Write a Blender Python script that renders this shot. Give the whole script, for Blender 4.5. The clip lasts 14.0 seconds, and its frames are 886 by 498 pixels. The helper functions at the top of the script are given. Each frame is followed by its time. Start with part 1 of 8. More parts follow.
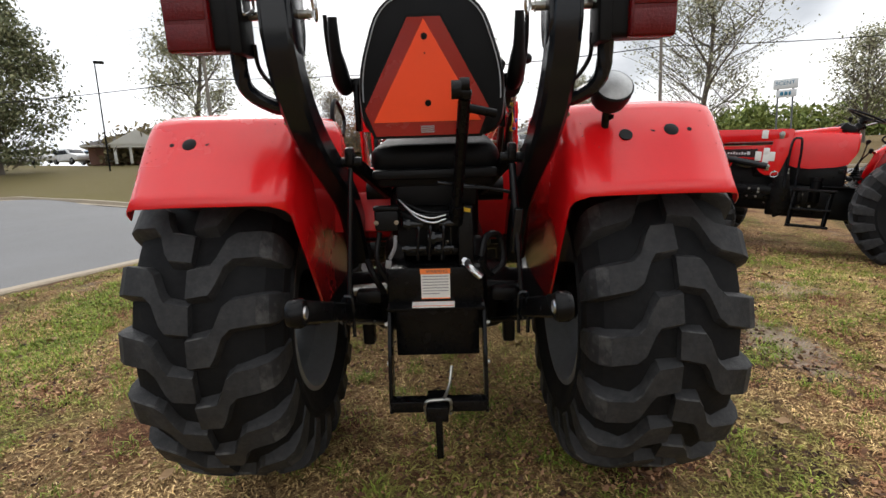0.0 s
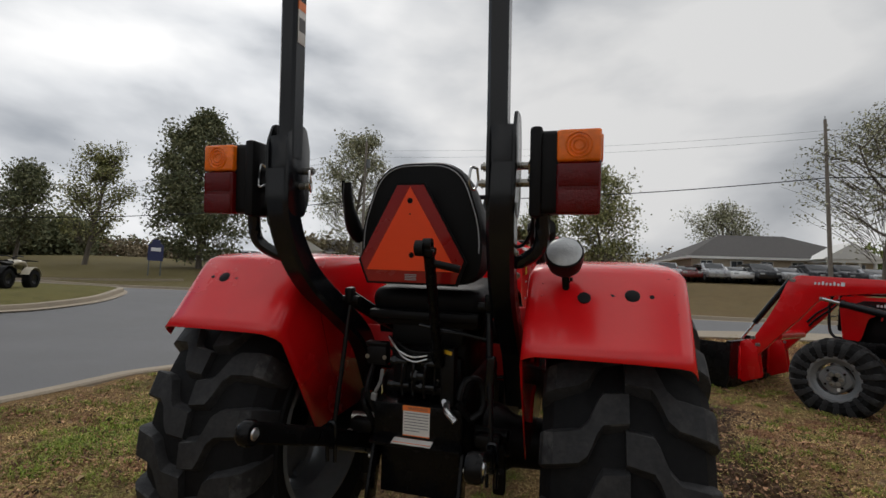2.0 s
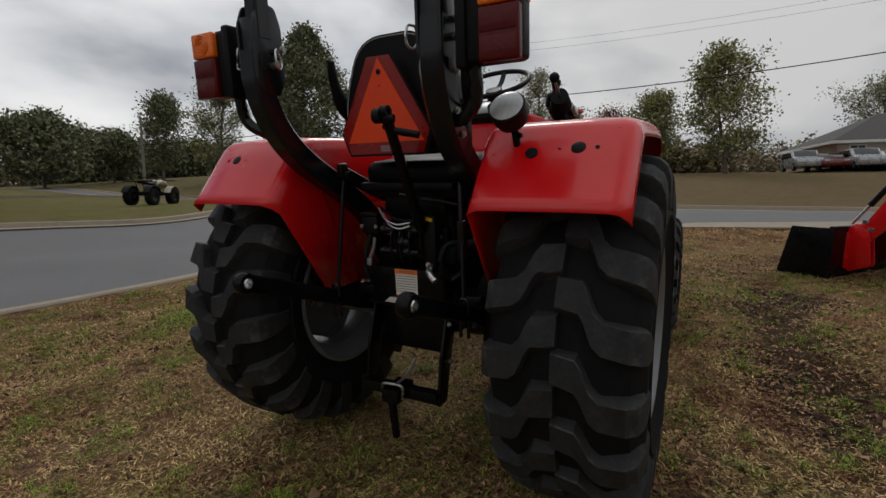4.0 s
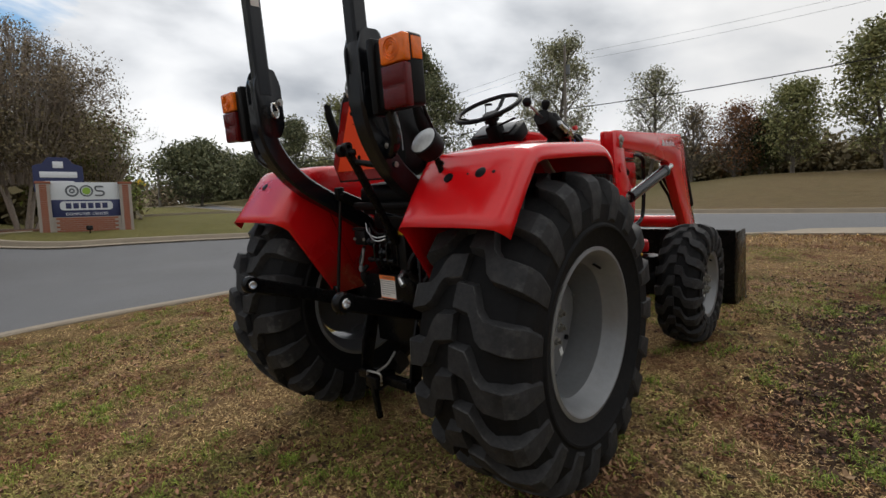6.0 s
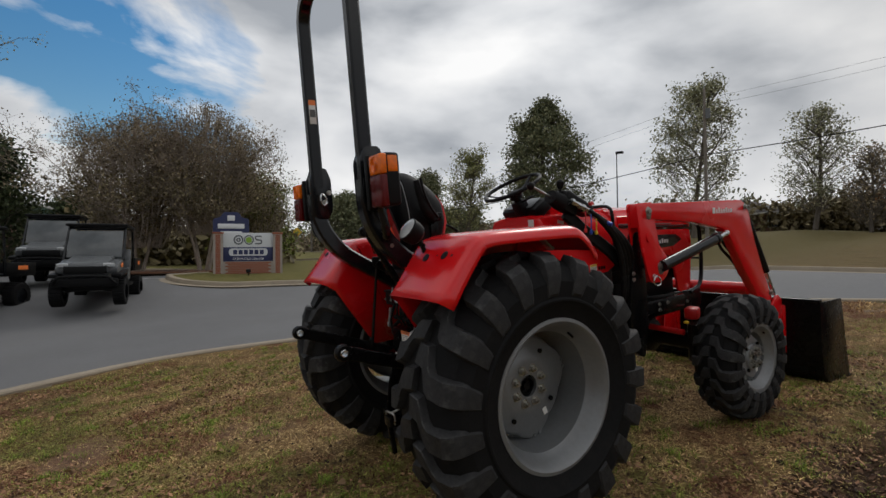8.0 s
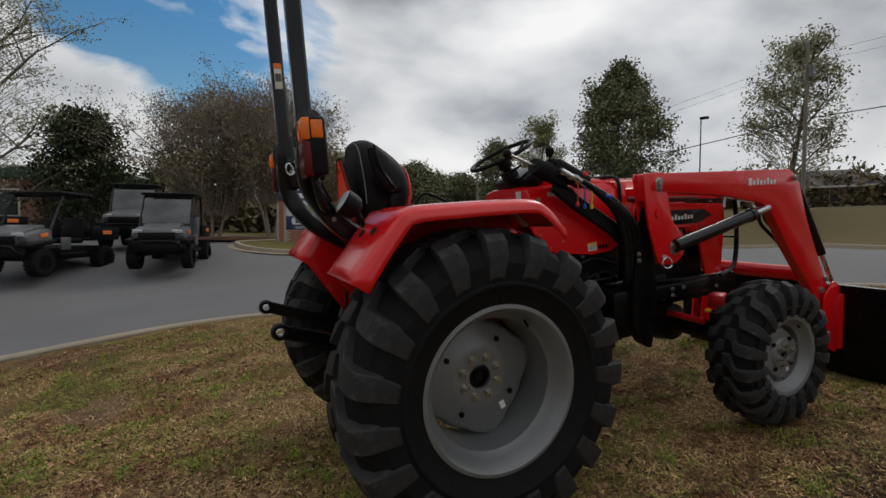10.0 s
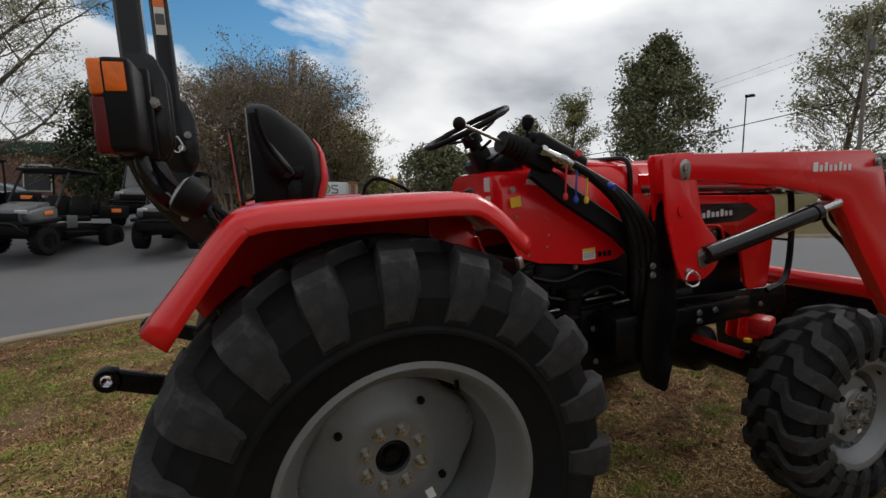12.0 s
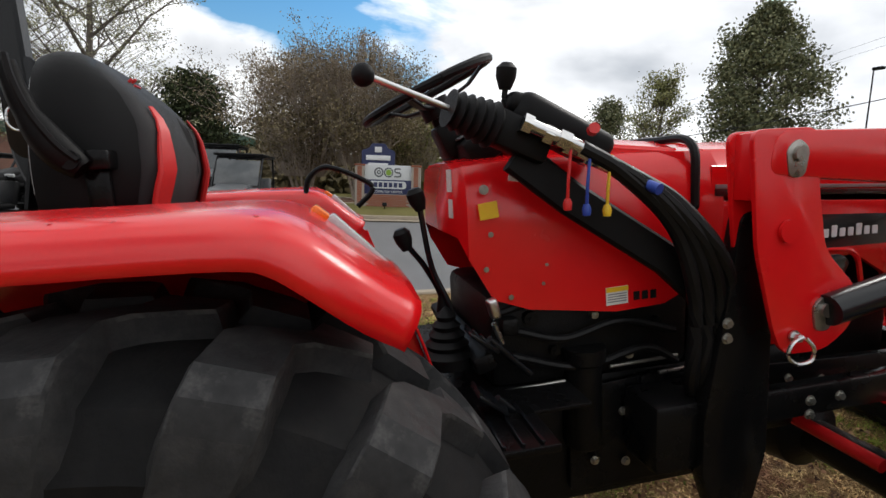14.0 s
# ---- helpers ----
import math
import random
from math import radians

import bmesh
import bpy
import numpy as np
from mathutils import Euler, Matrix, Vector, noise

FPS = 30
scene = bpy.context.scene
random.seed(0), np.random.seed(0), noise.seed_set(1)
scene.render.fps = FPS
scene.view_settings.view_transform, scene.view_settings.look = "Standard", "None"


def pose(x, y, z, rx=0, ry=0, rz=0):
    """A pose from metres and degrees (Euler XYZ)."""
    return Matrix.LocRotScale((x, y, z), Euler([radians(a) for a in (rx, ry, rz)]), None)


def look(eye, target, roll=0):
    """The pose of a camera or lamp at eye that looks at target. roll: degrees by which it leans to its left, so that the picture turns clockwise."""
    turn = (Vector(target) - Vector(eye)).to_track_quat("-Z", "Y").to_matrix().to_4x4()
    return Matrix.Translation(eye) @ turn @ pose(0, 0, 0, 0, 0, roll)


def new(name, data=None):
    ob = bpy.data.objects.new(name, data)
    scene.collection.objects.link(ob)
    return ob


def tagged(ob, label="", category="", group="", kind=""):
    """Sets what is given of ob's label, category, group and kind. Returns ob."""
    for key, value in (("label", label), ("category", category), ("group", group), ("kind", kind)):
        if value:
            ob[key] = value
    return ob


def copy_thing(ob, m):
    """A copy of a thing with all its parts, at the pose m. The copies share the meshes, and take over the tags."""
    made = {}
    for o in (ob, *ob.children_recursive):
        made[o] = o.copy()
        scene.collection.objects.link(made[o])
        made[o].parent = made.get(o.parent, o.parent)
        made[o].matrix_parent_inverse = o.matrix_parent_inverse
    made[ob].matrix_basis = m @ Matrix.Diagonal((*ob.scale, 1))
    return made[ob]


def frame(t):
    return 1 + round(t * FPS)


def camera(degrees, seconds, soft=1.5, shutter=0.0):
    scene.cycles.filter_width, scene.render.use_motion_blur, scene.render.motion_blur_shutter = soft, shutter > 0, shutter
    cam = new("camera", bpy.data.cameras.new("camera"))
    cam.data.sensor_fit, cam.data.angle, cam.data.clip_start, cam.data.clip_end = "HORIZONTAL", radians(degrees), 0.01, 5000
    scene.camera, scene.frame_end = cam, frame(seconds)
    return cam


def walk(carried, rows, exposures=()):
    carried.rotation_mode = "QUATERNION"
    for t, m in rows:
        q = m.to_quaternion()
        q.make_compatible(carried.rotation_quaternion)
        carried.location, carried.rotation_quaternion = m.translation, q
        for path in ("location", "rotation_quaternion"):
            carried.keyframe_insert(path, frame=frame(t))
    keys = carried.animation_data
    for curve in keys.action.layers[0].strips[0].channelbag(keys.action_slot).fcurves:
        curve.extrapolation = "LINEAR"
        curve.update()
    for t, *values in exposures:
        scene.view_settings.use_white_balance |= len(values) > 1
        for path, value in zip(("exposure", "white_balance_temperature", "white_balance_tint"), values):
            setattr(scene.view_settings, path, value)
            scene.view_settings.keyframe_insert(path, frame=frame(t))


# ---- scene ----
cam = camera(84.5, 14.0)
# seconds, eye, and yaw to the left, pitch up, lean in degrees
ROWS = [
    (0.0, 0.080, -2.036, 1.147, 1.15, -8.69, -2.68),
    (0.5, 0.193, -1.999, 1.172, 2.89, -5.72, -1.18),
    (1.0, 0.340, -1.969, 1.222, 6.14, -1.18, -0.48),
    (1.5, 0.462, -2.030, 1.262, 11.29, 6.32, 0.46),
    (2.0, 0.625, -2.086, 1.244, 16.44, 5.04, 1.89),
    (2.5, 0.741, -2.062, 1.191, 18.73, 0.81, 0.60),
    (3.0, 0.845, -1.989, 1.144, 22.35, -4.43, 1.70),
    (3.2, 0.882, -1.987, 1.126, 23.18, -5.16, 0.41),
    (5.3, 1.528, -1.895, 1.102, 37.14, -7.04, 0.00),
    (5.5, 1.582, -1.867, 1.113, 37.98, -6.78, -1.26),
    (6.0, 1.797, -1.878, 1.130, 41.71, -4.78, -1.79),
    (6.5, 2.064, -1.911, 1.169, 45.54, -2.37, -2.29),
    (7.0, 2.198, -1.813, 1.176, 48.86, -1.03, -1.27),
    (7.5, 2.331, -1.711, 1.233, 52.09, 1.32, -2.17),
    (8.0, 2.543, -1.676, 1.237, 56.88, 1.09, -0.70),
    (8.5, 2.663, -1.622, 1.249, 60.42, 2.13, -0.96),
    (8.7, 2.681, -1.567, 1.249, 61.48, 1.55, -0.91),
    (10.8, 2.435, -0.766, 1.292, 66.07, -3.30, 0.60),
    (11.0, 2.350, -0.706, 1.304, 66.23, -3.40, 0.74),
    (11.5, 2.214, -0.567, 1.299, 67.31, -3.98, 0.93),
    (12.0, 2.098, -0.397, 1.344, 68.61, -4.69, 1.10),
    (12.5, 1.978, -0.281, 1.355, 69.75, -5.21, 0.97),
    (13.0, 1.701, -0.100, 1.366, 70.54, -5.64, 1.56),
    (13.5, 1.576, 0.096, 1.389, 73.74, -6.10, 1.85),
    (14.0, 1.490, 0.246, 1.425, 77.37, -6.85, 2.00),
]


def eye_pose(x, y, z, yaw, pitch, lean):
    return pose(x, y, z, 0, 0, yaw) @ pose(0, 0, 0, 90 + pitch, 0, 0) @ pose(0, 0, 0, 0, 0, lean)


# path end


walk(cam, [(t, eye_pose(*r)) for t, *r in ROWS],
     exposures=[(0.0, 0.55), (1.0, 0.3), (1.5, 0.02), (2.0, -0.52), (2.5, -1.0), (3.0, -1.15), (3.2, -1.1),
                (5.3, -0.36), (6.0, -0.3), (7.0, -0.34), (8.0, -0.64), (8.5, -0.74), (11.0, -0.66), (12.0, -0.52), (13.0, -0.15), (13.5, 0.0), (14.0, 0.05)])

# ---------------------------------------------------------------- world and sun
SUN_AZ, SUN_EL = radians(25), radians(42)   # to the left of straight ahead, above the horizon
world = bpy.data.worlds.new("sky")
scene.world = world
world.use_nodes = True
wn, wl = world.node_tree.nodes, world.node_tree.links
wn.clear()


def wnode(kind, **kw):
    n = wn.new(kind)
    for k, v in kw.items():
        n.inputs[k].default_value = v
    return n


sky = wn.new("ShaderNodeTexSky")
sky.sky_type = "NISHITA"
sky.sun_disc = False
sky.sun_elevation = SUN_EL
sky.sun_rotation = -SUN_AZ
sky.air_density, sky.dust_density = 1.3, 0.1
coord = wn.new("ShaderNodeTexCoord")
stretch = wnode("ShaderNodeMapping", Scale=(1.0, 1.0, 2.6), Location=(3.1, 0.7, 0.2))
wl.new(coord.outputs["Generated"], stretch.inputs["Vector"])
cover = wnode("ShaderNodeTexNoise", Scale=2.4, Detail=7.0, Roughness=0.52, Distortion=0.3)
wl.new(stretch.outputs["Vector"], cover.inputs["Vector"])
cover_ramp = wn.new("ShaderNodeValToRGB")
cover_ramp.color_ramp.elements[0].position, cover_ramp.color_ramp.elements[1].position = 0.35, 0.45
# the overcast is closed near the horizon and breaks open high on the left
axis = wnode("ShaderNodeVectorMath")
axis.operation = "DOT_PRODUCT"
axis.inputs[1].default_value = (-0.927, 0.032, 0.374)
wl.new(coord.outputs["Generated"], axis.inputs[0])
gap = wnode("ShaderNodeMapRange", **{"From Min": 0.935, "From Max": 0.988, "To Min": 0.21, "To Max": -0.15})
wl.new(axis.outputs["Value"], gap.inputs["Value"])
cover_sum = wn.new("ShaderNodeMath")
cover_sum.operation = "ADD"
wl.new(cover.outputs["Fac"], cover_sum.inputs[0])
wl.new(gap.outputs["Result"], cover_sum.inputs[1])
rise = wn.new("ShaderNodeSeparateXYZ")
wl.new(coord.outputs["Generated"], rise.inputs["Vector"])
low_band = wnode("ShaderNodeMapRange", **{"From Min": 0.07, "From Max": 0.19, "To Min": 0.4, "To Max": 0.0})
wl.new(rise.outputs["Z"], low_band.inputs["Value"])
cover_all = wn.new("ShaderNodeMath")
cover_all.operation = "ADD"
wl.new(cover_sum.outputs[0], cover_all.inputs[0])
wl.new(low_band.outputs["Result"], cover_all.inputs[1])
wl.new(cover_all.outputs[0], cover_ramp.inputs["Fac"])
shape = wnode("ShaderNodeTexNoise", Scale=2.2, Detail=6.0, Roughness=0.46, Distortion=0.2)
shift = wnode("ShaderNodeMapping", Scale=(1.0, 1.0, 2.1), Location=(7.3, 2.9, 1.4))
wl.new(coord.outputs["Generated"], shift.inputs["Vector"])
wl.new(shift.outputs["Vector"], shape.inputs["Vector"])
cloud = wn.new("ShaderNodeValToRGB")
els = cloud.color_ramp.elements
els[0].position, els[0].color = 0.37, (4.2, 4.5, 4.95, 1)
els[1].position, els[1].color = 0.62, (11.5, 11.5, 11.5, 1)
mid = els.new(0.5)
mid.color = (8.4, 8.6, 8.9, 1)
wl.new(shape.outputs["Fac"], cloud.inputs["Fac"])
blue = wn.new("ShaderNodeMix")
blue.data_type = "RGBA"
wl.new(cover_ramp.outputs["Color"], blue.inputs["Factor"])
deep = wnode("ShaderNodeHueSaturation", Saturation=1.45, Value=1.15)
wl.new(sky.outputs["Color"], deep.inputs["Color"])
wl.new(deep.outputs["Color"], blue.inputs["A"])
wl.new(cloud.outputs["Color"], blue.inputs["B"])
# the cover is thinner towards the veiled sun
toward = wnode("ShaderNodeVectorMath")
toward.operation = "DOT_PRODUCT"
toward.inputs[1].default_value = (-math.sin(SUN_AZ) * math.cos(SUN_EL), math.cos(SUN_AZ) * math.cos(SUN_EL), math.sin(SUN_EL))
wl.new(coord.outputs["Generated"], toward.inputs[0])
veil = wnode("ShaderNodeMapRange", **{"From Min": -0.7, "From Max": 1.0, "To Min": 0.70, "To Max": 1.13})
wl.new(toward.outputs["Value"], veil.inputs["Value"])
lit = wnode("ShaderNodeVectorMath")
lit.operation = "SCALE"
wl.new(blue.outputs["Result"], lit.inputs[0])
wl.new(veil.outputs["Result"], lit.inputs["Scale"])
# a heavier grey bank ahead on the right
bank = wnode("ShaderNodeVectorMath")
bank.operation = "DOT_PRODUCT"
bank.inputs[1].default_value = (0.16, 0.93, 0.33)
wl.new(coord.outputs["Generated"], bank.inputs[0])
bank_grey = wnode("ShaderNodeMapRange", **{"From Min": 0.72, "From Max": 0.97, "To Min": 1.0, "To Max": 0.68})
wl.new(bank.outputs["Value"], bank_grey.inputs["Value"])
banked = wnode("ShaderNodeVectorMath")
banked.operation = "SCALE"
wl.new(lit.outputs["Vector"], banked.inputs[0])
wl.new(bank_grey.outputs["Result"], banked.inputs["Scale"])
ground_bg = wnode("ShaderNodeBackground", Strength=0.12)
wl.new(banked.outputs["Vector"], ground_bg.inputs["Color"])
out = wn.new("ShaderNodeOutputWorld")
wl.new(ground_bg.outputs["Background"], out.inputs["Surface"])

sun = new("sun", bpy.data.lights.new("sun", "SUN"))
sun.data.energy, sun.data.angle, sun.data.color = 1.0, radians(18), (1.0, 0.96, 0.9)
sun.matrix_world = look((0, 0, 0), (math.sin(SUN_AZ) * math.cos(SUN_EL), -math.cos(SUN_AZ) * math.cos(SUN_EL), -math.sin(SUN_EL)))


# ---------------------------------------------------------------- materials
def surface(name, color, rough=0.5, metal=0.0, var=0.12, fine=60.0, coarse=4.0, bump=0.0, bump_scale=0.0,
            coat=0.0, dirt=None, dirt_amount=0.0, rough_var=0.1, island=0.0, tint=None, emit=None, transmission=0.0, spec=0.5):
    """A paint or bulk material: base colour varied at two scales, roughness variation and fine relief."""
    m = bpy.data.materials.new(name)
    m.use_nodes = True
    n, l = m.node_tree.nodes, m.node_tree.links
    b = n["Principled BSDF"]
    b.inputs["Metallic"].default_value = metal
    b.inputs["Coat Weight"].default_value = coat
    b.inputs["Coat Roughness"].default_value = 0.08
    b.inputs["Transmission Weight"].default_value = transmission
    b.inputs["Specular IOR Level"].default_value = spec
    co = n.new("ShaderNodeTexCoord")

    def noise_node(scale, detail=5.0, rough_=0.6):
        t = n.new("ShaderNodeTexNoise")
        t.inputs["Scale"].default_value, t.inputs["Detail"].default_value = scale, detail
        t.inputs["Roughness"].default_value = rough_
        l.new(co.outputs["Object"], t.inputs["Vector"])
        return t

    nf, nc = noise_node(fine), noise_node(coarse)
    mix = n.new("ShaderNodeMath")
    mix.operation = "ADD"
    l.new(nf.outputs["Fac"], mix.inputs[0])
    l.new(nc.outputs["Fac"], mix.inputs[1])
    rng = n.new("ShaderNodeMapRange")
    rng.inputs["From Min"].default_value, rng.inputs["From Max"].default_value = 0.6, 1.4
    rng.inputs["To Min"].default_value, rng.inputs["To Max"].default_value = 1 - var, 1 + var
    l.new(mix.outputs[0], rng.inputs["Value"])
    value = rng.outputs["Result"]
    if island:
        geo = n.new("ShaderNodeNewGeometry")
        r2 = n.new("ShaderNodeMapRange")
        r2.inputs["To Min"].default_value, r2.inputs["To Max"].default_value = 1 - island, 1 + island
        l.new(geo.outputs["Random Per Island"], r2.inputs["Value"])
        mm = n.new("ShaderNodeMath")
        mm.operation = "MULTIPLY"
        l.new(value, mm.inputs[0])
        l.new(r2.outputs["Result"], mm.inputs[1])
        value = mm.outputs[0]
    base = n.new("ShaderNodeVectorMath")
    base.operation = "SCALE"
    l.new(value, base.inputs["Scale"])
    color_out = None
    if tint is not None:
        geo = n.new("ShaderNodeNewGeometry")
        tm = n.new("ShaderNodeMix")
        tm.data_type = "RGBA"
        tm.inputs["A"].default_value, tm.inputs["B"].default_value = (*color, 1), (*tint, 1)
        l.new(geo.outputs["Random Per Island"], tm.inputs["Factor"])
        l.new(tm.outputs["Result"], base.inputs[0])
    else:
        base.inputs[0].default_value = color
    color_out = base.outputs["Vector"]
    if dirt is not None:
        nd = noise_node(coarse * 2.2, 8.0, 0.7)
        rd = n.new("ShaderNodeMapRange")
        rd.inputs["From Min"].default_value, rd.inputs["From Max"].default_value = 0.5, 0.72
        rd.inputs["To Max"].default_value = dirt_amount
        l.new(nd.outputs["Fac"], rd.inputs["Value"])
        dm = n.new("ShaderNodeMix")
        dm.data_type = "RGBA"
        dm.inputs["B"].default_value = (*dirt, 1)
        l.new(rd.outputs["Result"], dm.inputs["Factor"])
        l.new(color_out, dm.inputs["A"])
        color_out = dm.outputs["Result"]
    l.new(color_out, b.inputs["Base Color"])
    rr = n.new("ShaderNodeMapRange")
    rr.inputs["From Min"].default_value, rr.inputs["From Max"].default_value = 0.3, 0.7
    rr.inputs["To Min"].default_value, rr.inputs["To Max"].default_value = max(rough - rough_var, 0.02), min(rough + rough_var, 1)
    l.new(nc.outputs["Fac"], rr.inputs["Value"])
    l.new(rr.outputs["Result"], b.inputs["Roughness"])
    if bump:
        nb = noise_node(bump_scale or fine, 6.0, 0.65)
        bp = n.new("ShaderNodeBump")
        bp.inputs["Strength"].default_value, bp.inputs["Distance"].default_value = 1.0, bump
        l.new(nb.outputs["Fac"], bp.inputs["Height"])
        l.new(bp.outputs["Normal"], b.inputs["Normal"])
    if emit:
        b.inputs["Emission Color"].default_value, b.inputs["Emission Strength"].default_value = (*emit[0], 1), emit[1]
    return m


RED = surface("red_paint", (0.70, 0.006, 0.009), 0.24, spec=0.45, var=0.06, coat=0.35, fine=9, coarse=2, rough_var=0.06, bump=0.0006, bump_scale=7)
RED_CAST = surface("red_frame_paint", (0.58, 0.007, 0.009), 0.45, var=0.12, coat=0.2, fine=30, coarse=5, bump=0.001)
BLACK = surface("black_paint", (0.0045, 0.0045, 0.0049), 0.26, var=0.25, fine=50, coarse=6, rough_var=0.08, dirt=(0.06, 0.05, 0.04), dirt_amount=0.06, spec=0.16)
BLACK_SATIN = surface("black_satin_steel", (0.006, 0.007, 0.009), 0.20, var=0.2, fine=40, coarse=3, rough_var=0.06, spec=0.35)
CAST = surface("black_casting", (0.0045, 0.0045, 0.0049), 0.36, var=0.35, fine=90, coarse=12, bump=0.002, bump_scale=120, dirt=(0.06, 0.05, 0.04), dirt_amount=0.08, spec=0.18)
PLASTIC = surface("black_plastic", (0.0065, 0.0065, 0.0070), 0.46, spec=0.14, var=0.15, fine=200, coarse=6, bump=0.0004, bump_scale=500)
VINYL = surface("black_vinyl", (0.0055, 0.0055, 0.0059), 0.50, spec=0.14, var=0.15, fine=260, coarse=6, bump=0.0006, bump_scale=420)
VINYL_SKYLIT = surface("sky_lightened_vinyl", (0.024, 0.024, 0.0255), 0.62, spec=0.2, var=0.15, fine=260, coarse=6, bump=0.0006, bump_scale=420)
PIPING = surface("grey_piping", (0.32, 0.33, 0.34), 0.5, var=0.1)
RUBBER = surface("tyre_rubber", (0.009, 0.009, 0.0095), 0.72, spec=0.12, var=0.3, fine=45, coarse=5, rough_var=0.12, bump=0.0015, bump_scale=70,
                 dirt=(0.035, 0.030, 0.026), dirt_amount=0.2)
WORN_RUBBER = surface("worn_tread_rubber", (0.025, 0.025, 0.026), 0.64, spec=0.20, var=0.4, fine=60, coarse=9, rough_var=0.2, bump=0.002, bump_scale=55,
                      dirt=(0.10, 0.095, 0.09), dirt_amount=0.25)
SCUFFED = surface("scuffed_lug_edge", (0.026, 0.026, 0.027), 0.65, spec=0.2, var=0.5, fine=40, coarse=7, dirt=(0.15, 0.146, 0.14), dirt_amount=0.55)
RIM = surface("silver_wheel_paint", (0.19, 0.195, 0.20), 0.40, metal=0.25, var=0.12, fine=40, coarse=4, dirt=(0.16, 0.14, 0.12), dirt_amount=0.22)
ZINC = surface("zinc_bolt", (0.38, 0.37, 0.34), 0.32, metal=0.9, var=0.2, fine=90, coarse=20)
STEEL = surface("bright_steel", (0.60, 0.60, 0.60), 0.28, metal=1.0, var=0.1)
HOSE = surface("black_hose", (0.006, 0.006, 0.0065), 0.42, spec=0.2, var=0.2, fine=140, coarse=8, bump=0.0006, bump_scale=300)
AMBER = surface("amber_lens", (0.85, 0.17, 0.004), 0.12, var=0.25, fine=40, coarse=14, coat=0.1, bump=0.002, bump_scale=160)
RED_LENS = surface("red_lens", (0.10, 0.0015, 0.002), 0.14, spec=0.25, var=0.15, fine=120, coarse=30, coat=0.1, bump=0.002, bump_scale=160)
CLEAR = surface("lamp_glass", (0.50, 0.52, 0.53), 0.08, var=0.12, fine=80, coarse=20, coat=0.8, bump=0.002, bump_scale=90)
WATER = surface("rain_on_red_paint", (0.62, 0.010, 0.013), 0.04, var=0.02, coat=1.0, rough_var=0.02)
ORANGE = surface("fluorescent_orange", (1.0, 0.075, 0.008), 0.45, var=0.03, fine=60, coarse=5)
SMV_RED = surface("reflective_red", (0.30, 0.010, 0.008), 0.22, var=0.12, fine=200, coarse=8, coat=0.4)
STICKER = surface("white_label", (0.72, 0.71, 0.68), 0.4, var=0.05)
STICKER_ORANGE = surface("orange_label", (0.85, 0.22, 0.05), 0.4, var=0.05)
STICKER_YELLOW = surface("yellow_label", (0.80, 0.50, 0.02), 0.4, var=0.05)
INK = surface("label_ink", (0.10, 0.10, 0.10), 0.5, var=0.05)
WHITE_INK = surface("white_ink", (0.75, 0.76, 0.78), 0.4, var=0.04)
DECAL = surface("black_decal", (0.012, 0.012, 0.013), 0.22, var=0.1, coat=0.4)
GREY_DECAL = surface("grey_decal", (0.22, 0.22, 0.23), 0.3, var=0.1)
BLUE_CAP = surface("blue_cap", (0.02, 0.06, 0.35), 0.4, var=0.1)
RED_CAP = surface("red_cap", (0.60, 0.02, 0.02), 0.4, var=0.1)
YELLOW_CAP = surface("yellow_cap", (0.75, 0.48, 0.02), 0.4, var=0.1)
ASPHALT = surface("asphalt", (0.145, 0.145, 0.149), 0.85, var=0.36, fine=90, coarse=0.35, bump=0.006, bump_scale=140, dirt=(0.15, 0.145, 0.14), dirt_amount=0.4)
CONCRETE = surface("kerb_concrete", (0.33, 0.275, 0.205), 0.85, var=0.2, fine=50, coarse=1.2, bump=0.004, bump_scale=60, dirt=(0.18, 0.16, 0.13), dirt_amount=0.5)
LINE = surface("road_marking", (0.62, 0.62, 0.60), 0.7, var=0.15, fine=40, coarse=3)
BARK = surface("bark", (0.135, 0.115, 0.095), 0.9, var=0.35, fine=30, coarse=3, bump=0.02, bump_scale=20)
BARK_PALE = surface("pale_bark", (0.30, 0.25, 0.205), 0.8, var=0.3, fine=12, coarse=2, bump=0.01, bump_scale=10)
WOOD_POLE = surface("pole_wood", (0.20, 0.175, 0.15), 0.85, var=0.25, fine=20, coarse=2)
BRICK = surface("red_brick", (0.30, 0.105, 0.060), 0.85, var=0.25, fine=30, coarse=6, bump=0.003, bump_scale=60)
MORTAR = surface("mortar", (0.36, 0.32, 0.28), 0.9, var=0.15)
WALL_BRICK = surface("house_brick", (0.25, 0.13, 0.10), 0.85, var=0.25, fine=8, coarse=1)
TRIM = surface("white_trim", (0.72, 0.71, 0.68), 0.6, var=0.06)
SHINGLE = surface("roof_shingle", (0.085, 0.078, 0.075), 0.9, var=0.25, fine=6, coarse=0.6, bump=0.02, bump_scale=5)
TAN = surface("tan_render", (0.42, 0.35, 0.26), 0.8, var=0.1)
GREEN_METAL = surface("green_fascia", (0.035, 0.075, 0.05), 0.5, var=0.1)
GLASS = surface("dark_glass", (0.02, 0.024, 0.028), 0.06, var=0.1, coat=0.5)
GREY_PANEL = surface("grey_panel", (0.10, 0.107, 0.112), 0.35, var=0.08, coat=0.3)
MULCH = surface("pine_straw", (0.16, 0.075, 0.04), 0.95, var=0.4, fine=25, coarse=2, bump=0.03, bump_scale=30)
NAVY = surface("navy_sign_panel", (0.022, 0.03, 0.10), 0.4, var=0.05)
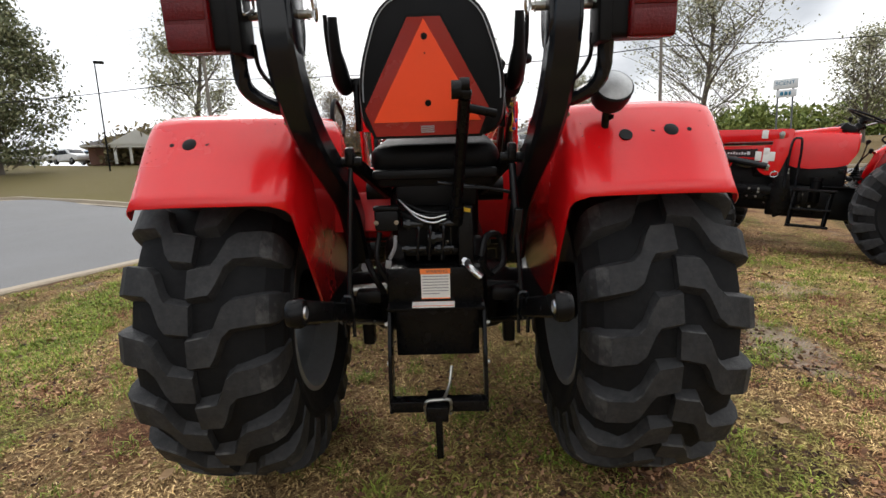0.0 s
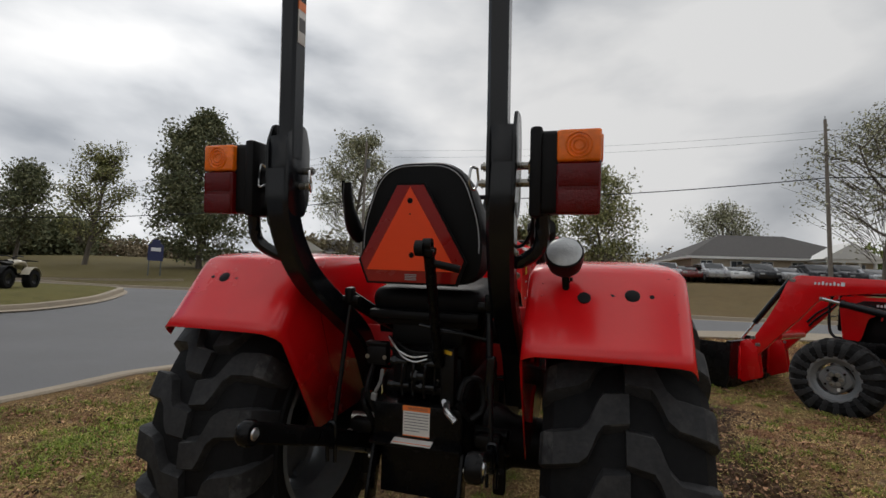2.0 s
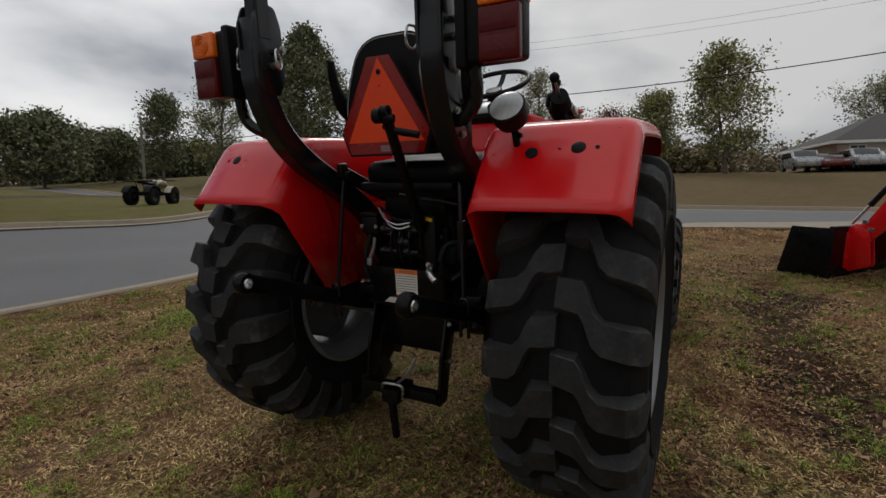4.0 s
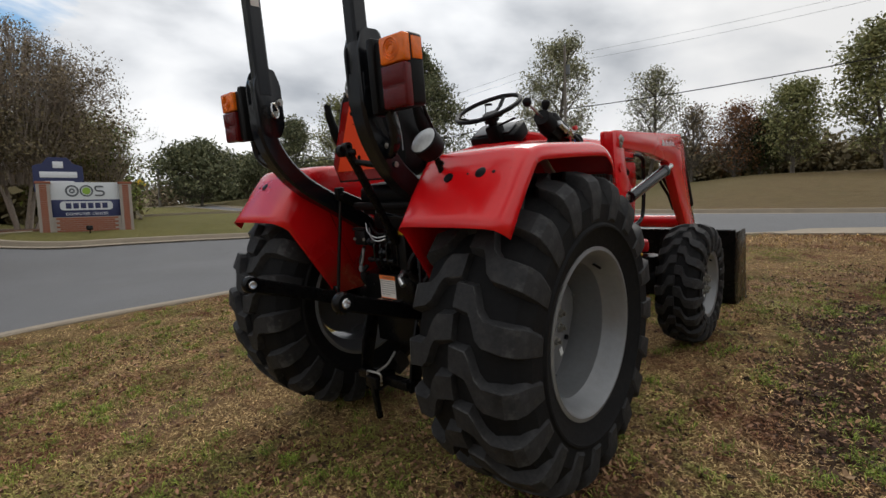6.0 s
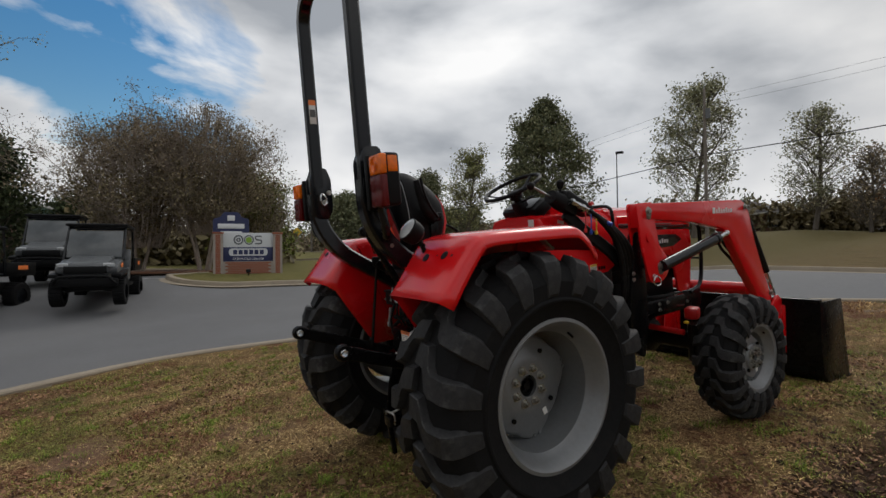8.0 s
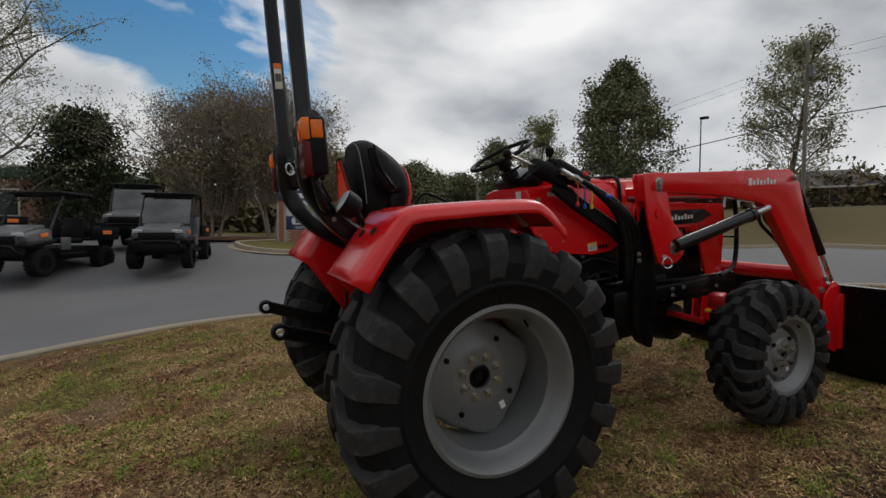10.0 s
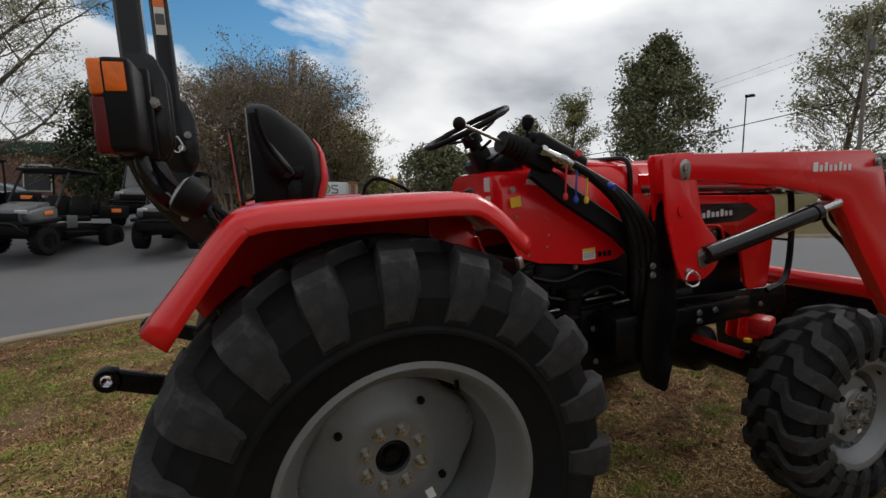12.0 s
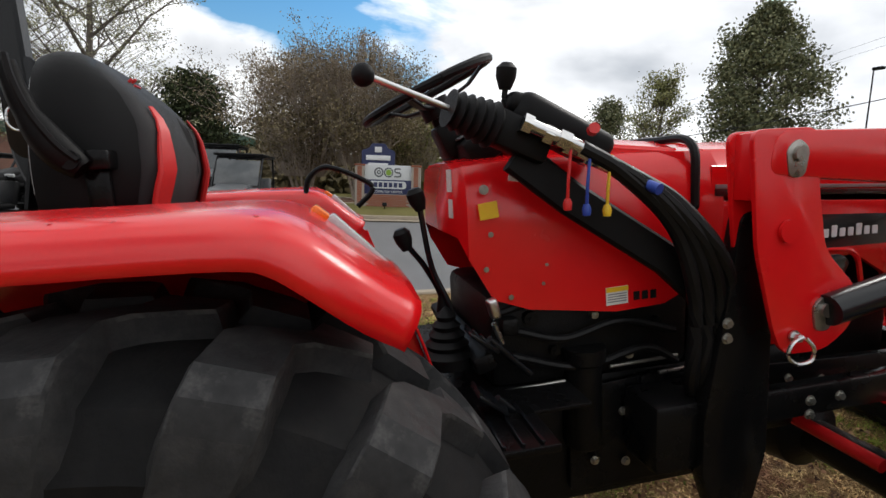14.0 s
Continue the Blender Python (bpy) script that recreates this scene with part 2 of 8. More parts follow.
SIGN_WHITE = surface("white_sign_panel", (0.62, 0.64, 0.65), 0.4, var=0.05)
SIGN_GREEN = surface("green_sign_shape", (0.25, 0.42, 0.05), 0.4, var=0.05)
GREY_INK = surface("grey_sign_ink", (0.09, 0.10, 0.11), 0.4, var=0.05)
WIRE = surface("cable_sheath", (0.012, 0.012, 0.012), 0.6)


def leaf_material(name, a, b):
    m = surface(name, a, 0.7, var=0.25, fine=4, coarse=0.5, tint=b, island=0.35)
    m.node_tree.nodes["Principled BSDF"].inputs["Specular IOR Level"].default_value = 0.2
    return m


LEAF_OAK = leaf_material("oak_leaves", (0.105, 0.125, 0.065), (0.215, 0.215, 0.120))
LEAF_SPRING = leaf_material("pale_leaves", (0.182, 0.203, 0.074), (0.324, 0.311, 0.149))
LEAF_PALE = leaf_material("grey_green_leaves", (0.230, 0.243, 0.135), (0.405, 0.392, 0.270))
LEAF_BROWN = leaf_material("brown_leaves", (0.175, 0.142, 0.092), (0.300, 0.240, 0.155))
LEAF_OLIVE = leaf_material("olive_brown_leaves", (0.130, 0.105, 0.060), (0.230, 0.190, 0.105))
LEAF_RUST = leaf_material("rust_leaves", (0.216, 0.095, 0.047), (0.297, 0.162, 0.081))
LEAF_DARK = leaf_material("evergreen_leaves", (0.024, 0.038, 0.016), (0.068, 0.081, 0.034))
LEAF_GREEN = leaf_material("green_leaves", (0.108, 0.149, 0.034), (0.216, 0.243, 0.068))


def ground_material():
    m = bpy.data.materials.new("lawn")
    m.use_nodes = True
    n, l = m.node_tree.nodes, m.node_tree.links
    b = n["Principled BSDF"]
    b.inputs["Roughness"].default_value = 0.95
    b.inputs["Specular IOR Level"].default_value = 0.15
    co = n.new("ShaderNodeTexCoord")

    def ns(scale, detail=8.0, rough_=0.62):
        t = n.new("ShaderNodeTexNoise")
        t.inputs["Scale"].default_value, t.inputs["Detail"].default_value, t.inputs["Roughness"].default_value = scale, detail, rough_
        l.new(co.outputs["Object"], t.inputs["Vector"])
        return t

    def step(src, a, c, hi=1.0):
        r = n.new("ShaderNodeMapRange")
        r.inputs["From Min"].default_value, r.inputs["From Max"].default_value, r.inputs["To Max"].default_value = a, c, hi
        l.new(src, r.inputs["Value"])
        return r.outputs["Result"]

    def over(a, col, fac):
        x = n.new("ShaderNodeMix")
        x.data_type = "RGBA"
        x.inputs["B"].default_value = (*col, 1)
        if isinstance(a, tuple):
            x.inputs["A"].default_value = (*a, 1)
        else:
            l.new(a, x.inputs["A"])
        l.new(fac, x.inputs["Factor"])
        return x.outputs["Result"]

    c = over((0.225, 0.125, 0.056), (0.48, 0.315, 0.150), step(ns(42, 10, 0.75).outputs["Fac"], 0.42, 0.60))
    c = over(c, (0.100, 0.105, 0.028), step(ns(1.1, 10, 0.72).outputs["Fac"], 0.52, 0.62, 0.7))
    c = over(c, (0.165, 0.066, 0.038), step(ns(1.6, 10, 0.74).outputs["Fac"], 0.50, 0.59, 0.9))
    c = over(c, (0.36, 0.29, 0.225), step(ns(0.62, 12, 0.78).outputs["Fac"], 0.60, 0.67, 0.8))
    c = over(c, (0.034, 0.023, 0.013), step(ns(95, 6, 0.8).outputs["Fac"], 0.50, 0.62, 0.9))
    c = over(c, (0.050, 0.028, 0.018), step(ns(6.0, 10, 0.8).outputs["Fac"], 0.54, 0.64, 0.75))

    # greener turf on the bank across the road and on the island
    sp = n.new("ShaderNodeSeparateXYZ")
    l.new(co.outputs["Object"], sp.inputs["Vector"])
    wob = n.new("ShaderNodeMath")
    wob.operation = "MULTIPLY_ADD"
    wob.inputs[1].default_value = 14.0
    l.new(ns(0.13, 8, 0.7).outputs["Fac"], wob.inputs[0])
    l.new(sp.outputs["X"], wob.inputs[2])
    turf = n.new("ShaderNodeMapRange")
    turf.inputs["From Min"].default_value, turf.inputs["From Max"].default_value, turf.inputs["To Max"].default_value = 4.0, -6.0, 0.75
    l.new(wob.outputs[0], turf.inputs["Value"])
    c = over(c, (0.125, 0.135, 0.040), turf.outputs["Result"])

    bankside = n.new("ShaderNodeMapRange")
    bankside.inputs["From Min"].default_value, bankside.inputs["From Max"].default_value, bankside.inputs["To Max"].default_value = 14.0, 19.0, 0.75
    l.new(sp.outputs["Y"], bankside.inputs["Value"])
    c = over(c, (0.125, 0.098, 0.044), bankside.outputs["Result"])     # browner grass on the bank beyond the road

    def blot(x, y, rx, ry, cut):
        """A ragged patch round a place of the lawn."""
        mp = n.new("ShaderNodeMapping")
        mp.inputs["Location"].default_value, mp.inputs["Scale"].default_value = (-x / rx, -y / ry, 0), (1 / rx, 1 / ry, 0)
        l.new(co.outputs["Object"], mp.inputs["Vector"])
        ln = n.new("ShaderNodeVectorMath")
        ln.operation = "LENGTH"
        l.new(mp.outputs["Vector"], ln.inputs[0])
        ad = n.new("ShaderNodeMath")
        ad.operation = "MULTIPLY_ADD"
        ad.inputs[1].default_value = 2.6
        l.new(ns(4.5, 10, 0.75).outputs["Fac"], ad.inputs[0])
        l.new(ln.outputs["Value"], ad.inputs[2])
        r = n.new("ShaderNodeMapRange")
        r.inputs["From Min"].default_value, r.inputs["From Max"].default_value = cut + 0.35, cut - 0.05
        r.inputs["To Max"].default_value = 0.85
        l.new(ad.outputs[0], r.inputs["Value"])
        return r.outputs["Result"]

    c = over(c, (0.060, 0.036, 0.022), blot(1.68, 2.3, 0.40, 2.4, 1.95))     # wheel-churned mud
    c = over(c, (0.46, 0.37, 0.30), blot(2.18, 1.0, 0.30, 0.62, 1.75))       # pale bare soil
    c = over(c, (0.46, 0.37, 0.30), blot(2.85, 2.0, 0.45, 0.35, 1.75))
    c = over(c, (0.28, 0.165, 0.115), blot(-2.05, -1.95, 0.42, 0.35, 1.9))    # pinkish bare earth
    c = over(c, (0.30, 0.165, 0.115), blot(-1.5, -0.9, 0.45, 0.40, 1.8))
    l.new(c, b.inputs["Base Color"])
    nb = ns(55, 8, 0.8)
    bp = n.new("ShaderNodeBump")
    bp.inputs["Distance"].default_value = 0.035
    l.new(nb.outputs["Fac"], bp.inputs["Height"])
    l.new(bp.outputs["Normal"], b.inputs["Normal"])
    return m


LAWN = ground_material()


def grass_material(name, tones, scales):
    """Blades whose tone follows patches of the lawn as well as the single blade."""
    m = leaf_material(name, tones[0], tones[1])
    n, l = m.node_tree.nodes, m.node_tree.links
    b = n["Principled BSDF"]
    src = b.inputs["Base Color"].links[0].from_socket
    co = n.new("ShaderNodeTexCoord")
    for tone, (scale, lo, hi, most) in zip(tones[2:], scales):
        t = n.new("ShaderNodeTexNoise")
        t.inputs["Scale"].default_value, t.inputs["Detail"].default_value, t.inputs["Roughness"].default_value = scale, 8.0, 0.7
        l.new(co.outputs["Object"], t.inputs["Vector"])
        r = n.new("ShaderNodeMapRange")
        r.inputs["From Min"].default_value, r.inputs["From Max"].default_value, r.inputs["To Max"].default_value = lo, hi, most
        l.new(t.outputs["Fac"], r.inputs["Value"])
        x = n.new("ShaderNodeMix")
        x.data_type = "RGBA"
        x.inputs["B"].default_value = (*tone, 1)
        l.new(src, x.inputs["A"])
        l.new(r.outputs["Result"], x.inputs["Factor"])
        src = x.outputs["Result"]
    l.new(src, b.inputs["Base Color"])
    return m


# ---------------------------------------------------------------- mesh helpers
def finish(name, bm, material, parent=None, label="", sharp=35, smooth=True):
    bmesh.ops.recalc_face_normals(bm, faces=bm.faces)
    me = bpy.data.meshes.new(name)
    bm.to_mesh(me)
    bm.free()
    mats = material if isinstance(material, (list, tuple)) else [material]
    for m in mats:
        me.materials.append(m)
    if smooth:
        me.shade_smooth()
        me.set_sharp_from_angle(angle=radians(sharp))
    ob = new(name, me)
    if parent is not None:
        ob.parent = parent
    if label:
        ob["label"] = label
    return ob


def part(name, bm, material, parent, label="", sharp=35, smooth=True):
    """One mesh object under a thing or a part."""
    return finish(name, bm, material, parent, label, sharp, smooth)


def bm_new():
    return bmesh.new()


def box(bm, sx, sy, sz, at=(0, 0, 0), rot=(0, 0, 0), bevel=0.0, segs=2):
    b2 = bmesh.new()
    bmesh.ops.create_cube(b2, size=1.0, matrix=Matrix.Diagonal((sx, sy, sz, 1)))
    if bevel:
        bmesh.ops.bevel(b2, geom=b2.edges[:], offset=min(bevel, 0.45 * min(sx, sy, sz)), segments=segs, affect="EDGES", profile=0.5)
    merge(bm, b2, pose(*at, *rot))
    return bm


def merge(bm, other, m=Matrix.Identity(4), mat_index=None):
    vs = [bm.verts.new(m @ v.co) for v in other.verts]
    other.verts.index_update()
    for f in other.faces:
        try:
            nf = bm.faces.new([vs[v.index] for v in f.verts])
            nf.material_index = f.material_index if mat_index is None else mat_index
        except ValueError:
            pass
    other.free()


def lathe(bm, profile, segs=48, m=Matrix.Identity(4), closed=False):
    """Turn (radius, along) pairs round the local x axis."""
    rings = []
    for r, a in profile:
        if r < 1e-5:
            rings.append([bm.verts.new(m @ Vector((a, 0, 0)))])
        else:
            rings.append([bm.verts.new(m @ Vector((a, r * math.cos(2 * math.pi * i / segs), r * math.sin(2 * math.pi * i / segs)))) for i in range(segs)])
    pairs = list(zip(rings, rings[1:])) + ([(rings[-1], rings[0])] if closed else [])
    for p, q in pairs:
        for i in range(segs):
            j = (i + 1) % segs
            quad = [p[i % len(p)], p[j % len(p)], q[j % len(q)], q[i % len(q)]]
            quad = list(dict.fromkeys(quad))
            if len(quad) > 2:
                bm.faces.new(quad)
    return bm


def axis_to(a, b):
    """A pose at a whose local x axis points at b."""
    a, b = Vector(a), Vector(b)
    return Matrix.Translation(a) @ (b - a).to_track_quat("X", "Z").to_matrix().to_4x4()


def rod(bm, a, b, r, segs=12, r2=None, cap=True):
    n = (Vector(b) - Vector(a)).length
    prof = [(r, 0), (r2 or r, n)]
    if cap:
        prof = [(0, 0)] + prof + [(0, n)]
    return lathe(bm, prof, segs, axis_to(a, b))


def smooth_path(pts, n=6):
    """A rounded line through the points."""
    pts = [Vector(p) for p in pts]
    ext = [2 * pts[0] - pts[1]] + pts + [2 * pts[-1] - pts[-2]]
    res = []
    for i in range(1, len(ext) - 2):
        p0, p1, p2, p3 = ext[i - 1:i + 3]
        for k in range(n):
            t = k / n
            res.append(0.5 * (2 * p1 + (p2 - p0) * t + (2 * p0 - 5 * p1 + 4 * p2 - p3) * t * t + (3 * p1 - p0 - 3 * p2 + p3) * t ** 3))
    res.append(pts[-1])
    return res


def sweep(bm, pts, section, up=Vector((0, 0, 1)), cap=True, scale=None, side=None):
    """Carry a closed section of (across, above) pairs along the points."""
    pts = [Vector(p) for p in pts]
    rings = []
    for i, p in enumerate(pts):
        d = (pts[min(i + 1, len(pts) - 1)] - pts[max(i - 1, 0)]).normalized()
        s = Vector(side) if side is not None else d.cross(up)
        if s.length < 1e-4:
            s = d.cross(Vector((0, 1, 0)))
        s = s.normalized()
        u = s.cross(d).normalized()
        k = scale[i] if scale else 1.0
        rings.append([bm.verts.new(p + s * (a * k) + u * (b * k)) for a, b in section])
    n = len(section)
    for p, q in zip(rings, rings[1:]):
        for i in range(n):
            bm.faces.new([p[i], p[(i + 1) % n], q[(i + 1) % n], q[i]])
    if cap:
        bm.faces.new(rings[0][::-1])
        bm.faces.new(rings[-1])
    return bm


def disc_section(r, n=8):
    return [(r * math.cos(2 * math.pi * i / n), r * math.sin(2 * math.pi * i / n)) for i in range(n)]


def rect_section(w, h, c=0.008):
    w, h = w / 2, h / 2
    return [(w - c, -h), (w, -h + c), (w, h - c), (w - c, h), (-w + c, h), (-w, h - c), (-w, -h + c), (-w + c, -h)]


def tube(bm, pts, r, n=8, smooth_n=6, up=Vector((0, 0, 1))):
    return sweep(bm, smooth_path(pts, smooth_n) if smooth_n else pts, disc_section(r, n), up)


def plate(bm, outline, thick, m=Matrix.Identity(4), bevel=0.0):
    """A flat plate: outline in the local x-y plane, thickness along local z, both ways from the middle."""
    b2 = bmesh.new()
    lo = [b2.verts.new((x, y, -thick / 2)) for x, y in outline]
    hi = [b2.verts.new((x, y, thick / 2)) for x, y in outline]
    b2.faces.new(lo[::-1])
    b2.faces.new(hi)
    n = len(outline)
    for i in range(n):
        b2.faces.new([lo[i], lo[(i + 1) % n], hi[(i + 1) % n], hi[i]])
    bmesh.ops.recalc_face_normals(b2, faces=b2.faces)
    if bevel:
        bmesh.ops.bevel(b2, geom=b2.edges[:], offset=bevel, segments=2, affect="EDGES", profile=0.5)
    merge(bm, b2, m)
    return bm


def rounded(pts, r, n=4):
    """Round the corners of an outline."""
    res = []
    k = len(pts)
    for i in range(k):
        p, a, b = Vector(pts[i]), Vector(pts[i - 1]), Vector(pts[(i + 1) % k])
        rr = min(r, 0.45 * (a - p).length, 0.45 * (b - p).length)
        s, e = p + (a - p).normalized() * rr, p + (b - p).normalized() * rr
        for j in range(n + 1):
            t = j / n
            q = s * (1 - t) ** 2 + p * (2 * t * (1 - t)) + e * t * t
            res.append((q.x, q.y))
    return res


SIDE = Matrix(((0, 0, 1, 0), (1, 0, 0, 0), (0, 1, 0, 0), (0, 0, 0, 1)))   # local x, y, z become y, z, x: a plate seen from the side
BACK = Matrix(((1, 0, 0, 0), (0, 0, -1, 0), (0, 1, 0, 0), (0, 0, 0, 1)))  # local x, y become x, z: a plate seen from behind


def side_plate(bm, outline_yz, x, thick, bevel=0.003):
    return plate(bm, outline_yz, thick, Matrix.Translation((x, 0, 0)) @ SIDE, bevel)


def hexbolt(bm, at, axis, r=0.011, h=0.009):
    r, h = r * 0.72, h * 0.8
    a = Vector(at)
    d = Vector(axis).normalized()
    lathe(bm, [(0, 0), (r * 1.5, 0), (r * 1.5, h * 0.25), (0, h * 0.25)], 10, axis_to(a, a + d))
    lathe(bm, [(0, 0), (r, 0), (r, h), (0, h)], 6, axis_to(a, a + d))
    return bm


def thing(name, label, category, at=(0, 0, 0), rz=0, group="", kind=""):
    ob = new(name)
    ob.empty_display_size = 0.2
    ob.matrix_world = pose(*at, 0, 0, rz)
    return tagged(ob, label, category, group, kind)


# ---------------------------------------------------------------- ground, road, kerbs
def ramp(v, a, b):
    t = np.clip((v - a) / (b - a), 0, 1)
    return t * t * (3 - 2 * t)


def height(x, y):
    """The lie of the land: rising under the tractor, level by the bucket, on up to the road and the bank beyond it, and up to the left across the lot."""
    side = 1 - ramp(-x, 5, 15)
    z = 0.0885 * (np.clip(y, -4, 2.3)) + 0.64 * ramp(y, 3.4, 14.5)
    z = z * side + 0.25 * ramp(y, 6, 16) * (1 - side) - 0.0157 * np.clip(x, -6, 6)
    z = z + 0.75 * ramp(-x, 10, 16.5) - 0.13 * ramp(x, 3.0, 4.8) * (1 - ramp(y, 4, 8)) + 2.6 * ramp(y, 17, 56) + 1.3 * ramp(-x, 24, 62)
    return z - 0.062


KERB_NEAR = [(-1.5, -40), (-2.2, -12), (-3.6, -6), (-4.5, -3.9), (-4.95, -2.6), (-5.15, -1.6), (-5.12, -0.9), (-4.95, -0.2), (-4.65, 0.7), (-4.42, 1.6), (-4.28, 2.6),
             (-4.1, 3.6), (-3.7, 5.0), (-2.9, 6.6), (-1.6, 8.0), (0.2, 9.0), (3.4, 10.4), (8, 11.6), (30, 16), (90, 28)]
KERB_ISLAND = [(-90, 21.0), (-40, 17.2), (-27, 15.8), (-21, 14.8), (-17.4, 13.2), (-15.0, 10.6), (-14.0, 8.2), (-13.7, 6.2), (-13.9, 4.2), (-14.0, 2.4), (-14.1, 0.9),
               (-14.9, -0.2), (-16.4, -0.4), (-18.2, 0.4), (-20, 1.4), (-24, 2.0), (-29, -0.5), (-32, -8), (-33, -40)]
FAR_EDGE = [(-90, 25.5), (-40, 20.5), (-20, 17.6), (-4, 15.2), (4, 16.2), (12, 18.2), (30, 23), (90, 35)]
near_line = [(p.x, p.y) for p in smooth_path([(x, y, 0) for x, y in KERB_NEAR], 6)]
island_line = [(p.x, p.y) for p in smooth_path([(x, y, 0) for x, y in KERB_ISLAND], 6)]
far_line = [(p.x, p.y) for p in smooth_path([(x, y, 0) for x, y in FAR_EDGE], 6)]
ROAD_OUTLINE = near_line + far_line[::-1] + island_line


def inside(poly, xs, ys):
    res = np.zeros(xs.shape, bool)
    px, py = np.array([p[0] for p in poly]), np.array([p[1] for p in poly])
    for i in range(len(poly)):
        x0, y0, x1, y1 = px[i - 1], py[i - 1], px[i], py[i]
        if y0 == y1:
            continue
        cross = ((y0 > ys) != (y1 > ys)) & (xs < (x1 - x0) * (ys - y0) / (y1 - y0) + x0)
        res ^= cross
    return res


def axis_steps(lo, hi, step_, far):
    near = np.arange(lo, hi + step_ / 2, step_)
    out_ = [d for d in (2, 5, 10, 18, 30, 50, 90, 160, 300, 600, 1200, 2500) if d <= far]
    return np.concatenate([lo - np.array(out_[::-1]), near, hi + np.array(out_)])


def sheet(name, xs, ys, zf, material):
    gx, gy = np.meshgrid(xs, ys)
    z = zf(gx, gy)
    verts = np.stack([gx.ravel(), gy.ravel(), z.ravel()], 1)
    nx, ny = len(xs), len(ys)
    i = np.arange(nx * ny).reshape(ny, nx)
    faces = np.stack([i[:-1, :-1].ravel(), i[:-1, 1:].ravel(), i[1:, 1:].ravel(), i[1:, :-1].ravel()], 1)
    me = bpy.data.meshes.new(name)
    me.from_pydata(verts.tolist(), [], faces.tolist())
    me.materials.append(material)
    me.shade_smooth()
    return new(name, me)


def undulate(x, y):
    rut = np.exp(-((x - 1.7 - 0.12 * np.sin(2 * y)) / 0.28) ** 2) * ramp(y, 0.3, 1.2) * (1 - ramp(y, 4.0, 5.0))
    clods = np.sin(17 * x + 3 * np.sin(7 * y)) * np.sin(15 * y + 2 * np.sin(9 * x))
    return -0.035 * rut + 0.026 * rut * clods + 0.018 * np.sin(x * 1.9 + 0.7 * y) * np.sin(y * 1.6 - 0.4 * x + 1.1) + 0.010 * np.sin(5.1 * x + 1.3) * np.sin(4.3 * y + x)


def lawn_height(x, y):
    near = (np.hypot(x, y) < 20)
    return height(x, y) + np.where(near, undulate(x, y), 0.0) - 0.3 * inside(ROAD_OUTLINE, x, y)


ground = sheet("ground", np.concatenate([axis_steps(-34, 12, 0.2, 2500)[:axis_steps(-34, 12, 0.2, 2500).searchsorted(-3)], np.arange(-3, 4, 0.07), axis_steps(-34, 12, 0.2, 2500)[axis_steps(-34, 12, 0.2, 2500).searchsorted(4):]]),
               np.concatenate([axis_steps(-10, 18, 0.2, 2500)[:axis_steps(-10, 18, 0.2, 2500).searchsorted(-2)], np.arange(-2, 5.5, 0.07), axis_steps(-10, 18, 0.2, 2500)[axis_steps(-10, 18, 0.2, 2500).searchsorted(5.5):]]), lawn_height, LAWN)
tagged(ground, "patchy brown and green lawn with bare earth", "ground", kind="structure")
road = sheet("road", axis_steps(-34, 12, 0.5, 90), axis_steps(-10, 18, 0.5, 50), lambda x, y: height(x, y) - 0.11, ASPHALT)
tagged(road, "worn grey asphalt drive and road", "road", kind="structure")


def kerb(name, line, flip):
    bm = bm_new()
    pts = [Vector((x, y, float(height(np.array(x), np.array(y))))) for x, y in line if abs(x) < 80]
    sec = [(-0.10, -0.30), (0.12, -0.30), (0.34, -0.115), (0.12, -0.095), (0.09, 0.015), (0.07, 0.03), (-0.08, 0.03), (-0.10, 0.01)]
    if flip:
        sec = [(-a, b) for a, b in sec][::-1]
    sweep(bm, pts, sec)
    return tagged(finish(name, bm, CONCRETE), "weathered concrete kerb and gutter along the asphalt", "kerb", kind="structure")


kerb("kerb_near", near_line, True)
kerb("kerb_island", island_line, True)
kerb("kerb_far", far_line, False)
bm = bm_new()
for x in range(-26, -14, 3):
    p = Vector((x, -1.5, float(height(np.array(x * 1.0), np.array(-1.5))) - 0.103))
    plate(bm, [(-1.6, -0.05), (1.6, -0.05), (1.6, 0.05), (-1.6, 0.05)], 0.004, Matrix.Translation(p) @ pose(0, 0, 0, 0, 0, 62))
tagged(finish("parking_lines", bm, LINE, smooth=False), "faded white parking lines on the asphalt", "road marking", kind="structure")
bm = bm_new()
lie = float(height(np.array(4.0), np.array(9.0)))
rise_y = float(height(np.array(4.0), np.array(10.0))) - lie
plate(bm, rounded([(0.3, 8.75), (7.5, 10.4), (8.5, 11.8), (0.8, 9.5)], 0.25), 0.03,
      Matrix(((1, 0, 0, 0), (0, 1, 0, 0), (-0.0157, rise_y, 1, lie - 9.0 * rise_y + 0.063 + 0.03), (0, 0, 0, 1))))
tagged(finish("pavement", bm, CONCRETE), "pale concrete apron beside the road", "pavement", kind="structure")


